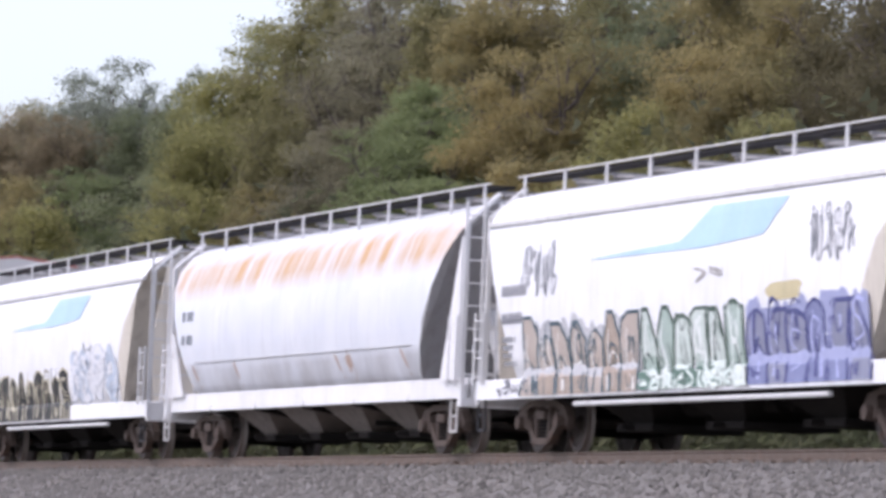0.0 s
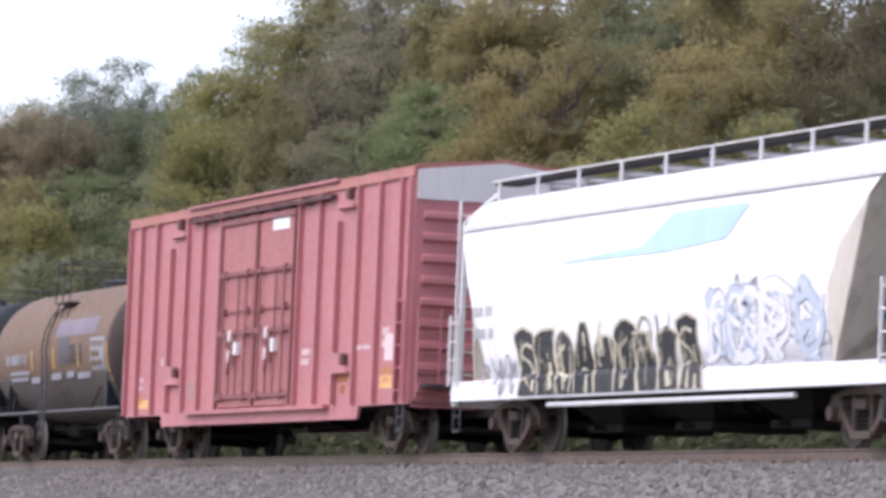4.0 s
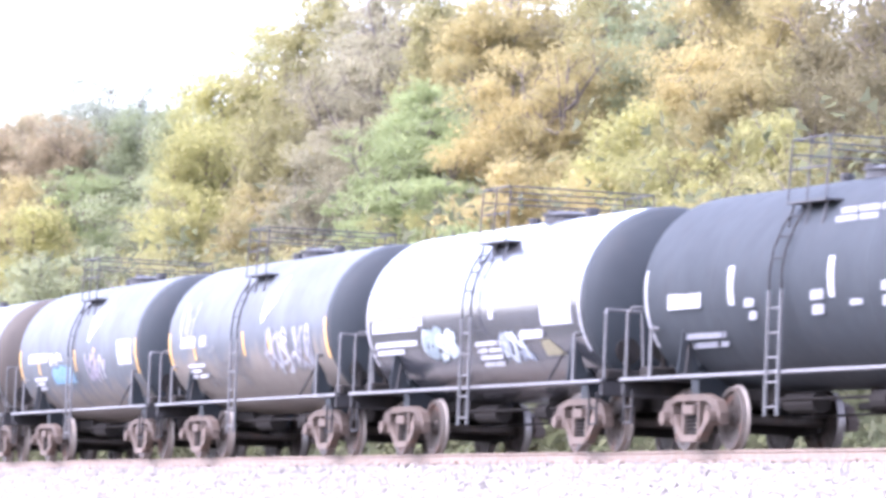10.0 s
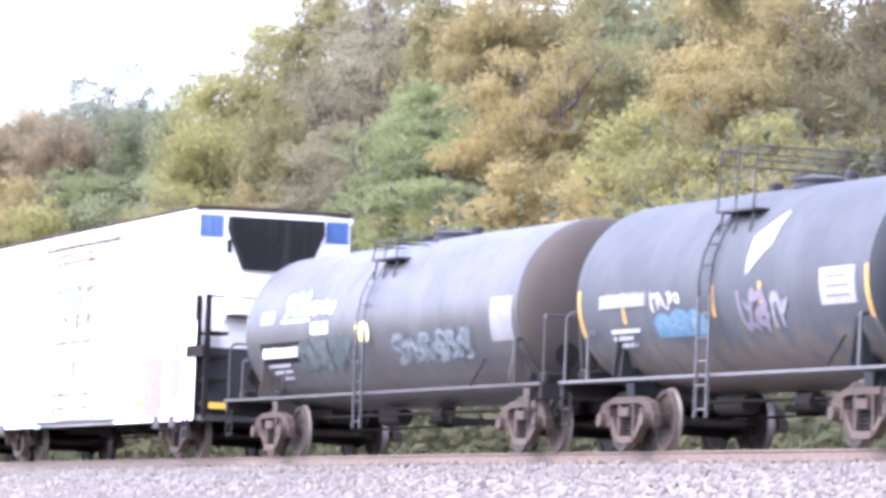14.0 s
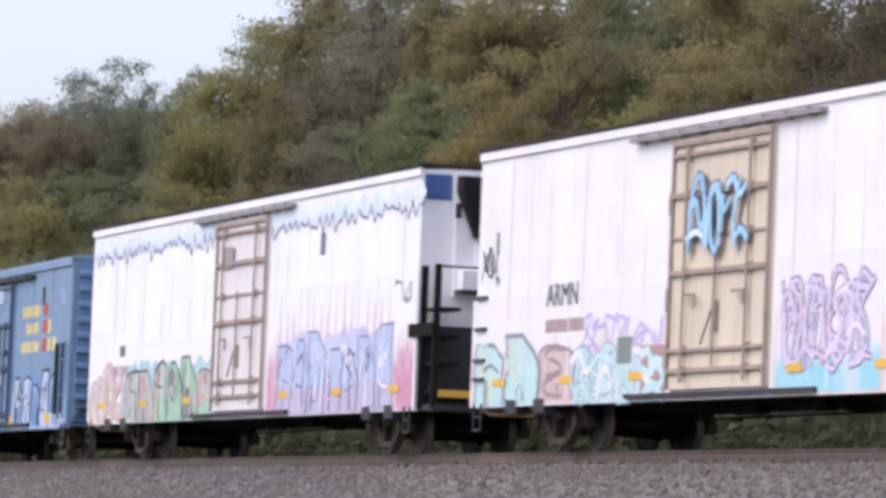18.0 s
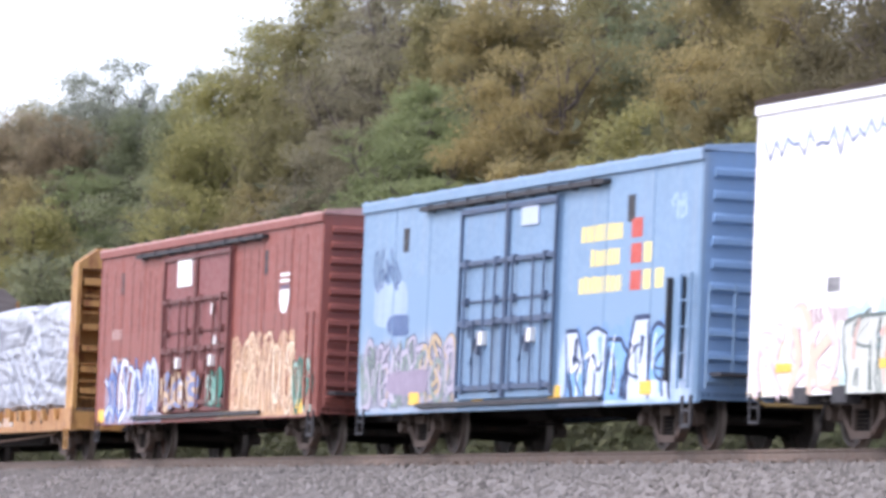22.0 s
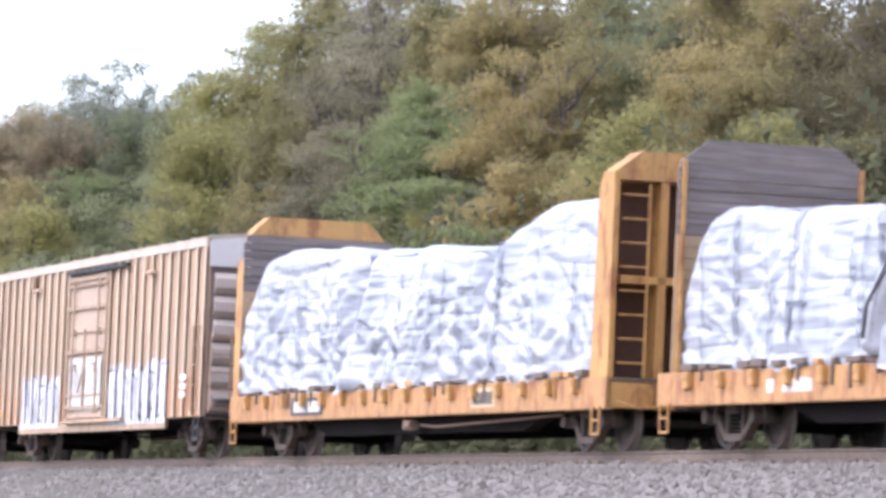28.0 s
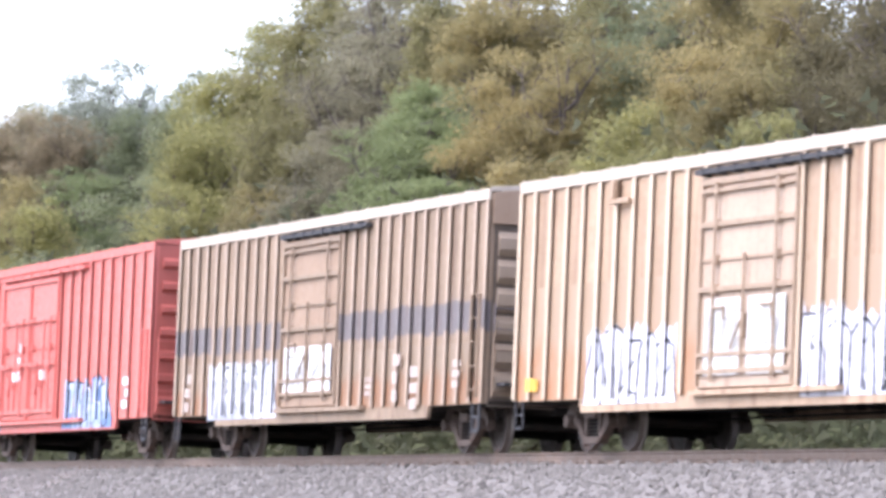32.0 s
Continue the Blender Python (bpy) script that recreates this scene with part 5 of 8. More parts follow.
        part("outlet_bay", bm, bay_mat or M["under"], car)
        bm = NEW()
        box(bm, x - wv * 0.2, x + wv * 0.2, -0.75, 0.75, 0.30, 0.42, 0.01)
        tube(bm, (x, -0.95, 0.36), (x, 0.95, 0.36), 0.04, 8)
        part("outlet_gate", bm, M["under"], car)
    running_gear(car, -h, h, 2.1, sill=True, sill_z=(0.62, 0.95))
    return car, side, c


# ---------------------------------------------------------------- bulkhead flat car
def flat_car(a, b, label, paint_m, plank_m, name="bulkhead_flat_car", front_outer="open", depth=(0.62, 0.62), front_tc=2.3, rear_tc=2.3):
    c = (a + b) / 2
    h = (b - a) / 2
    car = thing(name, label, "flat car", "cars of the freight train")
    CARS.append((car, c))
    dz = 1.08
    bm = NEW()
    box(bm, -h, h, -1.4, 1.4, dz - 0.08, dz)
    part("deck", bm, M["tie"], car)
    for s in (-1, 1):
        bm = NEW()
        y = s * 1.42
        xz = [(-h, 0.62), (h, 0.62), (h, dz), (-h, dz)]
        prism_y(bm, xz, y - 0.03, y + 0.03)
        box(bm, -h, h, y - 0.1 if s > 0 else y - 0.02, y + 0.02 if s > 0 else y + 0.1, 0.60, 0.64)
        part("side_sill", bm, bpy.data.materials.get("ochre_sill") or paint("ochre_sill", (0.40, 0.215, 0.085), 0.6, (0.20, 0.10, 0.055), 0.7, 0.7, 0.9), car)

        def pocket():
            q = NEW()
            box(q, -0.09, 0.09, -0.10, 0.0, dz - 0.24, dz - 0.005, 0.01)
            box(q, -0.06, 0.06, -0.12, -0.09, dz - 0.12, dz - 0.02, 0.01)
            return finish(q, "stake_pocket", paint_m)
        n = 16
        for i in range(n):
            put("stake_pocket", shared(("pocket", paint_m.name), pocket), car, (-h + 1.3 + (2 * h - 2.6) * i / (n - 1), s * 1.45, 0), (0, 0, 0 if s < 0 else 180))
    zt = 4.46
    ply_m = bpy.data.materials.get("plywood_tan") or paint("plywood_tan", (0.36, 0.25, 0.15), 0.8, (0.2, 0.14, 0.09), 0.4, 0.2)
    brown_m = bpy.data.materials.get("rust_brown_sheet") or paint("rust_brown_sheet", (0.11, 0.062, 0.045), 0.8, (0.06, 0.04, 0.03), 0.4, 0.3)
    for s in (-1, 1):
        # each bulkhead: two corner posts, cap with cut corners, planked inner face, outer frame
        d = depth[1] if s > 0 else depth[0]
        xo = s * (h - d + 0.18) if s < 0 and front_outer != "open" else s * h  # outer plane of the frame
        dp = d if s > 0 else min(d, 0.46)
        back = s * (h - d) if s < 0 and front_outer != "open" else None
        ptop = zt if s > 0 or front_outer != "open" else zt - 0.5
        thick = 0.045 if s > 0 else 0.03
        for y in (-1.36, 1.36):
            bm = NEW()
            prism_y(bm, [(xo, 0.62), (back or s * (h - dp * 1.2), 0.62), (back or s * (h - dp * 1.1), 1.4), (back or s * (h - dp * 0.95), ptop - 0.45), (back or s * (h - dp * 0.6), ptop - 0.28), (xo, ptop - 0.36)], y * 1.02 - thick, y * 1.02 + thick)
            part("bulkhead_post", bm, paint_m, car)
        bm = NEW()
        yz = [(-1.43, zt - 0.42), (1.43, zt - 0.42), (1.43, zt - 0.3), (1.0, zt + 0.02), (-1.0, zt + 0.02), (-1.43, zt - 0.3)]
        if s < 0 and front_outer == "open":
            yz = [(-1.3, zt - 0.33), (1.3, zt - 0.33), (1.2, zt - 0.2), (0.95, zt + 0.02), (-0.95, zt + 0.02), (-1.2, zt - 0.2)]
        cap_x = (s * (h - d + 0.052), s * (h - d + 0.118)) if s < 0 and front_outer != "open" else (xo, s * (h - d + 0.18))
        prism_x(bm, yz, min(cap_x), max(cap_x))
        part("bulkhead_cap", bm, plank_m if (s < 0 and front_outer != "open") else paint_m, car)
        np_ = 20
        ztop = zt - 0.06 if front_outer != "open" else zt - 0.34
        for i in range(np_):
            z0 = dz + 0.012 + (ztop - dz) * i / np_
            z1 = dz + (ztop - dz) * (i + 1) / np_
            wide = 1.40 if s > 0 else 1.46
            ww = wide if z1 < zt - 0.38 else wide - (z1 - zt + 0.38) * 1.1
            jt = 0.008 * math.sin(i * 12.9)
            bm = NEW()
            box(bm, min(s * (h - d + 0.06 + jt), s * (h - d + 0.11)), max(s * (h - d + 0.06 + jt), s * (h - d + 0.11)), -ww, ww, z0, z1)
            part("bulkhead_plank", bm, plank_m if z0 > 3.05 else ply_m, car)
        bm = NEW()
        box(bm, min(s * (h - d + 0.12), s * (h - d + 0.15)), max(s * (h - d + 0.12), s * (h - d + 0.15)), -1.3, 1.3, dz, zt - 0.43)
        part("bulkhead_sheet", bm, brown_m if front_outer == "open" else paint_m, car)
        for y in (-0.62, -0.05, 0.55) if front_outer == "open" else (0.0,):
            bm = NEW()
            box(bm, min(xo, s * (h - d + 0.16)), max(xo, s * (h - d + 0.16)), y - 0.06, y + 0.06, 0.7, zt - 0.43)
            part("bulkhead_column", bm, paint_m, car)
        zs = (2.55,) if front_outer == "open" else (1.45, 1.9, 2.35, 2.8, 3.3, 3.75)
        for z in zs:
            bm = NEW()
            box(bm, min(xo, s * (h - d + 0.16)), max(xo, s * (h - d + 0.16)), -1.28, 1.28, z - 0.06, z + 0.06)
            part("bulkhead_girt", bm, paint_m, car)
        for k in range(8):
            bm = NEW()
            tube(bm, (xo - s * 0.02, -1.28, 1.3 + 0.36 * k), (xo - s * 0.02, -0.85, 1.3 + 0.36 * k), 0.018, 5)
            part("rung", bm, paint_m, car)
        bm = NEW()
        tube(bm, (xo - s * 0.02, -0.85, 1.1), (xo - s * 0.02, -0.85, 4.0), 0.022, 5)
        part("ladder_stile", bm, paint_m, car)
        bm = NEW()
        box(bm, min(s * h, s * (h - 0.15)), max(s * h, s * (h - 0.15)), -1.4, 1.4, 0.62, 1.06, 0.01)
        part("end_sill", bm, paint_m, car)
        stirrup(car, s * (h - 0.35), -1.47, 0.22, 0.64, paint_m)
        bm = NEW()
        pipe(bm, [(s * (h + 0.1), -1.3, 0.72), (s * (h + 0.25), -1.0, 0.62), (s * (h + 0.3), 0.1, 0.78)], 0.018)
        part("uncoupling_lever", bm, paint_m, car)
    rng = random.Random(int(abs(a)))
    x = -h + 1.0
    while x < h - 1.2:
        bm = NEW()
        ln = rng.uniform(0.12, 0.5)
        zz = dz + rng.uniform(0.0, 0.03)
        box(bm, x, x + ln, -1.47 - rng.uniform(0, 0.05), -1.30, zz + 0.004, zz + rng.uniform(0.05, 0.11), 0.008)
        if rng.random() < 0.5:
            box(bm, x + ln * 0.3, x + ln * 0.3 + 0.05, -1.49, -1.455, dz - rng.uniform(0.1, 0.32), dz + 0.05, 0.006)
        part("dunnage", bm, M["tie"] if rng.random() < 0.85 else paint_m, car)
        x += ln + rng.uniform(0.1, 0.6)
    running_gear(car, -h - 0.55, h + 0.55, rear_tc + 0.55, front_tc=front_tc + 0.55)
    bm = NEW()
    for yy in (-0.9, 0.9):
        prism_y(bm, [(-h + 3.6, 0.66), (-h + 5.0, 0.34), (h - 5.0, 0.34), (h - 3.6, 0.66)], yy - 0.12, yy + 0.12)
    part("fish_belly_sill", bm, M["under"], car)
    bm = NEW()
    pipe(bm, [(0.8, -1.25, 0.46), (1.6, -1.25, 0.42), (h - 2.6, -1.2, 0.55)], 0.022, 6)
    part("brake_rod", bm, M["coupler"], car)
    bm = NEW()
    tube(bm, (0.3, -1.3, 0.46), (0.55, -1.3, 0.46), 0.09, 10)
    box(bm, 0.1, 0.3, -1.36, -1.2, 0.38, 0.56, 0.02)
    part("slack_adjuster", bm, M["coupler"], car)
    return car, (lambda z: 1.45), c


def wrapped_load(car_c, a, b, label, cloth, seed, tops, folds):
    """A tarpaulin-wrapped lumber load: stacked bundles under a creased sheet, built as one draped skin. tops: (x, z) of the ridge."""
    rs = np.random.RandomState(seed)
    c = car_c
    ob_l = []
    nx, prof = 520, []
    xs = np.linspace(a - c, b - c, nx)
    ztop = np.interp(xs + c, [t[0] for t in tops], [t[1] for t in tops])
    nv = 132
    w = 1.33
    z0 = 1.12
    verts = []
    for i, x in enumerate(xs):
        zt = ztop[i]
        endk = min(1.0, min(x - xs[0], xs[-1] - x) / 0.9)
        for j in range(nv):
            u = j / (nv - 1)
            # around the section: near side up, over the top, far side down
            per = 2 * (zt - z0) + 2 * w
            d = u * per
            if d < zt - z0:
                y, z, ny, nz = -w, z0 + d, -1.0, 0.0
            elif d < zt - z0 + 2 * w:
                y, z, ny, nz = -w + d - (zt - z0), zt, 0.0, 1.0
            else:
                y, z, ny, nz = w, zt - (d - (zt - z0) - 2 * w), 1.0, 0.0
            # rounded shoulders
            cy, cz = abs(y) - (w - 0.3), z - (zt - 0.3)
            if cy > 0 and cz > 0:
                k = max(cy, cz) / math.hypot(cy, cz)
                y = math.copysign((w - 0.3) + cy * k, y)
                z = (zt - 0.3) + cz * k
            p = Vector(((x + c) * 1.0, y * 1.3, z))
            up = (z - z0) / max(0.5, zt - z0)
            f = noise.noise(Vector((p.x * 0.45, p.y * 0.5, p.z * 0.35 + seed))) * 0.15
            wv = noise.noise(Vector((p.x * 0.5, p.y * 0.4, p.z * 0.6 + seed))) * 0.9
            # joints between the bundles press through as upright and level grooves, broken here and there
            kx = (x + c) / 1.18 + 0.12 * wv
            gx = abs(kx - round(kx)) * 1.18
            on = noise.noise(Vector((round(kx) * 3.7, p.z * 0.7, seed)))
            f -= 0.05 * max(0.0, 1 - gx / 0.07) * max(0.0, min(1.0, 0.55 + 2.2 * on))
            kz = (z - 1.12) / 0.56 + 0.15 * wv + 0.3 * noise.noise(Vector((round(kx) * 5.1, 2.0, seed)))
            gz = abs(kz - round(kz)) * 0.56
            on = noise.noise(Vector((p.x * 0.8, round(kz) * 4.3, seed + 3)))
            f -= 0.05 * max(0.0, 1 - gz / 0.045) * max(0.0, min(1.0, 0.3 + 2.4 * on))
            # broad facets, then level and slanting pulls with a sharp lower edge, gathered towards the hem
            low = max(0.0, 1 - up * 1.1)
            q_ = Vector((p.x * 0.42 + 0.2 * wv, p.y * 0.5, p.z * 0.6 + 0.3 * wv + seed))
            ctr = noise.voronoi(q_)[1][0]
            ax = noise.cell_vector(ctr * 7.3)
            f += 0.13 * (q_ - ctr).dot(Vector((ax.x - 0.5, 0.0, ax.z - 0.5)))
            for slant, dense, sd_ in ((0.12, 2.6, 1.0), (0.45, 2.4, 4.0), (-0.45, 2.6, 7.0)):
                on = noise.noise(Vector((p.x * 0.55 + sd_ * 9.1, p.y * 0.5, p.z * 0.8 + seed + sd_)))
                if on > 0.02:
                    ph = dense * (p.z + slant * p.x + 0.22 * noise.noise(Vector((p.x * 0.9, p.y, p.z * 1.3 + seed + sd_))))
                    fr = ph - math.floor(ph)
                    f += (0.012 + 0.075 * low) * min(1.0, on * 4.5) * (fr / 0.82 if fr < 0.82 else (1 - fr) / 0.18)
            for fx in folds:
                k = (x + c - fx - (z - z0) * 0.55) / 0.45
                f -= 0.30 * math.exp(-k * k) * (0.4 + 0.6 * up) - 0.12 * math.exp(-(k - 1.6) ** 2)
            hem = max(0.0, 1 - (z - z0) / 0.5)
            f += hem * (0.02 + 0.08 * noise.noise(Vector((p.x * 1.8, seed, 0.0))))
            amp = 1.0
            zz = z - hem * (0.05 + 0.28 * max(0.0, noise.noise(Vector((p.x * 0.55, 4.0, seed)))) + 0.10 * noise.noise(Vector((p.x * 2.6, 9.0, seed)))) if abs(y) > w - 0.1 else z
            verts.append((x + f * 0.25, y + ny * f * amp + 0.0, zz + nz * f * amp * 0.7 - (1 - endk) * 0.45 * max(0, (z - z0) / (zt - z0)) ** 2))
    faces = []
    for i in range(nx - 1):
        for j in range(nv - 1):
            q = i * nv + j
            faces.append((q, q + nv, q + nv + 1, q + 1))
    faces.append(tuple(range(nv))[::-1])
    faces.append(tuple((nx - 1) * nv + j for j in range(nv)))
    th = thing("wrapped_lumber_load", label, "lumber load", "loads on the flat cars")
    CARS.append((th, c))
    me = bpy.data.meshes.new("tarpaulin")
    me.from_pydata(verts, [], faces)
    me.materials.append(cloth)
    for p in me.polygons:
        p.use_smooth = True
    put("tarpaulin", me, th)
    # dark ribbons lying on the sheet: cords, seams, and crease shade drawn as lines
    rng = random.Random(seed)
    near = [q for q in range(nv) if q * 1.0 / (nv - 1) < 0.36]

    def cord(path, wd=0.02):
        q = NEW()
        rows = []
        for (i, k), (i2, k2) in zip(path, path[1:]):
            a_, b_ = Vector(verts[i * nv + k]), Vector(verts[i2 * nv + k2])
            d_ = (b_ - a_)
            off = Vector((d_.z, 0, -d_.x)).normalized() * wd
            up_ = Vector((0, -0.05, 0.012))
            rows.append((a_ - off + up_, a_ + off + up_))
        for (a0, a1), (b0, b1) in zip(rows, rows[1:]):
            q.faces.new([q.verts.new(v) for v in (a0, a1, b1, b0)])
        part("cord", q, crease_m, th)
    crease_m = bpy.data.materials.get("cord_crease_grey") or paint("cord_crease_grey", (0.14, 0.15, 0.18), 0.7)
    i = rng.randint(18, 30)
    while i < nx - 20:
        k0 = rng.choice((3, 3, 6, 16))
        k1 = rng.choice((24, 30, 36, 42))
        path, ii = [], float(i)
        for k in range(k0, k1):
            ii += rng.uniform(-0.12, 0.16)
            path.append((int(max(0, min(nx - 1, ii))), k))
        cord(path, rng.uniform(0.022, 0.04))
        if rng.random() < 0.4:
            k, lean = rng.randint(10, 34), rng.uniform(-0.18, 0.12)
            cord([(min(nx - 1, i + q), max(2, k + int(lean * q))) for q in range(0, rng.randint(10, 24), 2)], rng.uniform(0.018, 0.032))
        i += rng.choice((12, 20, 26, 32, 40))
    bm = NEW()
    n = 9
    for i in range(n):
        x = xs[0] + 0.5 + (xs[-1] - xs[0] - 1.0) * i / (n - 1)
        box(bm, x - 0.06, x + 0.06, -1.3, 1.3, 1.08, 1.16)
    part("bearer", bm, M["tie"], th)
    return th

# ---------------------------------------------------------------- the train, front to rear
def build_hoppers():
    white = paint("hopper_white", (0.78, 0.78, 0.79), 0.45, (0.48, 0.44, 0.42), 0.25, 0.3)
    beige = paint("hopper_end_beige", (0.62, 0.57, 0.49), 0.6, (0.25, 0.2, 0.16), 0.4, 0.4)
    trim = paint("hopper_trim_white", (0.66, 0.65, 0.64), 0.5, (0.3, 0.27, 0.25), 0.4, 0.3)
    prof = [(1.42, 1.05), (1.50, 1.5), (1.56, 2.1), (1.57, 2.7), (1.53, 3.3), (1.48, 3.62), (1.32, 3.85), (1.05, 4.05), (0.6, 4.18), (0.01, 4.22)]
    inset = lambda z: float(np.interp(z, [1.0, 2.4, 3.4, 3.65, 4.3], [1.75, 1.75, 0.35, 0.0, 0.12]))
    rear = lambda z: float(np.interp(z, [1.0, 1.3, 2.4, 3.5, 4.3], [1.95, 1.8, 1.12, 0.43, 0.43]))
    blue = paint("logo_blue", (0.42, 0.60, 0.73), 0.5, (0.4, 0.45, 0.5), 0.35, 0.3)
    # white car with a long row of sprayed lettering
    car, side, c = hopper(154.2, 172.3, "white covered hopper car with blue swoosh and sprayed lettering", white, trim, beige, prof, inset, 4.18, 3, eave=3.60, rear=rear)
    swoosh(car, side, c, 159.5, 163.2, 167.3, 2.84, 3.43, blue)
    sil = lambda z: side(z) if z > 1.14 else 1.475
    bm = NEW()
    tube(bm, (-4.6, -1.38, 0.70), (5.4, -1.38, 0.70), 0.04, 8)
    part("train_line", bm, trim, car)
    graffiti(car, sil, 156.5 - c, 161.6 - c, 0.84, 2.05, [(0.16, 0.22, 0.25), (0.50, 0.43, 0.37), (0.58, 0.52, 0.47), (0.8, 0.79, 0.77)], 7, 11, label="tan and white sprayed letters", edge=0.06, back=(0.62, 0.62, 0.63))
    tag_scribble(car, lambda z: 1.475, 155.2 - c, 157.2 - c, 0.86, 1.1, (0.30, 0.30, 0.32), 16, 6, 0.04)
    graffiti(car, sil, 161.7 - c, 165.8 - c, 0.86, 2.15, [(0.16, 0.22, 0.18), (0.68, 0.73, 0.69), (0.52, 0.60, 0.55), (0.86, 0.88, 0.86)], 6, 12, label="pale green sprayed letters", edge=0.06)
    graffiti(car, lambda z: 1.49, 161.6 - c, 165.9 - c, 0.85, 1.13, [(0.12, 0.18, 0.15), (0.22, 0.32, 0.27), (0.72, 0.78, 0.74), (0.80, 0.84, 0.80)], 9, 18, "curl", edge=0.0, width=0.14)
    graffiti(car, sil, 165.9 - c, 170.2 - c, 0.86, 2.1, [(0.16, 0.17, 0.34), (0.38, 0.39, 0.48), (0.34, 0.36, 0.52), (0.56, 0.58, 0.78)], 6, 13, edge=0.06, back=(0.46, 0.48, 0.64), label="violet blue sprayed letters")
    tag_scribble(car, side, 156.5 - c, 158.1 - c, 2.35, 3.2, (0.34, 0.35, 0.37), 4, 9, 0.035)
    tag_scribble(car, side, 168.1 - c, 169.7 - c, 2.5, 3.25, (0.30, 0.31, 0.33), 5, 9, 0.035)
    tag_scribble(car, side, 163.8 - c, 165.0 - c, 2.35, 2.6, (0.5, 0.48, 0.46), 6, 2)
    patch("yellow_patch", car, side, 166.7 - c, 167.9 - c, 2.0, 2.26, spray((0.66, 0.60, 0.42)))
    for z in (2.38, 1.95):
        stencil(car, side, 155.6 - c, z, 1.1, 0.24, spray((0.36, 0.36, 0.38)), 1)
    stencil(car, side, 155.6 - c, 1.3, 0.6, 0.5, spray((0.45, 0.45, 0.46)), 4)
    # white car nearer the rear
    car, side, c = hopper(114.7, 132.9, "white covered hopper car with a blue swoosh and black sprayed lettering", white, trim, beige, prof, inset, 4.18, 3, eave=3.60, rear=rear)
    swoosh(car, side, c, 120.0, 123.4, 127.7, 2.84, 3.41, blue)
    sil2 = lambda z: side(z) if z > 1.14 else 1.475
    bm = NEW()
    tube(bm, (-4.6, -1.38, 0.70), (5.4, -1.38, 0.70), 0.04, 8)
    part("train_line", bm, trim, car)
    graffiti(car, sil2, 118.0 - c, 125.9 - c, 0.84, 2.0, [(0.66, 0.62, 0.50), (0.05, 0.05, 0.055), (0.09, 0.09, 0.09), (0.45, 0.42, 0.34)], 9, 21, edge=0.045, label="black sprayed letters with cream edges")
    graffiti(car, side, 126.0 - c, 130.4 - c, 1.15, 2.25, [(0.40, 0.43, 0.47), (0.80, 0.80, 0.82), (0.60, 0.65, 0.72), (0.88, 0.88, 0.88)], 4, 22, "curl", edge=0.03, width=0.12)
    tag_scribble(car, side, 127.2 - c, 128.4 - c, 1.9, 2.4, (0.12, 0.15, 0.2), 8, 2)
    tag_scribble(car, side, 126.2 - c, 130.6 - c, 1.2, 2.35, (0.42, 0.43, 0.46), 9, 5, 0.035)
    tag_scribble(car, sil2, 116.2 - c, 118.0 - c, 0.86, 1.5, (0.4, 0.4, 0.42), 10, 4, 0.04)
    panel_mark("blue_disc", car, lambda z: 0.9, 131.0 - c, 131.6 - c, 1.7, 2.2, spray((0.07, 0.16, 0.26)))
    for z in (2.1, 1.75):
        stencil(car, side, 116.0 - c, z, 0.9, 0.24, spray((0.55, 0.54, 0.54)), 1)
    # rounded grey car with rust along its shoulder
    m, n, l, p = nodes_of("grey_rust_streaked")
    co = n.new("ShaderNodeTexCoord").outputs["Object"]
    sep = n.new("ShaderNodeSeparateXYZ")
    l.new(co, sep.inputs[0])
    grey = mix(n, l, ramp(n, l, noise_tex(n, l, co, 0.8, 4), 0.35, 0.7), (0.66, 0.68, 0.725), (0.74, 0.75, 0.78))
    grey = mix(n, l, ramp(n, l, noise_tex(n, l, co, 1.0, 6, (4, 4, 0.4)), 0.5, 0.8, 0, 0.25), grey, (0.36, 0.35, 0.355))
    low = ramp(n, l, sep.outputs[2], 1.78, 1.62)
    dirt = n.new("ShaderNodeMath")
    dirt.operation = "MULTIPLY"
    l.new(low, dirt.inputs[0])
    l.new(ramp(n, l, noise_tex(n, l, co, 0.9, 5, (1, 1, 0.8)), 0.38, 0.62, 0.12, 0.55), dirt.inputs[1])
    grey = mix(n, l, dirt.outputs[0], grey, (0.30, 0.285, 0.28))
    band = n.new("ShaderNodeMath")
    band.operation = "MULTIPLY"
    l.new(ramp(n, l, sep.outputs[2], 2.95, 3.3), band.inputs[0])
    l.new(ramp(n, l, sep.outputs[2], 3.95, 3.6), band.inputs[1])
    rust = n.new("ShaderNodeMath")
    rust.operation = "MULTIPLY"
    l.new(band.outputs[0], rust.inputs[0])
    l.new(ramp(n, l, noise_tex(n, l, co, 1.0, 7, (1.7, 0.1, 0.3), 0.72), 0.34, 0.60), rust.inputs[1])
    c_ = mix(n, l, rust.outputs[0], grey, (0.53, 0.30, 0.115))
    l.new(c_, p.inputs["Base Color"])
    p.inputs["Roughness"].default_value = 0.5
    trim2 = paint("hopper_trim_grey", (0.74, 0.73, 0.73), 0.5, (0.38, 0.36, 0.35), 0.3, 0.25)
    prof2 = [(1.30, 1.12), (1.42, 1.35), (1.52, 1.75), (1.57, 2.2), (1.57, 2.7), (1.50, 3.2), (1.34, 3.6), (1.10, 3.9), (0.8, 4.08), (0.4, 4.18), (0.01, 4.2)]
    inset2 = lambda z: float(np.interp(z, [1.1, 1.4, 2.2, 3.0, 3.7, 4.3], [1.9, 1.75, 1.3, 0.65, 0.05, 0.0]))
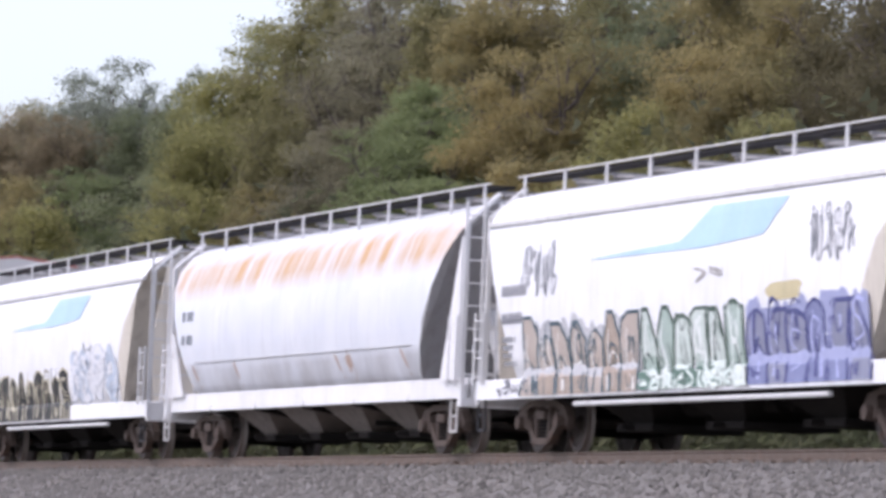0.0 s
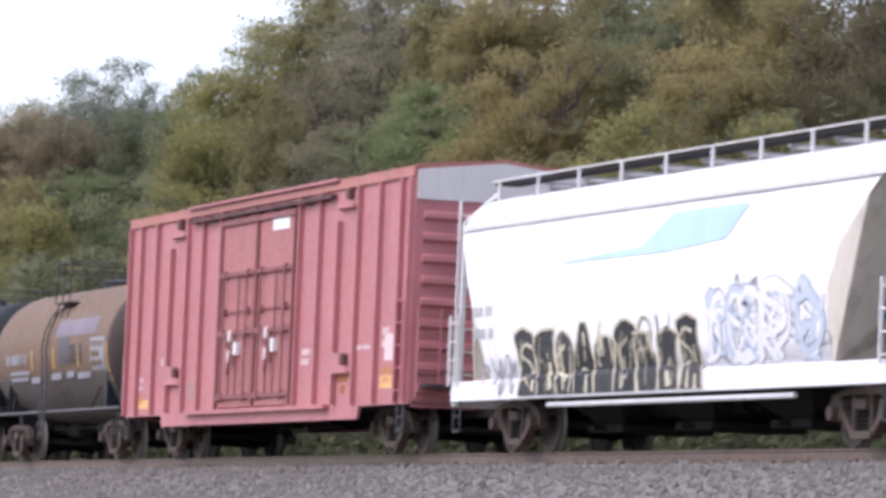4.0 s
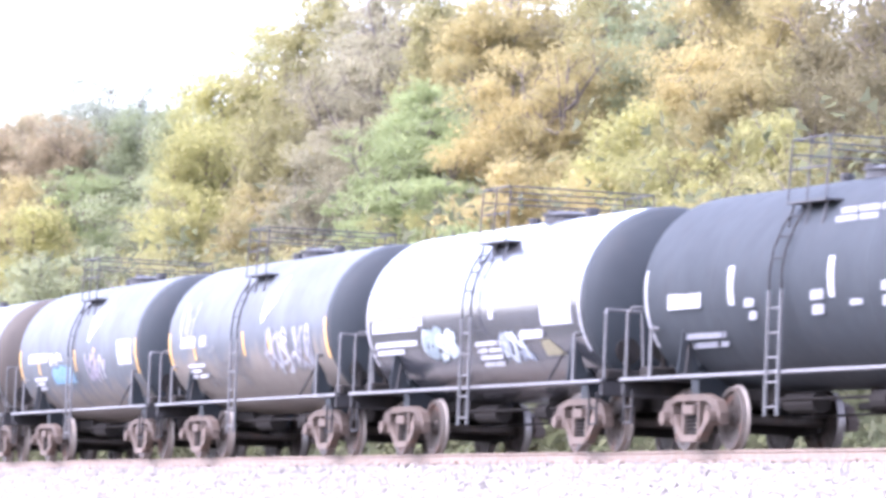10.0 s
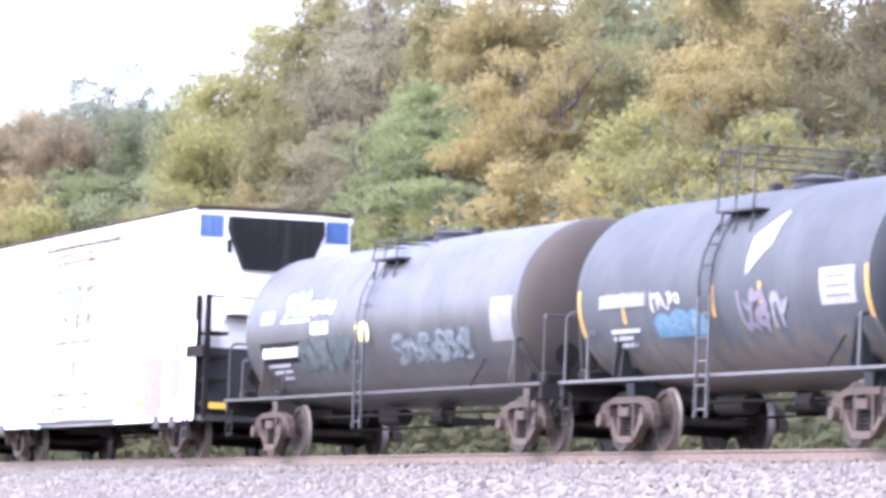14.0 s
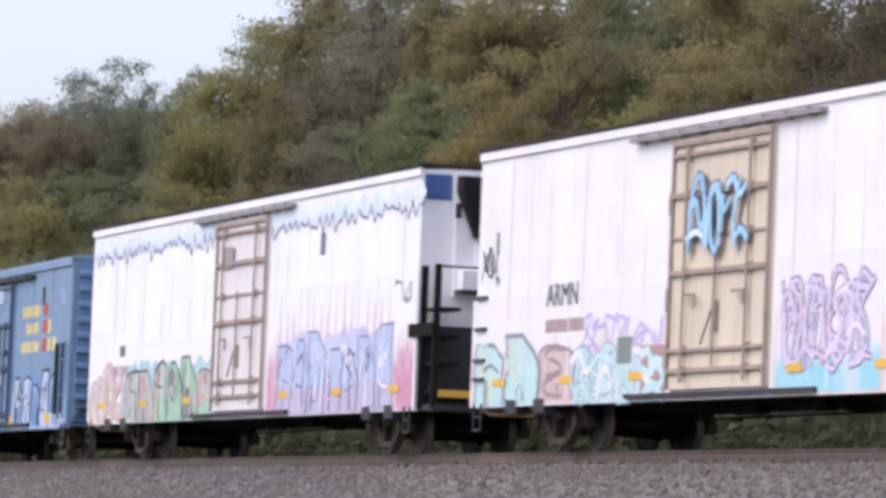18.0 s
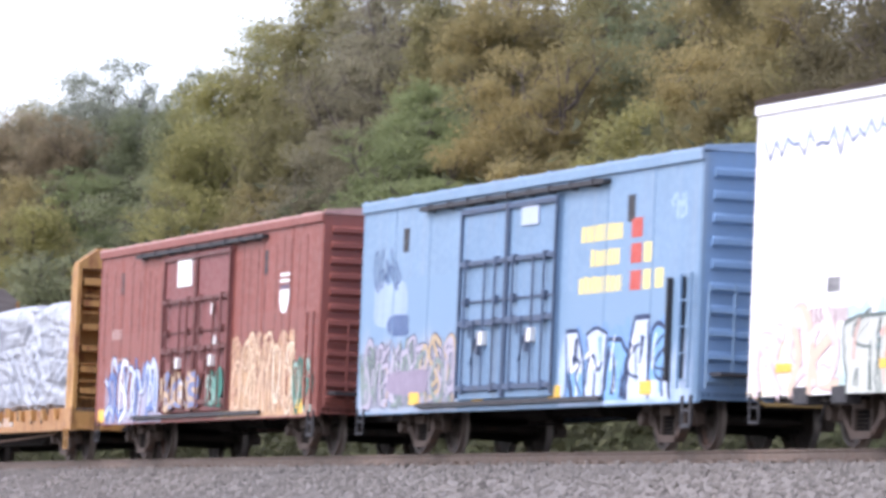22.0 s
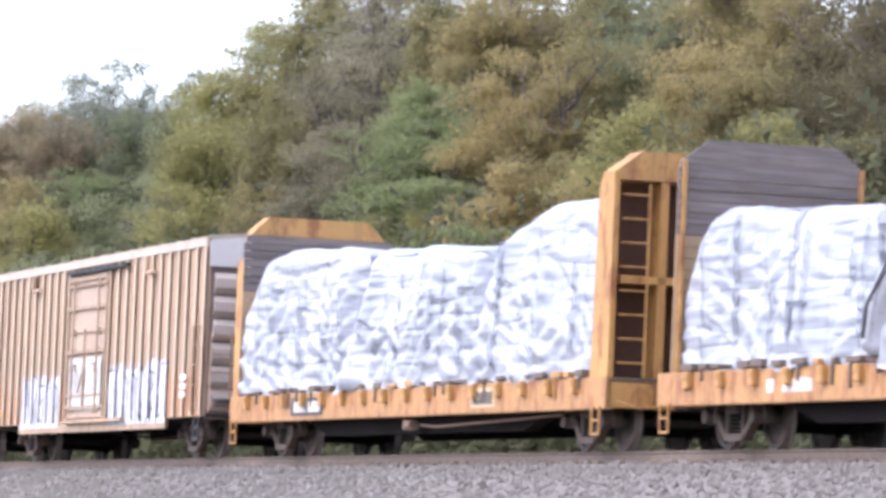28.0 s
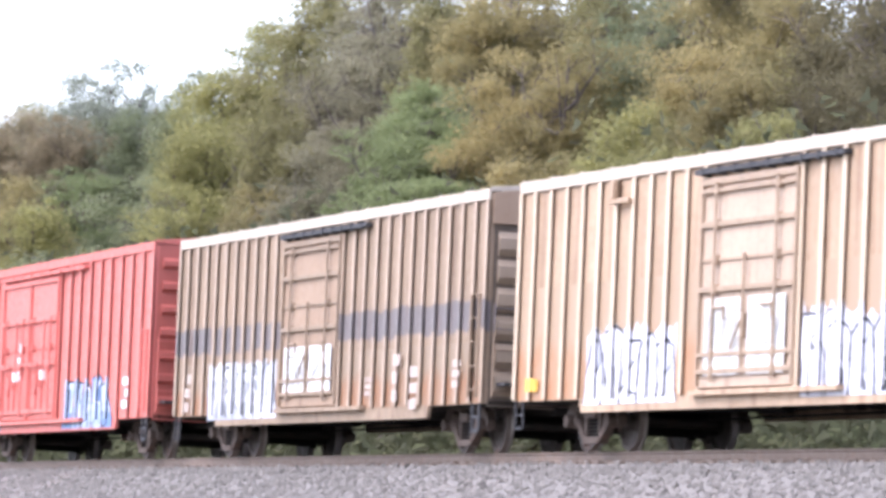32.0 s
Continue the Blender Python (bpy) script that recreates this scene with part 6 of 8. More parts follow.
    grey_end = paint("hopper_end_grey", (0.33, 0.32, 0.32), 0.6, (0.16, 0.13, 0.11), 0.4, 0.4)
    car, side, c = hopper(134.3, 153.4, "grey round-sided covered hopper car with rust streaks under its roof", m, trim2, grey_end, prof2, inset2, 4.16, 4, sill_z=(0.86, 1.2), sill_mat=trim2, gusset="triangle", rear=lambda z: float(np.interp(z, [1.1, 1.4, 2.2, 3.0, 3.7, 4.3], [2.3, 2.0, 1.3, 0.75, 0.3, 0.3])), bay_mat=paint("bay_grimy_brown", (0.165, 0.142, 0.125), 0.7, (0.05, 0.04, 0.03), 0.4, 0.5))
    for z in (2.55, 2.1):
        stencil(car, side, 135.9 - c, z, 0.8, 0.26, spray((0.30, 0.32, 0.34)), 1)
    for x in (-5.2, 0.0, 5.2):
        bm = NEW()
        pipe(bm, [(x, -side(z) - 0.0, z) for z in (1.2, 1.6, 2.1, 2.6, 3.1, 3.5)], 0.012, 4)
        part("body_seam", bm, m, car)
    slant = paint("rust_runs_faint", (0.42, 0.31, 0.25), 0.7)
    for k, x in enumerate((136.6, 139.6, 146.3, 147.0, 150.2)):
        bm = NEW()
        ribbon(bm, [(x - c + 0.35 * q, 1.72 - 0.42 * q) for q in (0.0, 0.5, 1.0)], 0.10 if k != 3 else 0.3, side, 0.006, 0, 0.3)
        part("rust_run", bm, slant, car)
    bm = NEW()
    box(bm, -7.0, 7.0, -side(1.78) - 0.02, -side(1.78) + 0.03, 1.77, 1.79)
    part("side_ledge", bm, paint("ledge_grime", (0.44, 0.43, 0.43), 0.6), car)


def swoosh(car, side, c, x0, x1, x2, z0, z1, mat):
    """A long thin foot that runs into a leaning block with a rounded lower corner."""
    h = z1 - z0

    def span(z):
        k = (z - z0) / h
        foot = x0 + (x1 - x0) * (k / 0.2) ** 1.3 if k < 0.2 else x1 + (x2 - x1) * 0.30 * ((k - 0.2) / 0.8) ** 0.8
        tail = x1 + (x2 - x1) * (0.76 * min(1.0, 0.35 + k * 4.0) + 0.24 * k)
        return foot - c, tail - c
    return shape_mark("painted_swoosh", car, side, span, z0, z1, mat, n=24)


def build_boxcars():
    SPRAY[0] = 2.1
    # long salmon-red double-door car
    red = paint("oxide_red", (0.43, 0.165, 0.17), 0.5, (0.25, 0.10, 0.09), 0.3, 0.3)
    paint_dark = paint("oxide_red_shadowed_iron", (0.12, 0.05, 0.05), 0.7)
    faint = paint("faded_stencil", (0.66, 0.52, 0.51), 0.6, (0.45, 0.25, 0.24), 0.4, 0.4)
    car, side, c = boxcar(93.1, 112.6, "salmon-red sixty-foot boxcar with ribbed sides and double plug doors", red, paint("oxide_red_roof", (0.42, 0.16, 0.13), 0.5), eave=4.72, sill=0.80, door=(100.46, 105.6), draw=(0.1, 0.9), posts=(93.2, 94.13, 95.4, 97.8, 98.97, 100.3, 105.75, 107.05, 109.45, 110.73, 111.97, 112.5),
                          # hardware is door red darkened, for the shade about its bars
                          ribs=1.35, door_mat=paint("door_red", (0.37, 0.135, 0.13), 0.55, (0.2, 0.1, 0.09), 0.5, 0.5), top_panel=M["silver"], drop=0.22, rail_mat=paint("door_track_dark_red", (0.10, 0.04, 0.04), 0.7), hw_mat=paint("door_red_hardware_shade", (0.225, 0.08, 0.078), 0.6), end_ribs=9, end_rib_h=0.09, name="boxcar", rib_kind="web", rib_depth=0.09)
    for x, z, w, h, m in ((94.0, 1.0, 0.6, 0.22, spray((0.72, 0.50, 0.30))), (94.0, 1.3, 0.6, 0.3, faint), (111.0, 1.15, 0.9, 0.32, spray((0.72, 0.50, 0.30))), (111.0, 1.75, 0.42, 0.4, faint),
                          (106.0, 1.55, 0.7, 0.35, faint), (95.8, 1.75, 0.3, 0.2, faint), (109.4, 1.75, 0.9, 0.12, faint), (108.4, 1.0, 0.6, 0.4, spray((0.6, 0.36, 0.16)))):
        stencil(car, side, x - c, z, w, h, m, 2 if h > 0.25 else 1)
    for x in (101.5, 104.03):
        for z in (2.1, 1.72):
            bm = NEW()
            box(bm, x - c - 0.1, x - c + 0.1, -1.68, -1.61, z, z + 0.22, 0.015)
            part("lock_box", bm, faint, car)
    bm = NEW()
    box(bm, 97.9 - c, 108.2 - c, -1.64, -1.53, 4.745, 4.80, 0.01)
    part("track_hood", bm, red, car)
    # posts broken by jacking brackets above and below
    for xa in (96.6, 108.25):
        for z_lo, z_hi in ((0.84, 1.4), (1.76, 4.06)):
            bm = NEW()
            box(bm, xa - c - 0.04, xa - c + 0.04, -side(0) - 0.1, -side(0), z_lo, z_hi, 0.006)
            part("short_post", bm, red, car)
        for z in (1.42, 4.30):
            bm = NEW()
            box(bm, xa - c - 0.04, xa - c + 1.0, -side(0) - 0.1, -side(0), z - 0.05, z, 0.008)
            part("bracket_ledge", bm, red, car)
            bm = NEW()
            box(bm, xa - c + 0.55, xa - c + 0.72, -side(0) - 0.12, -side(0), z + 0.1, z + 0.3, 0.02)
            part("jacking_bracket", bm, paint_dark, car)
    panel_mark("door_placard", car, lambda z: 1.585, 104.0 - c, 105.1 - c, 4.08, 4.38, M["mark_white"])
    panel_mark("data_plate", car, side, 98.0 - c, 98.75 - c, 1.05, 1.42, spray((0.62, 0.46, 0.44)))
    panel_mark("data_plate", car, side, 111.15 - c, 111.75 - c, 1.55, 2.0, faint)
    panel_mark("reflector", car, side, 110.95 - c, 111.85 - c, 1.08, 1.3, spray((0.86, 0.66, 0.42)))
    panel_mark("reflector", car, side, 94.2 - c, 95.0 - c, 0.95, 1.12, spray((0.86, 0.66, 0.42)))
    # powder-blue car
    blue = paint("powder_blue", (0.172, 0.277, 0.402), 0.45, (0.30, 0.34, 0.40), 0.3, 0.35)
    car, side, c = boxcar(-62.6, -46.3, "powder-blue boxcar with double plug doors and sprayed lettering", blue, paint("pale_blue_roof", (0.27, 0.39, 0.55), 0.5), eave=4.22, sill=0.74, door=(-57.0, -52.3), ribs=1.9, rib_kind="seam", chord_mat=blue, draw=(0.7, 0.8),
                          # hardware is door blue darkened to draw its shade lines
                          door_mat=paint("door_blue", (0.155, 0.256, 0.38), 0.5, (0.2, 0.2, 0.22), 0.35, 0.4), drop=0.1, hw_mat=paint("door_blue_hardware_shade", (0.06, 0.09, 0.15), 0.6), end_ribs=10, end_rib_h=0.085, end_mat=paint("end_blue", (0.16, 0.27, 0.43), 0.5, (0.2, 0.2, 0.2), 0.3, 0.3), notch=False)
    for z, x, w in ((3.07, -51.4, 1.85), (2.69, -50.95, 1.3), (2.29, -51.43, 1.88)):
        stencil(car, side, x - c, z, w, 0.36, spray((0.88, 0.80, 0.50)), 1, name="lettering_bar")
    for z in (3.07, 2.69, 2.29):
        panel_mark("red_mark", car, side, -49.2 - c, -48.75 - c, z + 0.04, z + 0.33, spray((0.70, 0.30, 0.26)))
    for x, z in ((-48.65, 2.69), (-48.65, 2.29), (-48.15, 2.29)):
        panel_mark("cream_mark", car, side, x - c, x - c + 0.34, z + 0.04, z + 0.33, spray((0.88, 0.80, 0.50)))
    graffiti(car, side, -51.9 - c, -47.4 - c, 0.72, 1.95, [(0.13, 0.19, 0.32), (0.72, 0.78, 0.86), (0.44, 0.62, 0.80), (0.88, 0.9, 0.92)], 5, 31, edge=0.065, back=(0.42, 0.56, 0.74), label="white and blue sprayed letters")
    mist(car, side, -62.5 - c, -57.1 - c, 0.66, 2.9, (0.60, 0.64, 0.70), (0.187, 0.298, 0.427), streak=4.0)
    mist(car, side, -52.2 - c, -46.5 - c, 0.66, 2.4, (0.66, 0.74, 0.84), (0.187, 0.298, 0.427), streak=4.0)
    graffiti(car, side, -62.3 - c, -57.2 - c, 0.75, 1.9, [(0.26, 0.28, 0.34), (0.62, 0.60, 0.66), (0.46, 0.52, 0.50), (0.66, 0.58, 0.46)], 7, 32, "curl", label="pale sprayed letters", back=(0.50, 0.51, 0.56), edge=0.035, width=0.13)
    tag_scribble(car, side, -61.9 - c, -60.4 - c, 2.75, 3.5, (0.26, 0.34, 0.48), 9, 5, 0.045)
    patch("cover_patch", car, side, -61.8 - c, -60.0 - c, 2.1, 2.9, spray((0.56, 0.64, 0.74)), 4)
    patch("cover_patch", car, side, -61.0 - c, -59.8 - c, 1.95, 2.3, spray((0.30, 0.38, 0.52)), 5, 0.009)
    patch("cover_patch", car, side, -60.9 - c, -58.6 - c, 0.95, 1.35, spray((0.52, 0.48, 0.55)), 6, 0.016)
    tag_scribble(car, side, -47.6 - c, -46.8 - c, 3.3, 3.7, (0.62, 0.72, 0.84), 33, 4, 0.05)
    for x in (-47.42, -46.9):
        bm = NEW()
        box(bm, x - c, x - c + 0.05, -1.62, -1.53, 0.95, 2.45, 0.008)
        part("corner_stile", bm, M["black"], car)
    for x in (-60.3, -49.4):
        panel_mark("data_plate", car, side, x - c, x - c + 0.3, 3.35, 3.75, M["black"])
    panel_mark("data_plate", car, side, -54.0 - c, -53.2 - c, 3.5, 3.8, spray((0.66, 0.71, 0.78)), lift=0.09)
    for x in (-59.6, -56.3, -52.6, -48.6):
        panel_mark("reflector", car, side, x - c, x - c + 0.5, 0.78, 0.98, M["mark_yellow"], lift=0.02)
    # oxide-brown car
    brown = paint("brick_red", (0.238, 0.075, 0.057), 0.55, (0.16, 0.08, 0.07), 0.35, 0.35)
    # hardware is door brick darkened, its shade put into the paint
    car, side, c = boxcar(-81.8, -65.0, "brick-red boxcar with double plug doors and sprayed lettering", brown, paint("pinkish_roof", (0.52, 0.30, 0.27), 0.5), eave=4.22, sill=0.76, door=(-76.1, -71.0), chord_mat=brown, draw=(0.9, 0.7), ribs=1.8, rib_kind="seam", drop=0.1, notch=False, end_ribs=12, end_rib_h=0.075, hw_mat=paint("door_brick_hardware_shade", (0.125, 0.045, 0.04), 0.6),
                          door_mat=paint("door_brick", (0.20, 0.065, 0.06), 0.55, (0.12, 0.07, 0.06), 0.4, 0.4))
    mist(car, side, -81.0 - c, -76.2 - c, 0.68, 2.5, (0.62, 0.62, 0.70), (0.238, 0.075, 0.057), streak=4.0)
    mist(car, side, -72.0 - c, -65.4 - c, 0.68, 2.6, (0.64, 0.50, 0.42), (0.238, 0.075, 0.057), streak=4.0)
    graffiti(car, side, -80.9 - c, -76.4 - c, 0.7, 2.0, [(0.12, 0.16, 0.30), (0.70, 0.74, 0.82), (0.36, 0.45, 0.66), (0.85, 0.85, 0.85)], 5, 41, label="white and blue sprayed letters", style="curl", edge=0.05, width=0.17)
    graffiti(car, lambda z: 1.63, -75.9 - c, -73.0 - c, 0.9, 1.6, [(0.45, 0.32, 0.22), (0.72, 0.62, 0.5), (0.4, 0.45, 0.6), (0.8, 0.8, 0.8)], 3, 43, "curl", width=0.12)
    graffiti(car, side, -71.6 - c, -66.6 - c, 0.7, 2.25, [(0.40, 0.27, 0.21), (0.79, 0.68, 0.56), (0.70, 0.55, 0.45), (0.86, 0.80, 0.70)], 7, 42, "curl", back=(0.72, 0.58, 0.44), edge=0.035, width=0.11, label="cream and orange sprayed letters")
    graffiti(car, lambda z: 1.63, -72.3 - c, -71.2 - c, 0.9, 1.6, [(0.08, 0.25, 0.22), (0.2, 0.42, 0.36), (0.25, 0.5, 0.45), (0.6, 0.7, 0.65)], 2, 44, "curl", edge=0.02, width=0.13)
    graffiti(car, side, -66.6 - c, -65.3 - c, 0.7, 1.8, [(0.08, 0.25, 0.22), (0.2, 0.42, 0.36), (0.25, 0.5, 0.45), (0.6, 0.7, 0.65)], 2, 45, "curl", edge=0.02, width=0.15)
    panel_mark("data_plate", car, side, -75.04 - c, -73.95 - c, 3.28, 3.8, M["mark_white"], lift=0.09)
    worn_white = paint("brick_faded_white", (0.42, 0.30, 0.27), 0.65, (0.24, 0.09, 0.07), 0.5, 0.5)
    stencil(car, side, -80.6 - c, 2.36, 0.85, 0.3, worn_white, 1, name="lettering_bar")
    stencil(car, side, -80.6 - c, 1.78, 1.4, 0.28, worn_white, 1, name="lettering_bar")
    for x, z in ((-72.2, 2.68), (-71.95, 2.06)):
        panel_mark("door_mark", car, lambda z: 1.62, x - 0.1 - c, x + 0.12 - c, z, z + 0.2, M["mark_white"])
    seam_m = paint("brick_seam_dark", (0.10, 0.034, 0.03), 0.7)
    runs = random.Random(46)
    x = -81.3
    while x < -65.5:
        if not -76.4 < x < -70.7:
            panel_mark("rain_streak", car, side, x - c, x - c + runs.uniform(0.025, 0.06), runs.uniform(1.6, 2.4), runs.uniform(3.5, 4.0), seam_m, lift=0.0045)
        x += runs.uniform(0.45, 0.8)
    shield = lambda z: (-67.55 - c - 0.22 * min(1.0, max(0.15, (z - 2.5) / 0.25)), -67.35 - c + 0.22 * min(1.0, max(0.15, (z - 2.5) / 0.25)))
    shape_mark("shield_mark", car, side, shield, 2.56, 2.98, M["mark_white"], 0.008, 10)
    for z in (3.0, 3.11, 3.22):
        shape_mark("shield_bar", car, side, shield, z, z + 0.06, M["mark_white"] if z > 3.1 else spray((0.35, 0.33, 0.42)), 0.008, 2)
    for x in (-80.0, -68.9):
        panel_mark("data_plate", car, side, x - c, x - c + 0.22, 3.3, 3.75, M["black"])
    panel_mark("reflector", car, side, -81.5 - c, -81.0 - c, 0.72, 0.98, M["mark_yellow"])
    panel_mark("reflector", car, side, -66.5 - c, -65.9 - c, 0.72, 0.98, M["mark_yellow"])
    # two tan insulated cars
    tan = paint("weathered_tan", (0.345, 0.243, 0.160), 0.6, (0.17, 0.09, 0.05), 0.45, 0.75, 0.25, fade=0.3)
    # ribs paler than the wall: the highlight along each is put into its colour
    lit_rib = paint("tan_rib_lit", (0.51, 0.405, 0.292), 0.55, (0.26, 0.16, 0.10), 0.3, 0.4)
    orange_rib = paint("orange_rib", (0.56, 0.18, 0.15), 0.5, (0.3, 0.1, 0.08), 0.3, 0.3)
    cream = paint("cream_roof_edge", (0.46, 0.395, 0.32), 0.6, (0.25, 0.19, 0.15), 0.5, 0.5)
    over = lambda nm, base, grime_, z_hi, tint: paint(nm, base, 0.6, grime_, 0.3, 0.25, band=(0.3, z_hi, 0.05, tint, 0.95))
    pr_a = over("tan_rib_sprayed_low", (0.56, 0.452, 0.33), (0.26, 0.16, 0.10), 1.78, (0.60, 0.60, 0.63))
    pr_b = over("tan_rib_sprayed_high", (0.56, 0.452, 0.33), (0.26, 0.16, 0.10), 1.86, (0.56, 0.565, 0.61))
    br_a = over("brown_rib_sprayed", (0.38, 0.29, 0.215), (0.16, 0.10, 0.07), 1.68, (0.55, 0.56, 0.60))
    or_a = over("orange_rib_sprayed", (0.56, 0.18, 0.15), (0.3, 0.1, 0.08), 1.65, (0.34, 0.44, 0.58))
    car, side, c = boxcar(-149.5, -130.0, "tan ribbed boxcar with one plug door and white sprayed lettering", tan, cream, eave=4.12, sill=0.75, door=(-141.6, -138.0), leaves=1, ribs=0.70, door_mat=paint("door_tan", (0.40, 0.30, 0.22), 0.6, (0.2, 0.12, 0.08), 0.4, 0.5), hw_mat=paint("door_tan_hardware", (0.31, 0.225, 0.155), 0.6), top_panel=M["silver"], end_ribs=6, drop=0.2, rib_depth=0.06, track_over=0.06, rib_mat=lit_rib, rib_zones=((-146.3, -142.6, pr_a), (-137.85, -132.9, pr_b)),
                          # end wall darkened and ribs lightened: shade between the ribs put into colour
                          end_rib_h=0.2, end_rib_mat=paint("end_rib_lit_tan", (0.42, 0.36, 0.32), 0.6, (0.2, 0.16, 0.13), 0.4, 0.3), end_mat=paint("end_gap_shade_tan", (0.13, 0.10, 0.085), 0.7, (0.08, 0.06, 0.05), 0.4, 0.3), name="insulated_boxcar")
    rib = lambda z: 1.582
    for x0, x1 in ((-149.4, -141.7), (-137.9, -130.1)):
        mist(car, side, x0 - c, x1 - c, 0.76, 2.5, (0.62, 0.45, 0.33), (0.345, 0.243, 0.160), streak=5.0)
    for x0, x1, z1, n, sd in ((-146.3, -142.6, 1.85, 4, 51), (-137.9, -132.9, 1.95, 5, 52)):
        graffiti(car, side, x0 - c, x1 - c, 0.66, z1, [(0.24, 0.24, 0.27), (0.80, 0.80, 0.82), (0.74, 0.75, 0.79), (0.86, 0.86, 0.88)], n + 1, sd, edge=0.05, back=(0.78, 0.78, 0.81), label="white sprayed letters edged in black")
    dside = lambda z: 1.62
    for x0, x1 in ((-141.25, -139.95), (-139.65, -138.3)):
        panel_mark("white_panel", car, dside, x0 - c, x1 - c, 1.0, 2.08, spray((0.76, 0.75, 0.73)), lift=0.008)
        tag_scribble(car, lambda z: 1.629, x0 + 0.1 - c, x1 - 0.1 - c, 1.1, 2.0, (0.5, 0.5, 0.5), 53 + int(x1), 5, 0.022)
    for x in (-134.6, -145.2):
        bm = NEW()
        box(bm, x - c, x - c + 0.75, -1.66, -1.60, 3.62, 3.70, 0.01)
        box(bm, x - c, x - c + 0.14, -1.68, -1.60, 3.70, 3.98, 0.01)
        part("hanger_bracket", bm, tan, car)
    stencil(car, rib, -131.6 - c, 1.1, 0.5, 0.5, M["mark_white"], 3)
    stencil(car, rib, -149.0 - c, 0.85, 0.7, 0.3, M["mark_yellow"], 1)
    stripe = (1.92, 2.42, 0.06, (0.125, 0.118, 0.128), 0.85)
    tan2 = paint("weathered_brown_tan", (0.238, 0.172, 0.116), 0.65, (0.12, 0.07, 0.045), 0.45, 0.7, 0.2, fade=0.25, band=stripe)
    # rib highlight painted again as a lighter brown, under the same stripe
    brown_rib_lit = paint("brown_rib_lit", (0.38, 0.29, 0.215), 0.6, (0.16, 0.10, 0.07), 0.3, 0.4, band=stripe)
    door_brown = paint("door_brown_tan", (0.28, 0.195, 0.132), 0.65, (0.12, 0.07, 0.045), 0.45, 0.6, 0.2)
    car, side, c = boxcar(-170.3, -151.0, "brown-tan ribbed boxcar with a faded grey stripe and white sprayed lettering", tan2, cream, eave=4.12, sill=0.75, door=(-162.7, -159.1), leaves=1, ribs=0.68, door_mat=door_brown, hw_mat=paint("door_brown_hardware", (0.235, 0.17, 0.115), 0.6), top_panel=door_brown, end_ribs=6, drop=0.2, rib_depth=0.06, track_over=0.06, rib_mat=brown_rib_lit, rib_zones=((-167.9, -163.2, br_a),),
                          # same here: dark wall colour carries the shade in the gaps, ribs read lit
                          end_rib_h=0.2, end_rib_mat=paint("end_rib_lit_brown", (0.27, 0.21, 0.155), 0.65, (0.14, 0.10, 0.07), 0.4, 0.3), end_mat=paint("end_gap_shade_brown", (0.09, 0.068, 0.05), 0.7, (0.06, 0.045, 0.035), 0.4, 0.3), name="insulated_boxcar")
    for x0, x1 in ((-170.2, -162.8), (-159.0, -151.1)):
        mist(car, side, x0 - c, x1 - c, 0.76, 1.75, (0.52, 0.38, 0.28), (0.238, 0.172, 0.116), streak=5.0)
    graffiti(car, side, -167.9 - c, -163.2 - c, 0.66, 1.75, [(0.34, 0.34, 0.34), (0.74, 0.75, 0.78), (0.62, 0.63, 0.67), (0.84, 0.84, 0.85)], 5, 54, edge=0.03, back=(0.74, 0.75, 0.77), label="white sprayed letters")
    for x0, x1 in ((-162.35, -161.05), (-160.75, -159.4)):
        panel_mark("white_panel", car, dside, x0 - c, x1 - c, 1.05, 1.9, spray((0.80, 0.80, 0.80)), lift=0.008)
        tag_scribble(car, lambda z: 1.629, x0 + 0.1 - c, x1 - 0.1 - c, 1.1, 1.8, (0.5, 0.5, 0.5), 55 + int(x1), 2, 0.04)
    for x, z, h in ((-157.4, 0.95, 0.35), (-155.8, 0.8, 0.9), (-154.8, 0.66, 0.8), (-152.5, 1.0, 0.5), (-169.4, 0.8, 0.8)):
        stencil(car, rib, x - c, z, 0.42, h, spray((0.72, 0.66, 0.62)), 3)
    # orange-red ribbed car at the end
    orange = paint("orange_red", (0.50, 0.13, 0.105), 0.5, (0.3, 0.1, 0.08), 0.3, 0.3)
    car, side, c = boxcar(-190.6, -172.4, "orange-red ribbed boxcar with sprayed lettering", orange, orange, eave=4.22, sill=0.78, draw=(0.1, 0.9), door=(-186.6, -180.9), leaves=2, ribs=0.95, end_ribs=7, drop=0.2, rib_depth=0.06, track_over=0.06, rib_mat=orange_rib, rib_zones=((-180.3, -175.8, or_a),), rail_mat=orange,
                          # ends in the side's orange darkened: their shade is in the colour
                          end_mat=paint("end_orange_shade", (0.36, 0.09, 0.07), 0.55, (0.16, 0.07, 0.06), 0.4, 0.3))
    graffiti(car, side, -180.3 - c, -175.8 - c, 0.62, 1.75, [(0.08, 0.12, 0.2), (0.62, 0.68, 0.78), (0.4, 0.5, 0.66), (0.85, 0.85, 0.88)], 5, 56, label="white and blue sprayed letters")
    graffiti(car, side, -190.2 - c, -186.7 - c, 0.62, 1.4, [(0.2, 0.2, 0.25), (0.7, 0.6, 0.62), (0.6, 0.5, 0.55), (0.85, 0.85, 0.88)], 4, 57)
    stencil(car, rib, -174.6 - c, 0.95, 0.5, 0.7, M["mark_white"], 3)
    stencil(car, dside, -184.8 - c, 1.7, 0.5, 0.9, M["mark_white"], 3)


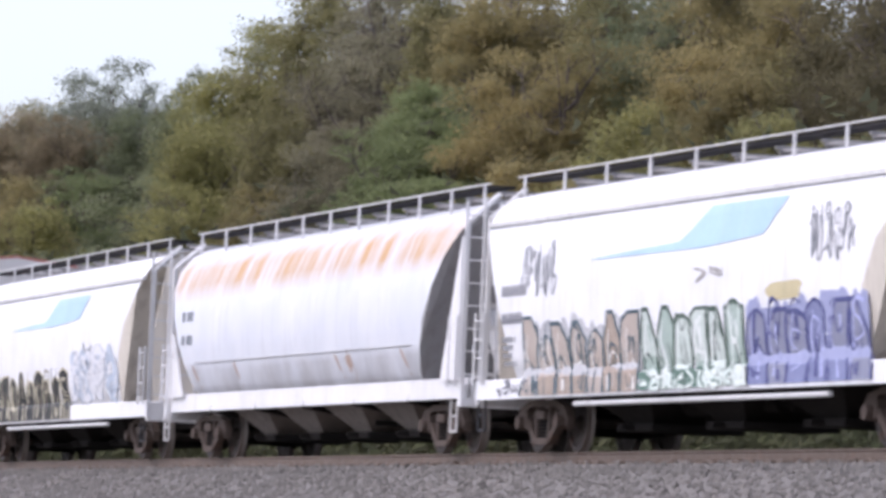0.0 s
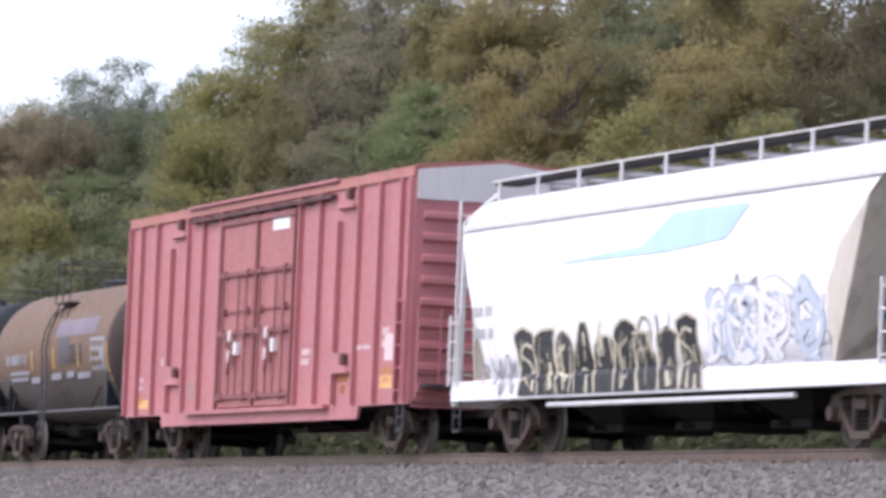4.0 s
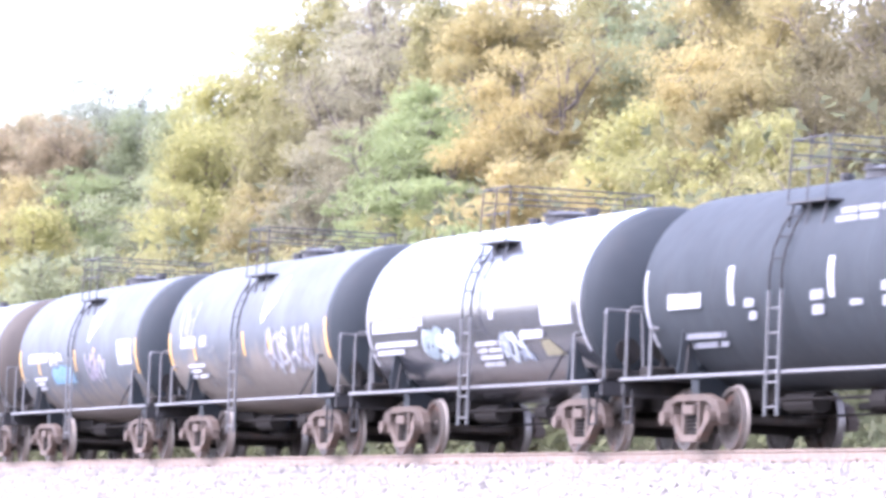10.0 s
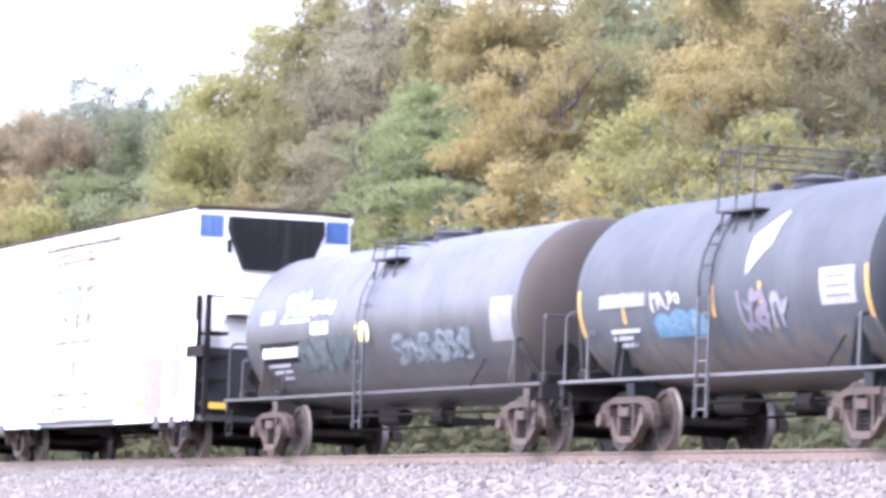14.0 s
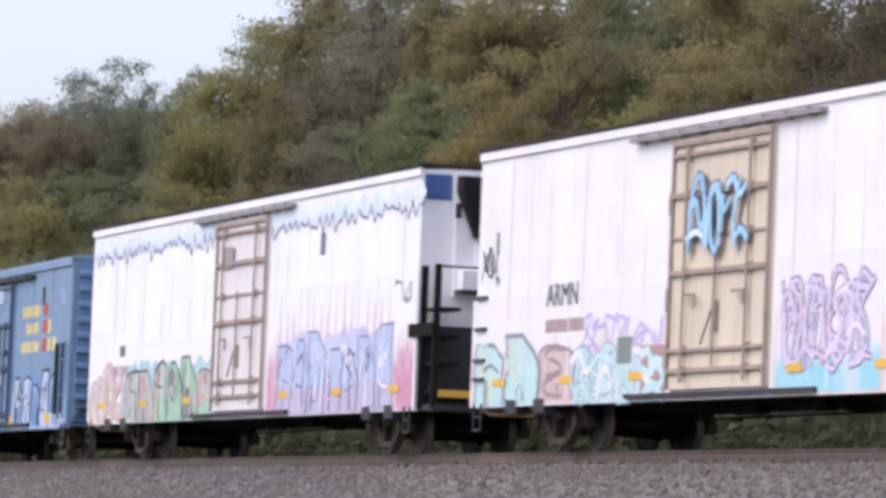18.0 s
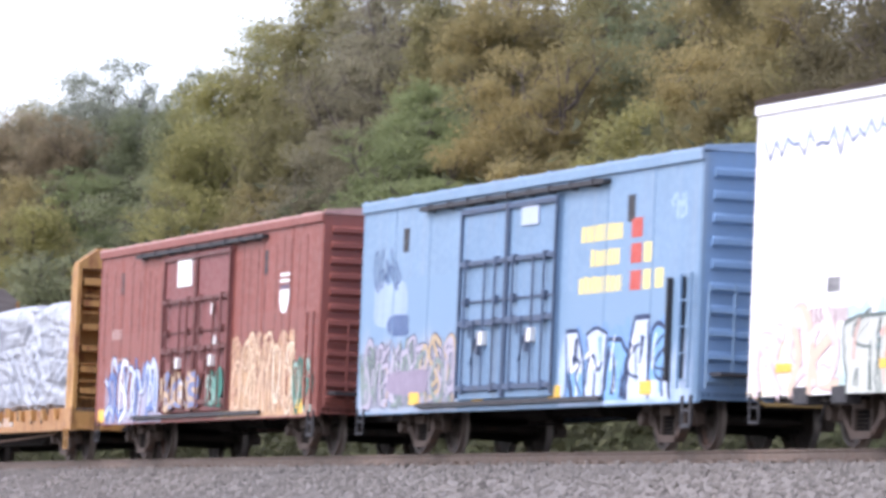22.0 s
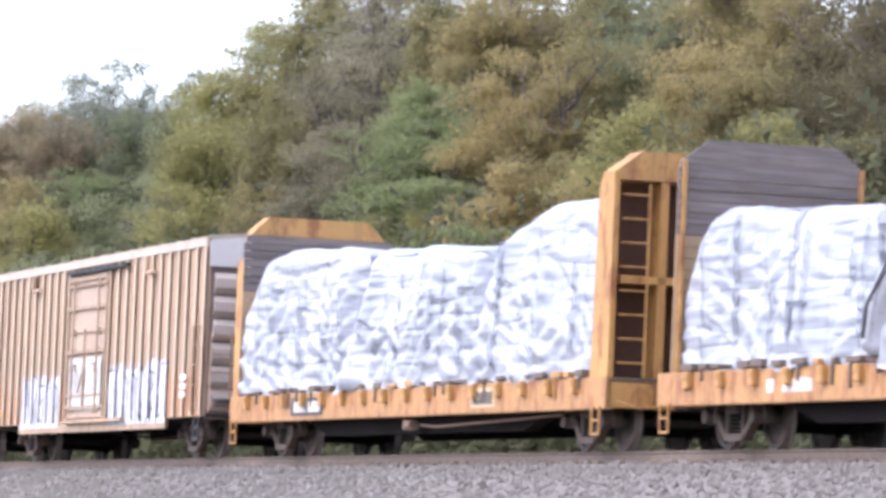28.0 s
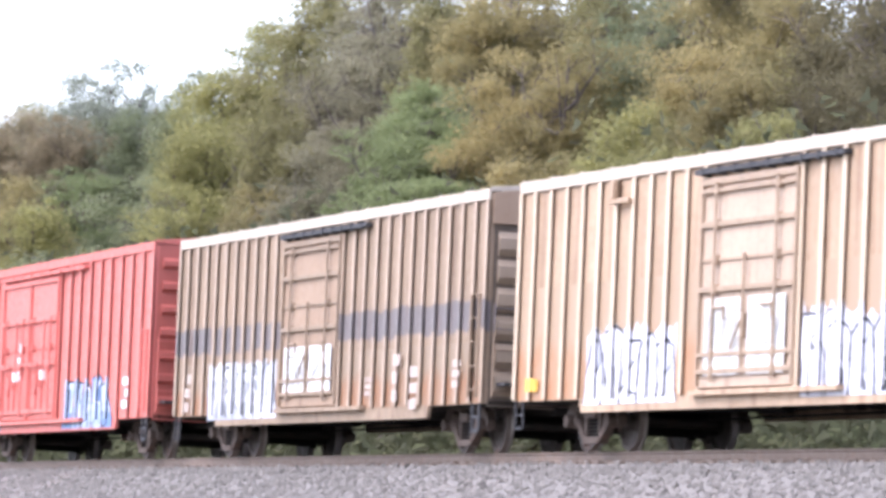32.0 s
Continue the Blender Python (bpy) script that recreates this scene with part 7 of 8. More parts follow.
def build_reefers():
    SPRAY[0] = 1.5
    white = paint("reefer_white", (0.84, 0.81, 0.805), 0.45, (0.62, 0.54, 0.52), 0.2, 0.15)
    white2 = paint("reefer_clean_white", (0.87, 0.86, 0.86), 0.4, (0.62, 0.57, 0.55), 0.15, 0.12)
    blue = paint("reefer_blue", (0.04, 0.10, 0.27), 0.45, (0.3, 0.33, 0.4), 0.5, 0.4)
    dirty = paint("reefer_door_stained", (0.66, 0.57, 0.43), 0.55, (0.35, 0.24, 0.18), 0.4, 0.5)
    cleaner = paint("reefer_door_pale", (0.74, 0.70, 0.68), 0.5, (0.42, 0.30, 0.23), 0.35, 0.45)
    roof = paint("reefer_roof_edge", (0.05, 0.038, 0.032), 0.8, spec=0.1)
    rusty = paint("reefer_hardware", (0.36, 0.285, 0.23), 0.6, (0.12, 0.07, 0.05), 0.5, 0.4)
    streak_m = (paint("streak_lilac", (0.74, 0.70, 0.72), 0.6), paint("streak_buff", (0.70, 0.63, 0.58), 0.6))
    grille_dark = paint("grille_dark", (0.012, 0.012, 0.013), 0.7, spec=0.2)
    for a, b, door, wh, lab, eave in ((-18.05, 2.6, (-9.3, -5.5), white, "white refrigerator car with stained door and sprayed lettering", 4.74), (-44.3, -21.1, (-34.0, -30.4), white2, "long white refrigerator car with a blue zigzag under its roof", 4.70)):
        car, side, c = boxcar(a, b, lab, wh, roof, eave=eave, sill=0.74, door=door, leaves=1, ribs=2.05, rib_kind="seam", door_mat=dirty if a > -20 else cleaner, hw_mat=rusty, rail_mat=paint("door_track_grey", (0.30, 0.27, 0.26), 0.6), end_mat=wh, drop=0.06, notch=False, end_ribs=0, tc=3.0,
                              draw=(0.1, 1.1 if a > -20 else 1.5), name="refrigerator_car", side_ladders=False, peak=0.08, roof_ribs=1.0, chord_mat=wh)
        h = (b - a) / 2
        # nose unit, grille, blue top corners, lower end frame
        for y in (-1, 1):
            bm = NEW()
            box(bm, h + 0.004, h + 0.03, min(y * 1.02, y * 1.48), max(y * 1.02, y * 1.48), eave - 0.5, eave - 0.08)
            part("end_blue_panel", bm, blue, car)
        hs = NEW()
        prism_x(hs, [(-0.95, eave - 2.1), (0.95, eave - 2.1), (1.0, eave - 0.06), (-1.0, eave - 0.06)], h + 0.02, h + 0.16)
        unit = part("cooling_unit", hs, white2, car, "white cooling unit with a black slatted grille")
        bm = NEW()
        yz = [(-0.97, eave - 0.10), (0.97, eave - 0.10), (0.98, eave - 0.35), (0.66, eave - 1.12), (-0.66, eave - 1.12), (-0.98, eave - 0.35)]
        loft(bm, [[(h + 0.15, y, z) for y, z in yz], [(h + 0.30, y * 0.95, z) for y, z in yz]])
        part("grille", bm, grille_dark, unit)
        for k in range(9):
            bm = NEW()
            z = eave - 0.25 - k * 0.09
            ww = 0.88 if k < 2 else 0.86 - (k - 2) * 0.036
            box(bm, h + 0.295, h + 0.31, -ww, ww, z - 0.012, z + 0.012)
            part("grille_slat", bm, grille_dark, unit)
        bm = NEW()
        box(bm, h + 0.16, h + 0.20, -0.62, 0.62, eave - 1.62, eave - 1.2, 0.02)
        part("access_panel", bm, white2, unit)
        bm = NEW()
        box(bm, h + 0.16, h + 0.42, -0.9, 0.9, eave - 2.0, eave - 1.66, 0.02)
        part("access_panel", bm, white2, unit)
        bm = NEW()
        box(bm, h + 0.16, h + 0.46, -0.95, 0.95, eave - 2.06, eave - 2.0, 0.01)
        part("drip_ledge", bm, M["black"], unit)
        bm = NEW()
        box(bm, h + 0.155, h + 0.19, -0.98, -0.88, eave - 0.8, eave - 0.55, 0.01)
        part("latch", bm, M["black"], unit)
        for x in (-h + 1.6, -h + 2.9, h - 3.0, h - 1.7):
            bm = NEW()
            box(bm, x, x + 0.5, -1.535, -1.3, 0.55, 0.80, 0.02)
            part("jacking_pad", bm, M["black"], car)
        # pale rain streaks down the panel joints and hinge blocks by the door
        rain = random.Random(int(abs(a) * 10))
        x = -h + 0.7
        while x < h - 1.5:
            x += rain.uniform(0.7, 1.6)
            if door[0] - c - 0.25 < x < door[1] - c + 0.25:
                continue
            top = eave - rain.choice((0.25, 0.3, 0.8, 1.4))
            panel_mark("rain_streak", car, side, x, x + rain.uniform(0.02, 0.06), rain.uniform(1.95, 2.6), top - (0.25 if a < -20 else 0.0), streak_m[rain.random() < 0.35], lift=0.0045)
        for z in (1.95, 3.35):
            bm = NEW()
            box(bm, door[0] - c - 0.22, door[0] - c - 0.06, -1.56, -1.52, z, z + 0.34, 0.01)
            part("hinge_block", bm, M["black"], car)
        for k in range(7):
            x = -h + 1.0 + (2 * h - 2.4) * k / 6
            panel_mark("reflector", car, side, x, x + 0.55, 1.0, 1.12, M["mark_yellow"], lift=0.02)
        bm = NEW()
        box(bm, h + 0.02, h + 0.12, -1.45, 1.45, 0.75, 2.1)
        part("end_frame_sheet", bm, M["black"], car)
        for x, y in ((0.14, -1.47), (0.88, -1.47), (0.14, 1.47), (0.88, 1.47)):
            bm = NEW()
            box(bm, h + x, h + x + 0.09, y - 0.05, y + 0.05, 0.7, 3.08)
            part("platform_post", bm, M["under"], car)
        bm = NEW()
        box(bm, h - 0.35, h + 1.0, -1.56, -1.525, 1.9, 2.12)
        part("post_bracket", bm, M["under"], car)
        bm = NEW()
        tube(bm, (h + 0.92, -1.47, 3.05), (h + 0.92, 1.47, 3.05), 0.02, 6)
        part("platform_rail", bm, M["black"], car)
        for z in (1.0, 1.45, 1.9, 2.35):
            bm = NEW()
            box(bm, h + 0.12, h + 0.9, -1.42, -1.05, z - 0.03, z + 0.03)
            part("platform_step", bm, M["under"], car)
        bm = NEW()
        edge_ = random.Random(17)
        lips, x = [], -h
        while x < h:
            lips.append((x, eave + edge_.uniform(0.05, 0.12)))
            x += edge_.uniform(0.3, 1.1)
        lips.append((h, eave + 0.08))
        loft(bm, [[(x, -1.585, eave + 0.022), (x, -1.5, eave + 0.022), (x, -1.5, z), (x, -1.585, z)] for x, z in lips])
        part("gutter_lip", bm, roof, car)
        bm = NEW()
        box(bm, h, h + 1.0, -1.45, 1.45, 0.68, 0.78)
        part("end_deck", bm, M["black"], car)
        bm = NEW()
        box(bm, h + 0.93, h + 0.96, -1.4, -0.6, 0.9, 1.02)
        part("reflector", bm, M["mark_yellow"], car)
        pipe_y = paint("lever_yellow", (0.45, 0.32, 0.12), 0.6) if a < -20 else bpy.data.materials.get("lever_yellow") or paint("lever_yellow", (0.45, 0.32, 0.12), 0.6)
        bm = NEW()
        pipe(bm, [(-h - 0.3, -1.4, 0.75), (-h - 0.35, -1.1, 0.6), (-h - 0.5, -0.1, 0.62)], 0.025)
        part("uncoupling_lever", bm, pipe_y, car)
        if a > -20:
            mist(car, side, -18.2 - c, -9.4 - c, 0.69, 2.4, (0.80, 0.70, 0.66), (0.84, 0.81, 0.805), lift=0.002, streak=4.0)
            mist(car, side, -5.4 - c, 2.85 - c, 0.69, 2.6, (0.84, 0.72, 0.68), (0.84, 0.81, 0.805), lift=0.002, streak=4.0)
            graffiti(car, side, -18.0 - c, -15.0 - c, 0.7, 1.8, [(0.40, 0.42, 0.46), (0.62, 0.78, 0.76), (0.66, 0.80, 0.78), (0.80, 0.80, 0.60)], 2, 61, edge=0.06, label="pale teal sprayed letters")
            graffiti(car, side, -14.9 - c, -13.4 - c, 0.75, 1.7, [(0.50, 0.40, 0.40), (0.70, 0.58, 0.57), (0.72, 0.62, 0.60), (0.80, 0.74, 0.72)], 1, 60, label="dull pink sprayed letter")
            graffiti(car, side, -13.4 - c, -9.6 - c, 0.68, 1.55, [(0.34, 0.46, 0.48), (0.70, 0.82, 0.84), (0.64, 0.78, 0.78), (0.86, 0.86, 0.84)], 4, 68, "curl", back=(0.72, 0.82, 0.84), edge=0.03, width=0.13)
            tag_scribble(car, side, -13.2 - c, -9.8 - c, 1.45, 2.0, (0.66, 0.60, 0.78), 67, 6, 0.07)
            panel_mark("brown_patch", car, side, -10.5 - c, -9.5 - c, 0.75, 1.5, spray((0.56, 0.40, 0.36)), lift=0.009)
            panel_mark("grey_patch", car, side, -11.5 - c, -10.9 - c, 1.25, 1.65, spray((0.36, 0.38, 0.36)), lift=0.016)
            # tall thin letters over a light blue ground
            mist(car, side, -5.3 - c, -1.7 - c, 0.72, 1.7, (0.48, 0.76, 0.82), (0.84, 0.78, 0.78), lift=0.004, streak=3.0)
            graffiti(car, side, -5.1 - c, -2.0 - c, 1.0, 2.3, [(0.30, 0.28, 0.38), (0.78, 0.68, 0.80), (0.74, 0.70, 0.82), (0.86, 0.82, 0.88)], 4, 62, "curl", edge=0.035, width=0.12, label="lilac sprayed letters over light blue")
            graffiti(car, lambda z: 1.66, -8.6 - c, -6.1 - c, 2.75, 3.9, [(0.16, 0.24, 0.38), (0.58, 0.76, 0.86), (0.50, 0.70, 0.82), (0.78, 0.86, 0.90)], 3, 63, "curl", edge=0.045, width=0.15)
            for x0, x1, z0, z1 in ((-1.35, 0.3, 0.9, 1.95), (-1.2, 0.1, 0.78, 0.9)):
                panel_mark("brown_patch", car, side, x0 - c, x1 - c, z0, z1, spray((0.44, 0.28, 0.24)))
            shape_mark("brown_patch", car, side, lambda z: (1.05 - c + 0.12 * math.sin(3 * z), 1.75 - c - 0.22 * max(0.0, (z - 1.7) / 0.6)), 1.02, 2.3, spray((0.44, 0.28, 0.24)), 0.008, 12)
            for k in range(7):
                panel_mark("rust_run", car, side, -1.3 + 0.24 * k - c, -1.22 + 0.24 * k - c, 1.95, 2.05 + 0.09 * (k * 5 % 4), spray((0.58, 0.42, 0.38)))
            lettering(car, 1.52, -14.7 - c, 2.2, "ARMN", 0.5, M["mark_black"])
            stencil(car, side, -14.7 - c, 1.75, 1.7, 0.3, spray((0.45, 0.3, 0.28)), 1, name="lettering_bar")
            tag_scribble(car, side, -17.9 - c, -16.9 - c, 2.6, 3.4, (0.18, 0.18, 0.2), 14, 3, 0.04)
            badge = lambda z: (-1.2 - c - 0.26 * min(1.0, max(0.2, (z - 2.55) / 0.25)), -0.95 - c + 0.26 * min(1.0, max(0.2, (z - 2.55) / 0.25)))
            shape_mark("shield_mark", car, side, badge, 2.55, 2.95, spray((0.75, 0.50, 0.42)), 0.008, 10)
            shape_mark("shield_mark", car, side, badge, 2.96, 3.3, spray((0.42, 0.42, 0.48)), 0.008, 4)
            for z, words in ((2.98, "BUILDING"), (2.72, "AMERICA")):
                lettering(car, 1.52, -0.55 - c, z, words, 0.27, spray((0.42, 0.42, 0.46)))
            for z in (1.1, 1.4, 1.9, 2.4):
                panel_mark("grab_iron", car, side, -18.0 - c, -17.5 - c, z, z + 0.06, M["mark_black"], lift=0.05)
        else:
            rng = random.Random(3)
            x = -44.0
            while x < -21.6:
                if not (-34.3 < x < -30.5):
                    z = 4.2
                    bm = NEW()
                    pts = [(x - c, z)]
                    for q in range(4):
                        pts.append((x + 0.2 * (q + 1) - c, z + rng.uniform(-0.28, 0.0) + (0.12 if q % 2 else -0.05)))
                    stroke(bm, pts, 0.05, side, 0.009, 0)
                    blob(bm, x + 0.4 - c, z + 0.12, 0.36, 0.14, side, 0.006, 1, rng, 10, 0.5, 0.0, 0.25)
                    part("sprayed_zigzag", bm, [spray((0.30, 0.34, 0.44)), spray((0.80, 0.86, 0.92))], car)
                x += 0.8
            graffiti(car, side, -41.0 - c, -34.2 - c, 0.68, 1.95, [(0.26, 0.30, 0.28), (0.50, 0.68, 0.54), (0.62, 0.64, 0.60), (0.70, 0.50, 0.44)], 6, 64, edge=0.05, back=(0.58, 0.72, 0.74), label="green and brown sprayed letters")
            graffiti(car, side, -44.0 - c, -41.2 - c, 0.68, 1.9, [(0.6, 0.5, 0.5), (0.74, 0.66, 0.66), (0.72, 0.6, 0.5), (0.85, 0.82, 0.8)], 3, 65, "curl")
            graffiti(car, side, -29.6 - c, -22.4 - c, 0.7, 2.2, [(0.42, 0.40, 0.52), (0.60, 0.68, 0.82), (0.66, 0.62, 0.72), (0.86, 0.86, 0.90)], 7, 66, edge=0.04, back=(0.66, 0.70, 0.84), label="lilac blue sprayed letters")
            mist(car, side, -30.3 - c, -21.2 - c, 0.69, 3.0, (0.72, 0.44, 0.54), (0.87, 0.86, 0.86))
            mist(car, side, -41.4 - c, -34.2 - c, 0.69, 2.3, (0.55, 0.66, 0.62), (0.87, 0.86, 0.86))
            mist(car, side, -44.2 - c, -34.2 - c, 4.1, 4.5, (0.78, 0.85, 0.93), (0.87, 0.86, 0.86))
            mist(car, side, -30.2 - c, -22.6 - c, 4.1, 4.5, (0.78, 0.85, 0.93), (0.87, 0.86, 0.86))
            mist(car, side, -44.25 - c, -42.6 - c, 0.69, 2.6, (0.86, 0.76, 0.58), (0.87, 0.86, 0.86), lift=0.0025, streak=3.0)
            bm = NEW()
            spike = random.Random(68)
            for k in range(16):
                x = -29.6 + 0.46 * k + spike.uniform(-0.1, 0.1) - c
                ribbon(bm, [(x, 2.0), (x + 0.03, 2.4), (x + 0.02, spike.uniform(2.6, 3.05))], spike.uniform(0.08, 0.18), side, 0.0055, k % 2, 0.9)
            part("sprayed_spikes", bm, [spray((0.74, 0.66, 0.80)), spray((0.80, 0.60, 0.68))], car)
            tag_scribble(car, side, -22.4 - c, -21.5 - c, 2.4, 2.9, (0.3, 0.3, 0.32), 15, 2, 0.04)
            stencil(car, side, -41.8 - c, 2.0, 0.6, 0.3, M["mark_black"], 1)
            stencil(car, side, -42.2 - c, 1.6, 1.3, 0.3, spray((0.5, 0.42, 0.42)), 1)
            panel_mark("data_plate", car, lambda z: 1.62, -33.4 - c, -32.7 - c, 3.5, 3.9, spray((0.5, 0.46, 0.44)))
            panel_mark("data_plate", car, side, -27.1 - c, -26.8 - c, 3.5, 3.9, spray((0.3, 0.3, 0.32)))


def build_tanks():
    SPRAY[0] = 2.4
    def black(nm, col=(0.023, 0.027, 0.031), r=0.65, sp=0.12):
        return paint(nm, col, r, (0.04, 0.037, 0.037), 0.2, 0.3, spec=sp, bump=0.04, speck=3.0)
    shell_o = paint("tank_tan_orange", (0.165, 0.108, 0.070), 0.6, (0.12, 0.09, 0.07), 0.3, 0.3, spec=0.2, band=(0.5, 1.82, 0.1, (0.115, 0.104, 0.096), 0.9))
    frame = paint("tank_frame_black", (0.02, 0.019, 0.02), 0.75, (0.05, 0.042, 0.035), 0.4, 0.3, spec=0.15)
    steel = paint("rail_worn_grey", (0.085, 0.083, 0.086), 0.5, (0.2, 0.18, 0.17), 0.4, 0.2)
    wh = paint("tank_stencil", (0.26, 0.26, 0.275), 0.6, (0.15, 0.14, 0.14), 0.4, 0.3)
    yl = paint("worn_reflective_yellow", (0.46, 0.27, 0.07), 0.55, (0.2, 0.14, 0.08), 0.4, 0.3)
    # tan-orange tank
    car, side, c = tank_car(78.2, 92.6, 79.6, 91.0, "tan-orange tank car with dark brown heads and a grey-smeared underside", shell_o, paint("tank_head_brown", (0.058, 0.043, 0.038), 0.65, (0.04, 0.034, 0.03), 0.3, 0.3, spec=0.15, bump=0.04, speck=3.0), black("saddle_black"), frame, light=steel, R=1.48)
    stencil(car, side, 80.9 - c, 2.05, 2.2, 0.34, wh, 1)
    stencil(car, side, 81.2 - c, 1.72, 2.0, 0.26, wh, 2)
    lav = paint("faded_lavender", (0.205, 0.178, 0.205), 0.65, (0.17, 0.14, 0.12), 0.4, 0.4, spec=0.15)
    panel_mark("pale_band", car, side, 85.8 - c, 89.7 - c, 2.62, 2.98, lav)
    panel_mark("grey_block", car, side, 86.3 - c, 87.25 - c, 2.0, 2.6, spray((0.33, 0.32, 0.34)))
    panel_mark("dark_block", car, side, 87.4 - c, 88.55 - c, 2.02, 2.42, spray((0.26, 0.22, 0.21)))
    panel_mark("white_panel", car, side, 89.4 - c, 90.7 - c, 1.84, 2.52, wh)
    stencil(car, side, 89.5 - c, 1.9, 1.1, 0.58, shell_o, 3)
    for x, z, w_ in ((83.3, 1.64, 0.9), (85.4, 1.68, 1.0), (87.0, 1.7, 0.7), (88.0, 1.66, 1.2)):
        stencil(car, side, x - c, z, w_, 0.2, wh, 1, name="lettering_bar")
    tag_scribble(car, side, 84.6 - c, 86.2 - c, 1.25, 1.55, (0.42, 0.36, 0.30), 71, 3, 0.05)
    for x in (83.5, 85.7, 88.1):
        panel_mark("reflector", car, side, x - c, x - c + 0.13, 1.95, 2.4, yl)
    panel_mark("reflector", car, side, 90.85 - c, 90.98 - c, 1.6, 2.4, yl)
    # black tanks
    car, side, c = tank_car(64.6, 78.2, 65.9, 76.9, "black tank car with white reflective strips", black("tank_black"), black("tank_head_black_b"), black("saddle_black_b"), frame, light=steel)
    stencil(car, side, 66.9 - c, 1.95, 1.3, 0.32, wh, 1)
    for x in (69.2, 72.8):
        panel_mark("reflector", car, side, x - c, x - c + 0.2, 2.0, 2.55, wh)
    stencil(car, side, 67.3 - c, 1.42, 1.5, 0.25, spray((0.4, 0.4, 0.42)), 2)
    for x, z, w, h in ((69.8, 1.75, 0.45, 0.35), (72.2, 1.75, 0.45, 0.4), (73.5, 1.85, 0.4, 0.12), (74.6, 1.8, 0.7, 0.4), (72.6, 3.0, 1.8, 0.25)):
        stencil(car, side, x - c, z, w, h, spray((0.5, 0.5, 0.52)), 2 if h > 0.2 else 1)
    panel_mark("grey_panel", car, side, 75.2 - c, 76.6 - c, 1.95, 2.6, spray((0.30, 0.31, 0.34)))
    for x in (65.95, 76.75):
        panel_mark("edge_strip", car, lambda z: side(z) + 0.0, x - c, x - c + 0.08, 1.5, 2.6, wh)
    glossy = paint("tank_gloss_black", (0.028, 0.029, 0.034), 0.2, (0.045, 0.042, 0.042), 0.1, 0.2, spec=0.95, bump=0.0, speck=3.0)
    car, side, c = tank_car(50.9, 64.6, 52.2, 63.2, "glossy dark grey tank car that mirrors the bright sky", glossy, black("tank_head_black_c"), black("saddle_black_c"), frame, light=steel, dome_x=0.42)
    stencil(car, side, 52.6 - c, 1.98, 2.5, 0.3, wh, 1, name="lettering_bar")
    stencil(car, side, 52.6 - c, 1.64, 2.3, 0.25, wh, 2, name="lettering_bar")
    for x in (55.1, 58.8):
        panel_mark("reflector", car, side, x - c, x - c + 0.2, 2.1, 2.56, wh)
    graffiti(car, side, 55.2 - c, 56.9 - c, 1.55, 2.0, [(0.22, 0.25, 0.27), (0.54, 0.57, 0.58), (0.42, 0.46, 0.48), (0.62, 0.64, 0.64)], 3, 19, "curl", edge=0.02, width=0.24, label="white and pale blue spray")
    stencil(car, side, 57.9 - c, 1.36, 1.3, 0.42, wh, 4)
    graffiti(car, side, 59.1 - c, 60.4 - c, 1.45, 1.88, [(0.24, 0.26, 0.30), (0.58, 0.60, 0.62), (0.42, 0.44, 0.48), (0.62, 0.64, 0.64)], 2, 20, "curl", edge=0.02, width=0.2)
    stencil(car, side, 60.2 - c, 1.72, 1.1, 0.2, wh, 1, name="lettering_bar")
    shape_mark("triangle_mark", car, side, lambda z: (61.05 - c, 61.95 - c - 0.5 * (z - 1.48) / 0.24), 1.48, 1.72, spray((0.46, 0.44, 0.36)), 0.008, 5)
    panel_mark("white_panel", car, side, 61.3 - c, 62.7 - c, 1.93, 2.48, wh)
    for z in (2.05, 2.2, 2.33):
        panel_mark("panel_line", car, side, 61.5 - c, 62.5 - c, z, z + 0.025, M["silver"], lift=0.010)
    panel_mark("faded_panel", car, side, 58.7 - c, 61.9 - c, 2.66, 3.0, paint("faded_pink_grey", (0.17, 0.14, 0.15), 0.6, (0.10, 0.09, 0.09), 0.4, 0.4))
    for x in (52.25, 63.05):
        panel_mark("edge_strip", car, side, x - c, x - c + 0.08, 1.5, 2.7, wh)
    diamond_m = paint("diamond_white", (0.55, 0.55, 0.57), 0.6, (0.3, 0.3, 0.3), 0.3, 0.3)
    grey = lambda nm, top: paint(nm, (0.061, 0.067, 0.075), 0.6, (0.07, 0.058, 0.05), 0.25, 0.4, spec=0.16, bump=0.04, speck=3.0, fade=0.25, band=(0.3, top, 0.34, (0.135, 0.116, 0.098), 0.85))
    for p0, p1, x0, x1, sd in ((37.3, 50.9, 38.6, 49.8, 81), (23.6, 37.3, 24.7, 35.9, 82)):
        car, side, c = tank_car(p0, p1, x0, x1, "dark grey tank car with yellow strips and a white diamond" if sd == 81 else "slate grey tank car with yellow strips, white diamond and blue spray", grey("tank_slate_dusty" if sd == 81 else "tank_slate", 1.85 if sd == 81 else 1.45), black("tank_head_slate"), black("saddle_slate"), frame, light=steel)
        xa = x0 - c
        for x in (xa + 0.05, x1 - c - 0.15):
            panel_mark("reflector", car, side, x, x + 0.12, 1.7, 2.4, yl)
        for x in (xa + 1.9, xa + 5.5, xa + 7.3):
            panel_mark("reflector", car, side, x, x + 0.11, 1.85, 2.3, yl)
        stencil(car, side, xa + 1.0, 2.05, 1.9, 0.3, wh, 1)
        stencil(car, side, xa + 1.3, 1.5, 1.2, 0.3, wh, 3)
        xd = xa + 6.6
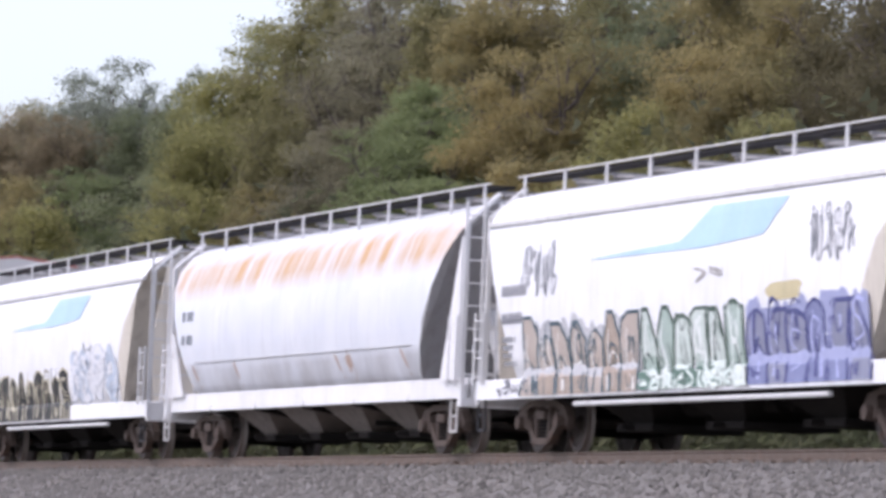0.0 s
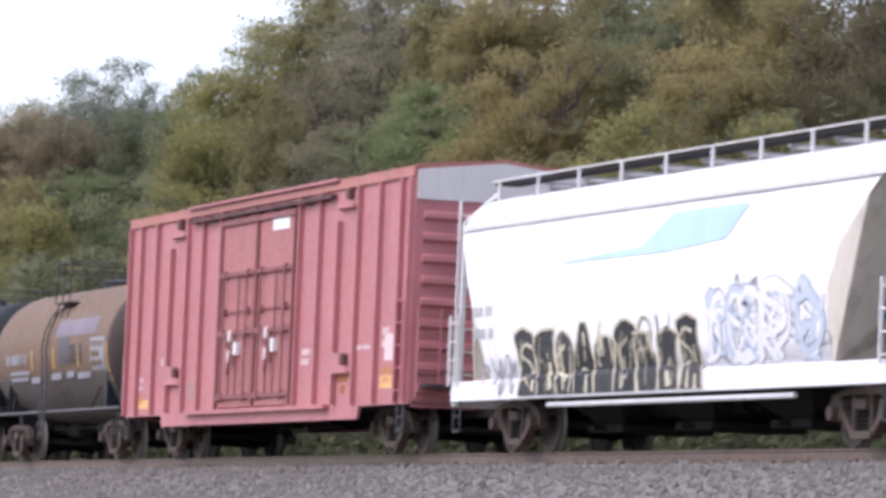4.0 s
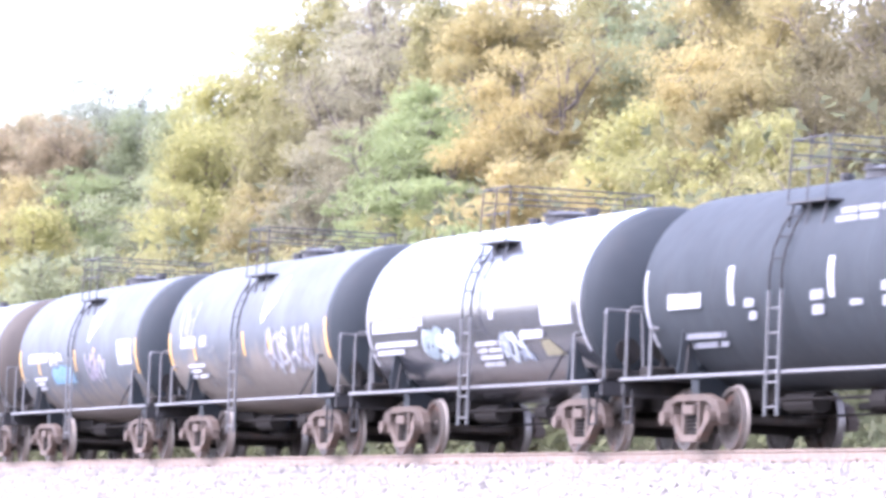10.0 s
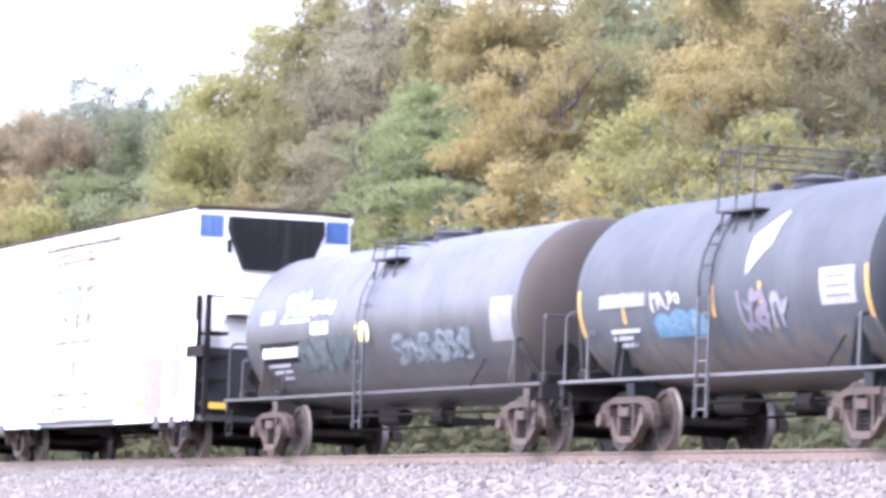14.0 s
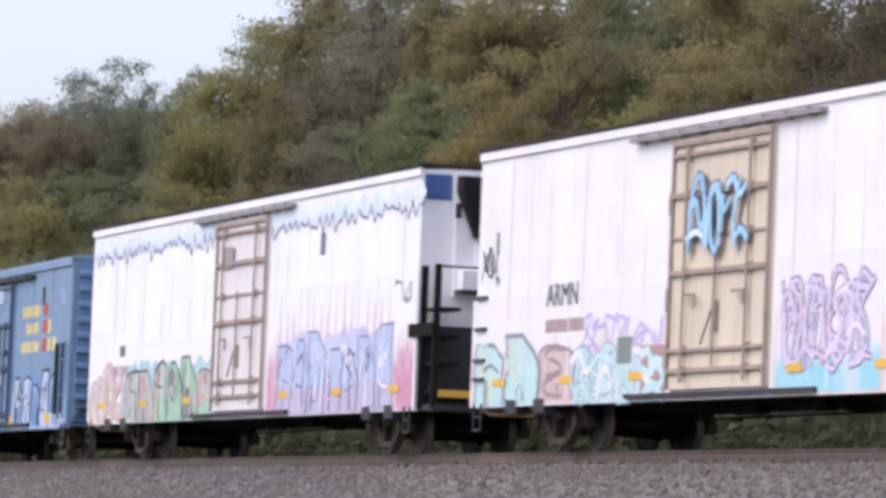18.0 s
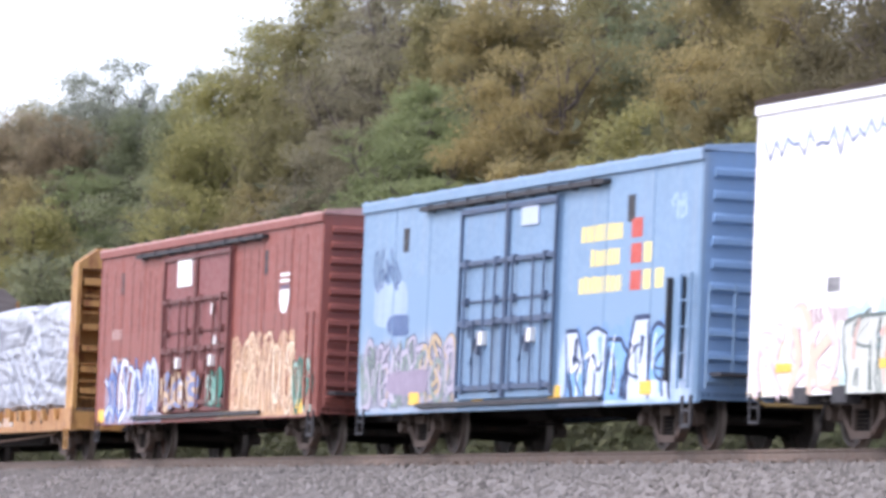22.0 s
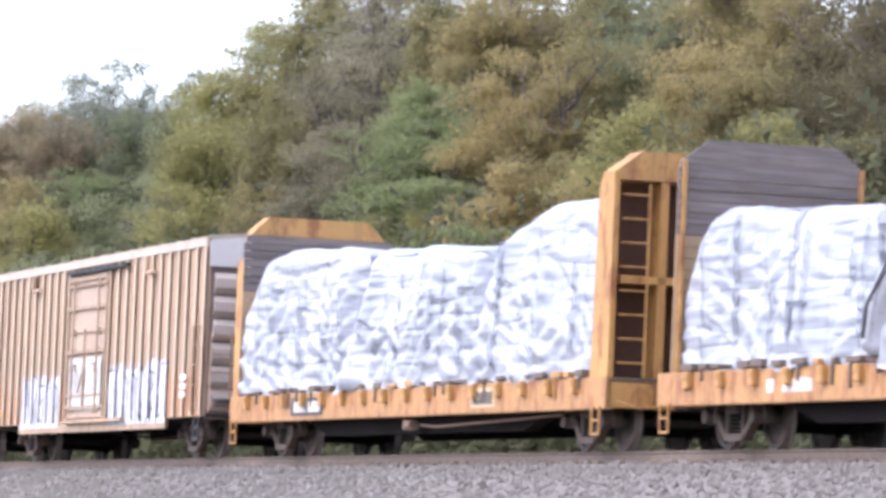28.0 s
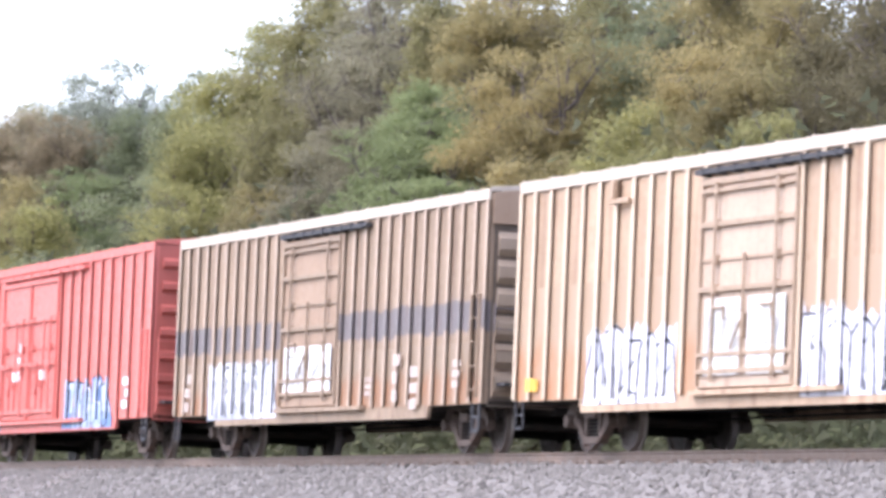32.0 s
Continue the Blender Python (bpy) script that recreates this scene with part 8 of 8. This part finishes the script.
        shape_mark("white_diamond", car, side, lambda z: (xd + 0.25 + 0.72 * max(0.0, (z - 2.95) / 0.35), xd + 0.25 + 0.72 * min(1.0, max(0.02, (z - 2.42) / 0.4))), 2.42, 3.3, diamond_m, 0.012, 20)
        if sd == 81:
            graffiti(car, side, xa + 7.0, xa + 10.2, 1.5, 2.3, [(0.30, 0.31, 0.34), (0.50, 0.50, 0.52), (0.44, 0.44, 0.47), (0.56, 0.56, 0.57)], 6, 83, "curl", edge=0.01, width=0.15, label="white sprayed letters")
            tag_scribble(car, side, xa + 0.8, xa + 1.9, 2.1, 3.0, (0.46, 0.46, 0.49), 84, 4, 0.05)
            tag_scribble(car, side, xa + 2.0, xa + 5.2, 1.3, 2.05, (0.33, 0.33, 0.34), 88, 7, 0.06)
        else:
            graffiti(car, side, xa + 3.2, xa + 5.2, 1.62, 2.0, [(0.28, 0.44, 0.52), (0.36, 0.48, 0.56), (0.34, 0.44, 0.53), (0.5, 0.55, 0.6)], 3, 85, label="light blue spray", edge=0.02)
            tag_scribble(car, side, xa + 3.1, xa + 4.3, 1.98, 2.3, (0.66, 0.66, 0.68), 86, 4, 0.05)
            graffiti(car, side, xa + 6.6, xa + 8.2, 1.6, 2.2, [(0.3, 0.29, 0.34), (0.46, 0.44, 0.48), (0.42, 0.40, 0.45), (0.52, 0.52, 0.54)], 3, 87, "curl", edge=0.02, width=0.2)
            panel_mark("white_panel", car, side, xa + 9.5, xa + 10.7, 1.9, 2.4, wh)
            for z in (2.0, 2.13, 2.26):
                panel_mark("panel_line", car, side, xa + 9.7, xa + 10.5, z, z + 0.03, spray((0.4, 0.4, 0.42)), lift=0.010)
    dark = paint("tank_charcoal", (0.043, 0.044, 0.047), 0.42, (0.085, 0.070, 0.058), 0.3, 0.6, bump=0.04, speck=3.0, fade=0.45)
    car, side, c = tank_car(4.4, 23.6, 6.1, 21.9, "long charcoal tank car with white and green sprayed lettering", dark, black("tank_head_charcoal", (0.056, 0.048, 0.042)), paint("saddle_dusty", (0.075, 0.062, 0.052), 0.8, (0.03, 0.026, 0.024), 0.5, 0.4), frame, light=paint("rail_dull_grey", (0.05, 0.048, 0.048), 0.6, (0.1, 0.09, 0.08), 0.4, 0.2), R=1.45, zc=2.30, ladder_m=dark, rail_h=0.3)
    chalk = spray((0.78, 0.78, 0.80))
    panel_mark("blue_mark", car, side, 7.1 - c, 7.95 - c, 2.38, 2.6, spray((0.52, 0.64, 0.80)), skew=0.35)
    graffiti(car, side, 8.65 - c, 10.1 - c, 2.44, 2.92, [(0.14, 0.24, 0.14), (0.66, 0.84, 0.62), (0.48, 0.70, 0.40), (0.86, 0.88, 0.86)], 3, 91, "curl", edge=0.03, width=0.2, label="green and white sprayed letters")
    graffiti(car, side, 10.15 - c, 11.7 - c, 2.48, 2.7, [(0.12, 0.12, 0.13), (0.84, 0.86, 0.86), (0.78, 0.82, 0.80), (0.86, 0.88, 0.86)], 5, 94, "curl", edge=0.02, width=0.26)
    panel_mark("underline", car, side, 8.5 - c, 10.3 - c, 2.37, 2.42, chalk)
    panel_mark("white_panel", car, side, 10.4 - c, 11.45 - c, 2.12, 2.33, chalk)
    stencil(car, side, 10.45 - c, 2.16, 0.95, 0.14, M["silver"], 1)
    panel_mark("black_ground", car, side, 7.05 - c, 9.7 - c, 1.66, 2.03, M["under"])
    stencil(car, lambda z: side(z) + 0.008, 7.25 - c, 1.72, 2.25, 0.26, chalk, 1, name="lettering_bar")
    for k in range(3):
        stencil(car, side, 7.3 - c + 0.2 * k, 1.58 - 0.11 * k, 1.4 - 0.25 * k, 0.08, wh, 1)
    graffiti(car, side, 9.4 - c, 12.9 - c, 1.5, 2.02, [(0.20, 0.24, 0.24), (0.29, 0.33, 0.33), (0.26, 0.30, 0.31), (0.33, 0.37, 0.36)], 7, 95, "curl", edge=0.02, width=0.3, label="dull teal spray, rubbed out")
    graffiti(car, side, 12.95 - c, 13.85 - c, 1.95, 2.22, [(0.3, 0.26, 0.16), (0.90, 0.78, 0.48), (0.86, 0.72, 0.42), (0.92, 0.88, 0.72)], 2, 96, "curl", edge=0.0, width=0.34, label="yellow sprayed tag")
    graffiti(car, side, 15.3 - c, 19.5 - c, 1.5, 2.0, [(0.2, 0.22, 0.23), (0.42, 0.45, 0.47), (0.36, 0.40, 0.42), (0.48, 0.50, 0.52)], 6, 92, "curl", edge=0.0, width=0.12)
    panel_mark("white_panel", car, side, 20.5 - c, 21.6 - c, 1.75, 2.45, spray((0.5, 0.5, 0.51)), skew=0.15)


def build_flats():
    SPRAY[0] = 2.0
    ochre = paint("ochre_yellow", (0.46, 0.252, 0.078), 0.55, (0.22, 0.11, 0.055), 0.6, 0.6, 0.9)
    plate_m = paint("sill_lettering", (0.62, 0.58, 0.54), 0.6, (0.35, 0.25, 0.18), 0.4, 0.4)
    # weathered planks: grain along each board, boards of different tone
    planks, n, l, p = nodes_of("weathered_plank")
    co = n.new("ShaderNodeTexCoord").outputs["Object"]
    grain = noise_tex(n, l, co, 1.0, 6, (2.0, 0.8, 14.0), 0.65)
    k = mix(n, l, ramp(n, l, grain, 0.35, 0.68), (0.125, 0.102, 0.092), (0.235, 0.20, 0.182))
    k = mix(n, l, ramp(n, l, noise_tex(n, l, co, 1.6, 4), 0.55, 0.7, 0, 0.6), k, (0.15, 0.105, 0.08))
    own = n.new("ShaderNodeHueSaturation")
    l.new(k, own.inputs["Color"])
    l.new(ramp(n, l, n.new("ShaderNodeObjectInfo").outputs["Random"], 0, 1, 0.7, 1.3), own.inputs["Value"])
    l.new(own.outputs[0], p.inputs["Base Color"])
    p.inputs["Roughness"].default_value = 0.85
    bp = n.new("ShaderNodeBump")
    bp.inputs["Strength"].default_value, bp.inputs["Distance"].default_value = 0.5, 0.01
    l.new(grain, bp.inputs["Height"])
    l.new(bp.outputs[0], p.inputs["Normal"])
    m, n, l, p = nodes_of("silver_tarpaulin")
    co = n.new("ShaderNodeTexCoord").outputs["Object"]
    c0 = mix(n, l, ramp(n, l, noise_tex(n, l, co, 0.8, 4), 0.35, 0.7), (0.325, 0.35, 0.40), (0.43, 0.448, 0.485))
    # blue-grey patches put the sheet's uneven shade into its colour
    c0 = mix(n, l, ramp(n, l, noise_tex(n, l, co, 0.9, 5, (0.9, 1, 0.6), 0.6), 0.52, 0.66, 0, 0.6), c0, (0.25, 0.272, 0.32))
    l.new(c0, p.inputs["Base Color"])
    p.inputs["Roughness"].default_value = 0.3
    bp = n.new("ShaderNodeBump")
    bp.inputs["Strength"].default_value, bp.inputs["Distance"].default_value = 0.55, 0.05
    crease = n.new("ShaderNodeMath")
    crease.operation = "ABSOLUTE"
    l.new(ramp(n, l, noise_tex(n, l, co, 1.0, 2.2, (0.3, 1, 2.6), 0.45), 0.33, 0.67, -1.0, 1.0), crease.inputs[0])
    l.new(crease.outputs[0], bp.inputs["Height"])
    l.new(bp.outputs[0], p.inputs["Normal"])
    car, side, c = flat_car(-105.15, -84.3, "ochre bulkhead flat car with planked bulkheads, loaded with wrapped lumber", ochre, planks, front_outer="girts", depth=(0.62, 0.62), rear_tc=2.05)
    wrapped_load(c, -104.55, -85.3, "lumber load wrapped in creased silver-white sheeting", m, 3, [(-104.6, 2.7), (-104.0, 3.3), (-103.2, 3.45), (-98.4, 3.3), (-96.5, 3.3), (-95.7, 3.08), (-94.3, 3.06), (-93.8, 3.44), (-92, 3.42), (-85.3, 3.4)], (-97.8,))
    stencil(car, side, -101.0 - c, 0.70, 1.6, 0.28, plate_m, 1)
    stencil(car, side, -92.0 - c, 0.70, 1.6, 0.28, plate_m, 1)
    th = thing("log", "short log with yellow bark and a tan sawn end", "log", "loads on the flat cars")
    CARS.append((th, c))
    bark_m = paint("yellow_log_side", (0.50, 0.30, 0.11), 0.75, (0.28, 0.16, 0.08), 0.4, 0.2)
    cut_m = paint("sawn_end_grain", (0.40, 0.23, 0.13), 0.8, (0.25, 0.14, 0.08), 0.5, 0.1)
    rings = []
    for k in range(6):
        rings.append([(-95.5 - c + 0.22 * k, -1.27 + (0.25 + 0.008 * math.sin(3 * q + k)) * math.cos(2 * math.pi * q / 20), 3.27 + (0.25 + 0.008 * math.sin(3 * q + k)) * math.sin(2 * math.pi * q / 20)) for q in range(20)])
    bm = NEW()
    loft(bm, rings)
    part("bark", bm, bark_m, th, smooth=False)
    bm = NEW()
    tube(bm, (-94.41 - c, -1.27, 3.27), (-94.385 - c, -1.27, 3.27), 0.245, 20, 0.235)
    part("sawn_end", bm, cut_m, th, "tan sawn end of the log")
    cord_dark = paint("dark_rope", (0.08, 0.08, 0.09), 0.8)
    flap = thing("torn_sheet_flap", "grey torn flap of sheeting hanging down a wrapped load", "sheeting", "loads on the flat cars")
    CARS.append((flap, c))
    bm = NEW()
    cols = []
    for i in range(15):
        u = i / 14
        row = []
        for q in range(25):
            v = q / 24
            z = 3.06 - (1.72 + 0.14 * math.sin(7 * v) + 0.08 * math.sin(19 * v)) * u
            x = (1 - u) * (-95.9 + 2.4 * v) + u * (-97.5 + 3.0 * v) + 0.10 * math.sin(5 * u + 8 * v)
            y = -1.50 - 0.26 * (0.25 + 0.75 * math.sin(math.pi * min(1.0, u * 1.1))) * abs(math.sin(5.2 * v + 2.2 * u)) - 0.04 * abs(math.sin(15 * v + 4 * u))
            row.append(bm.verts.new((x - c, y, z)))
        cols.append(row)
    for ra, rb in zip(cols, cols[1:]):
        for q in range(24):
            bm.faces.new((ra[q], ra[q + 1], rb[q + 1], rb[q]))
    r = bmesh.ops.extrude_face_region(bm, geom=bm.faces[:])
    for v in [g for g in r["geom"] if isinstance(g, bmesh.types.BMVert)]:
        v.co.y += 0.012
    part("flap_sheet", bm, paint("grey_sheeting", (0.36, 0.37, 0.41), 0.3, (0.40, 0.41, 0.44), 0.3, 0.5), flap, smooth=True)
    bm = NEW()
    pipe(bm, [(-95.7 - c, -1.62, 2.9), (-96.2 - c, -1.80, 2.4), (-96.9 - c, -1.80, 1.8), (-97.3 - c, -1.66, 1.4)], 0.03, 6)
    part("rope", bm, cord_dark, flap, "dark rope along the torn edge")
    car, side, c = flat_car(-128.2, -107.3, "ochre bulkhead flat car with open-framed bulkheads, loaded with wrapped lumber", ochre, planks, front_outer="open", depth=(0.62, 0.7), front_tc=1.8)
    wrapped_load(c, -127.55, -108.05, "lumber load wrapped in creased silver-white sheeting", m, 9, [(-127.3, 3.2), (-126.6, 3.65), (-125.5, 3.74), (-122.5, 3.68), (-119.6, 3.5), (-115, 3.38), (-113.0, 3.36), (-111.6, 3.75), (-110.6, 3.85), (-108.0, 3.88)], (-121.5, -114.6))
    sillside = lambda z: 1.455
    panel_mark("sill_plate", car, sillside, -124.1 - c, -122.1 - c, 0.68, 1.0, M["mark_black"])
    panel_mark("sill_plate", car, sillside, -113.7 - c, -112.5 - c, 0.69, 1.01, spray((0.72, 0.62, 0.48)))
    stencil(car, lambda z: 1.463, -124.0 - c, 0.70, 2.0, 0.28, plate_m, 1)
    stencil(car, lambda z: 1.463, -113.6 - c, 0.70, 1.0, 0.3, M["mark_black"], 1)


# ---------------------------------------------------------------- build
build_ground()
build_track()
build_woods()
build_hoppers()
build_boxcars()
build_reefers()
build_tanks()
build_flats()


def car_pose(s, t):
    x = s + travel(t)
    return pose(x, track_y(x), 0, 0, 0, track_turn(x))


def motions():
    for car, s in CARS:
        walk(car, [(0.5 * k, car_pose(s, 0.5 * k)) for k in range(65)])
    radius = 0.457
    middle = dict(CARS)
    for w, car, at, dx in WHEELSETS:
        s = middle[car] + at
        rows = [(0.0, pose(dx, 0, radius))]
        k = 1
        begin = None
        while k < 480:
            t = k / 15.0
            if -112 < s + travel(t) < -50:
                begin = travel(t) if begin is None else begin
                rows.append((t, pose(dx, 0, radius, 0, math.degrees((travel(t) - begin) / radius) % 360, 0)))
            k += 1
        rows.append((SECONDS, rows[-1][1]))
        walk(w, rows)


motions()
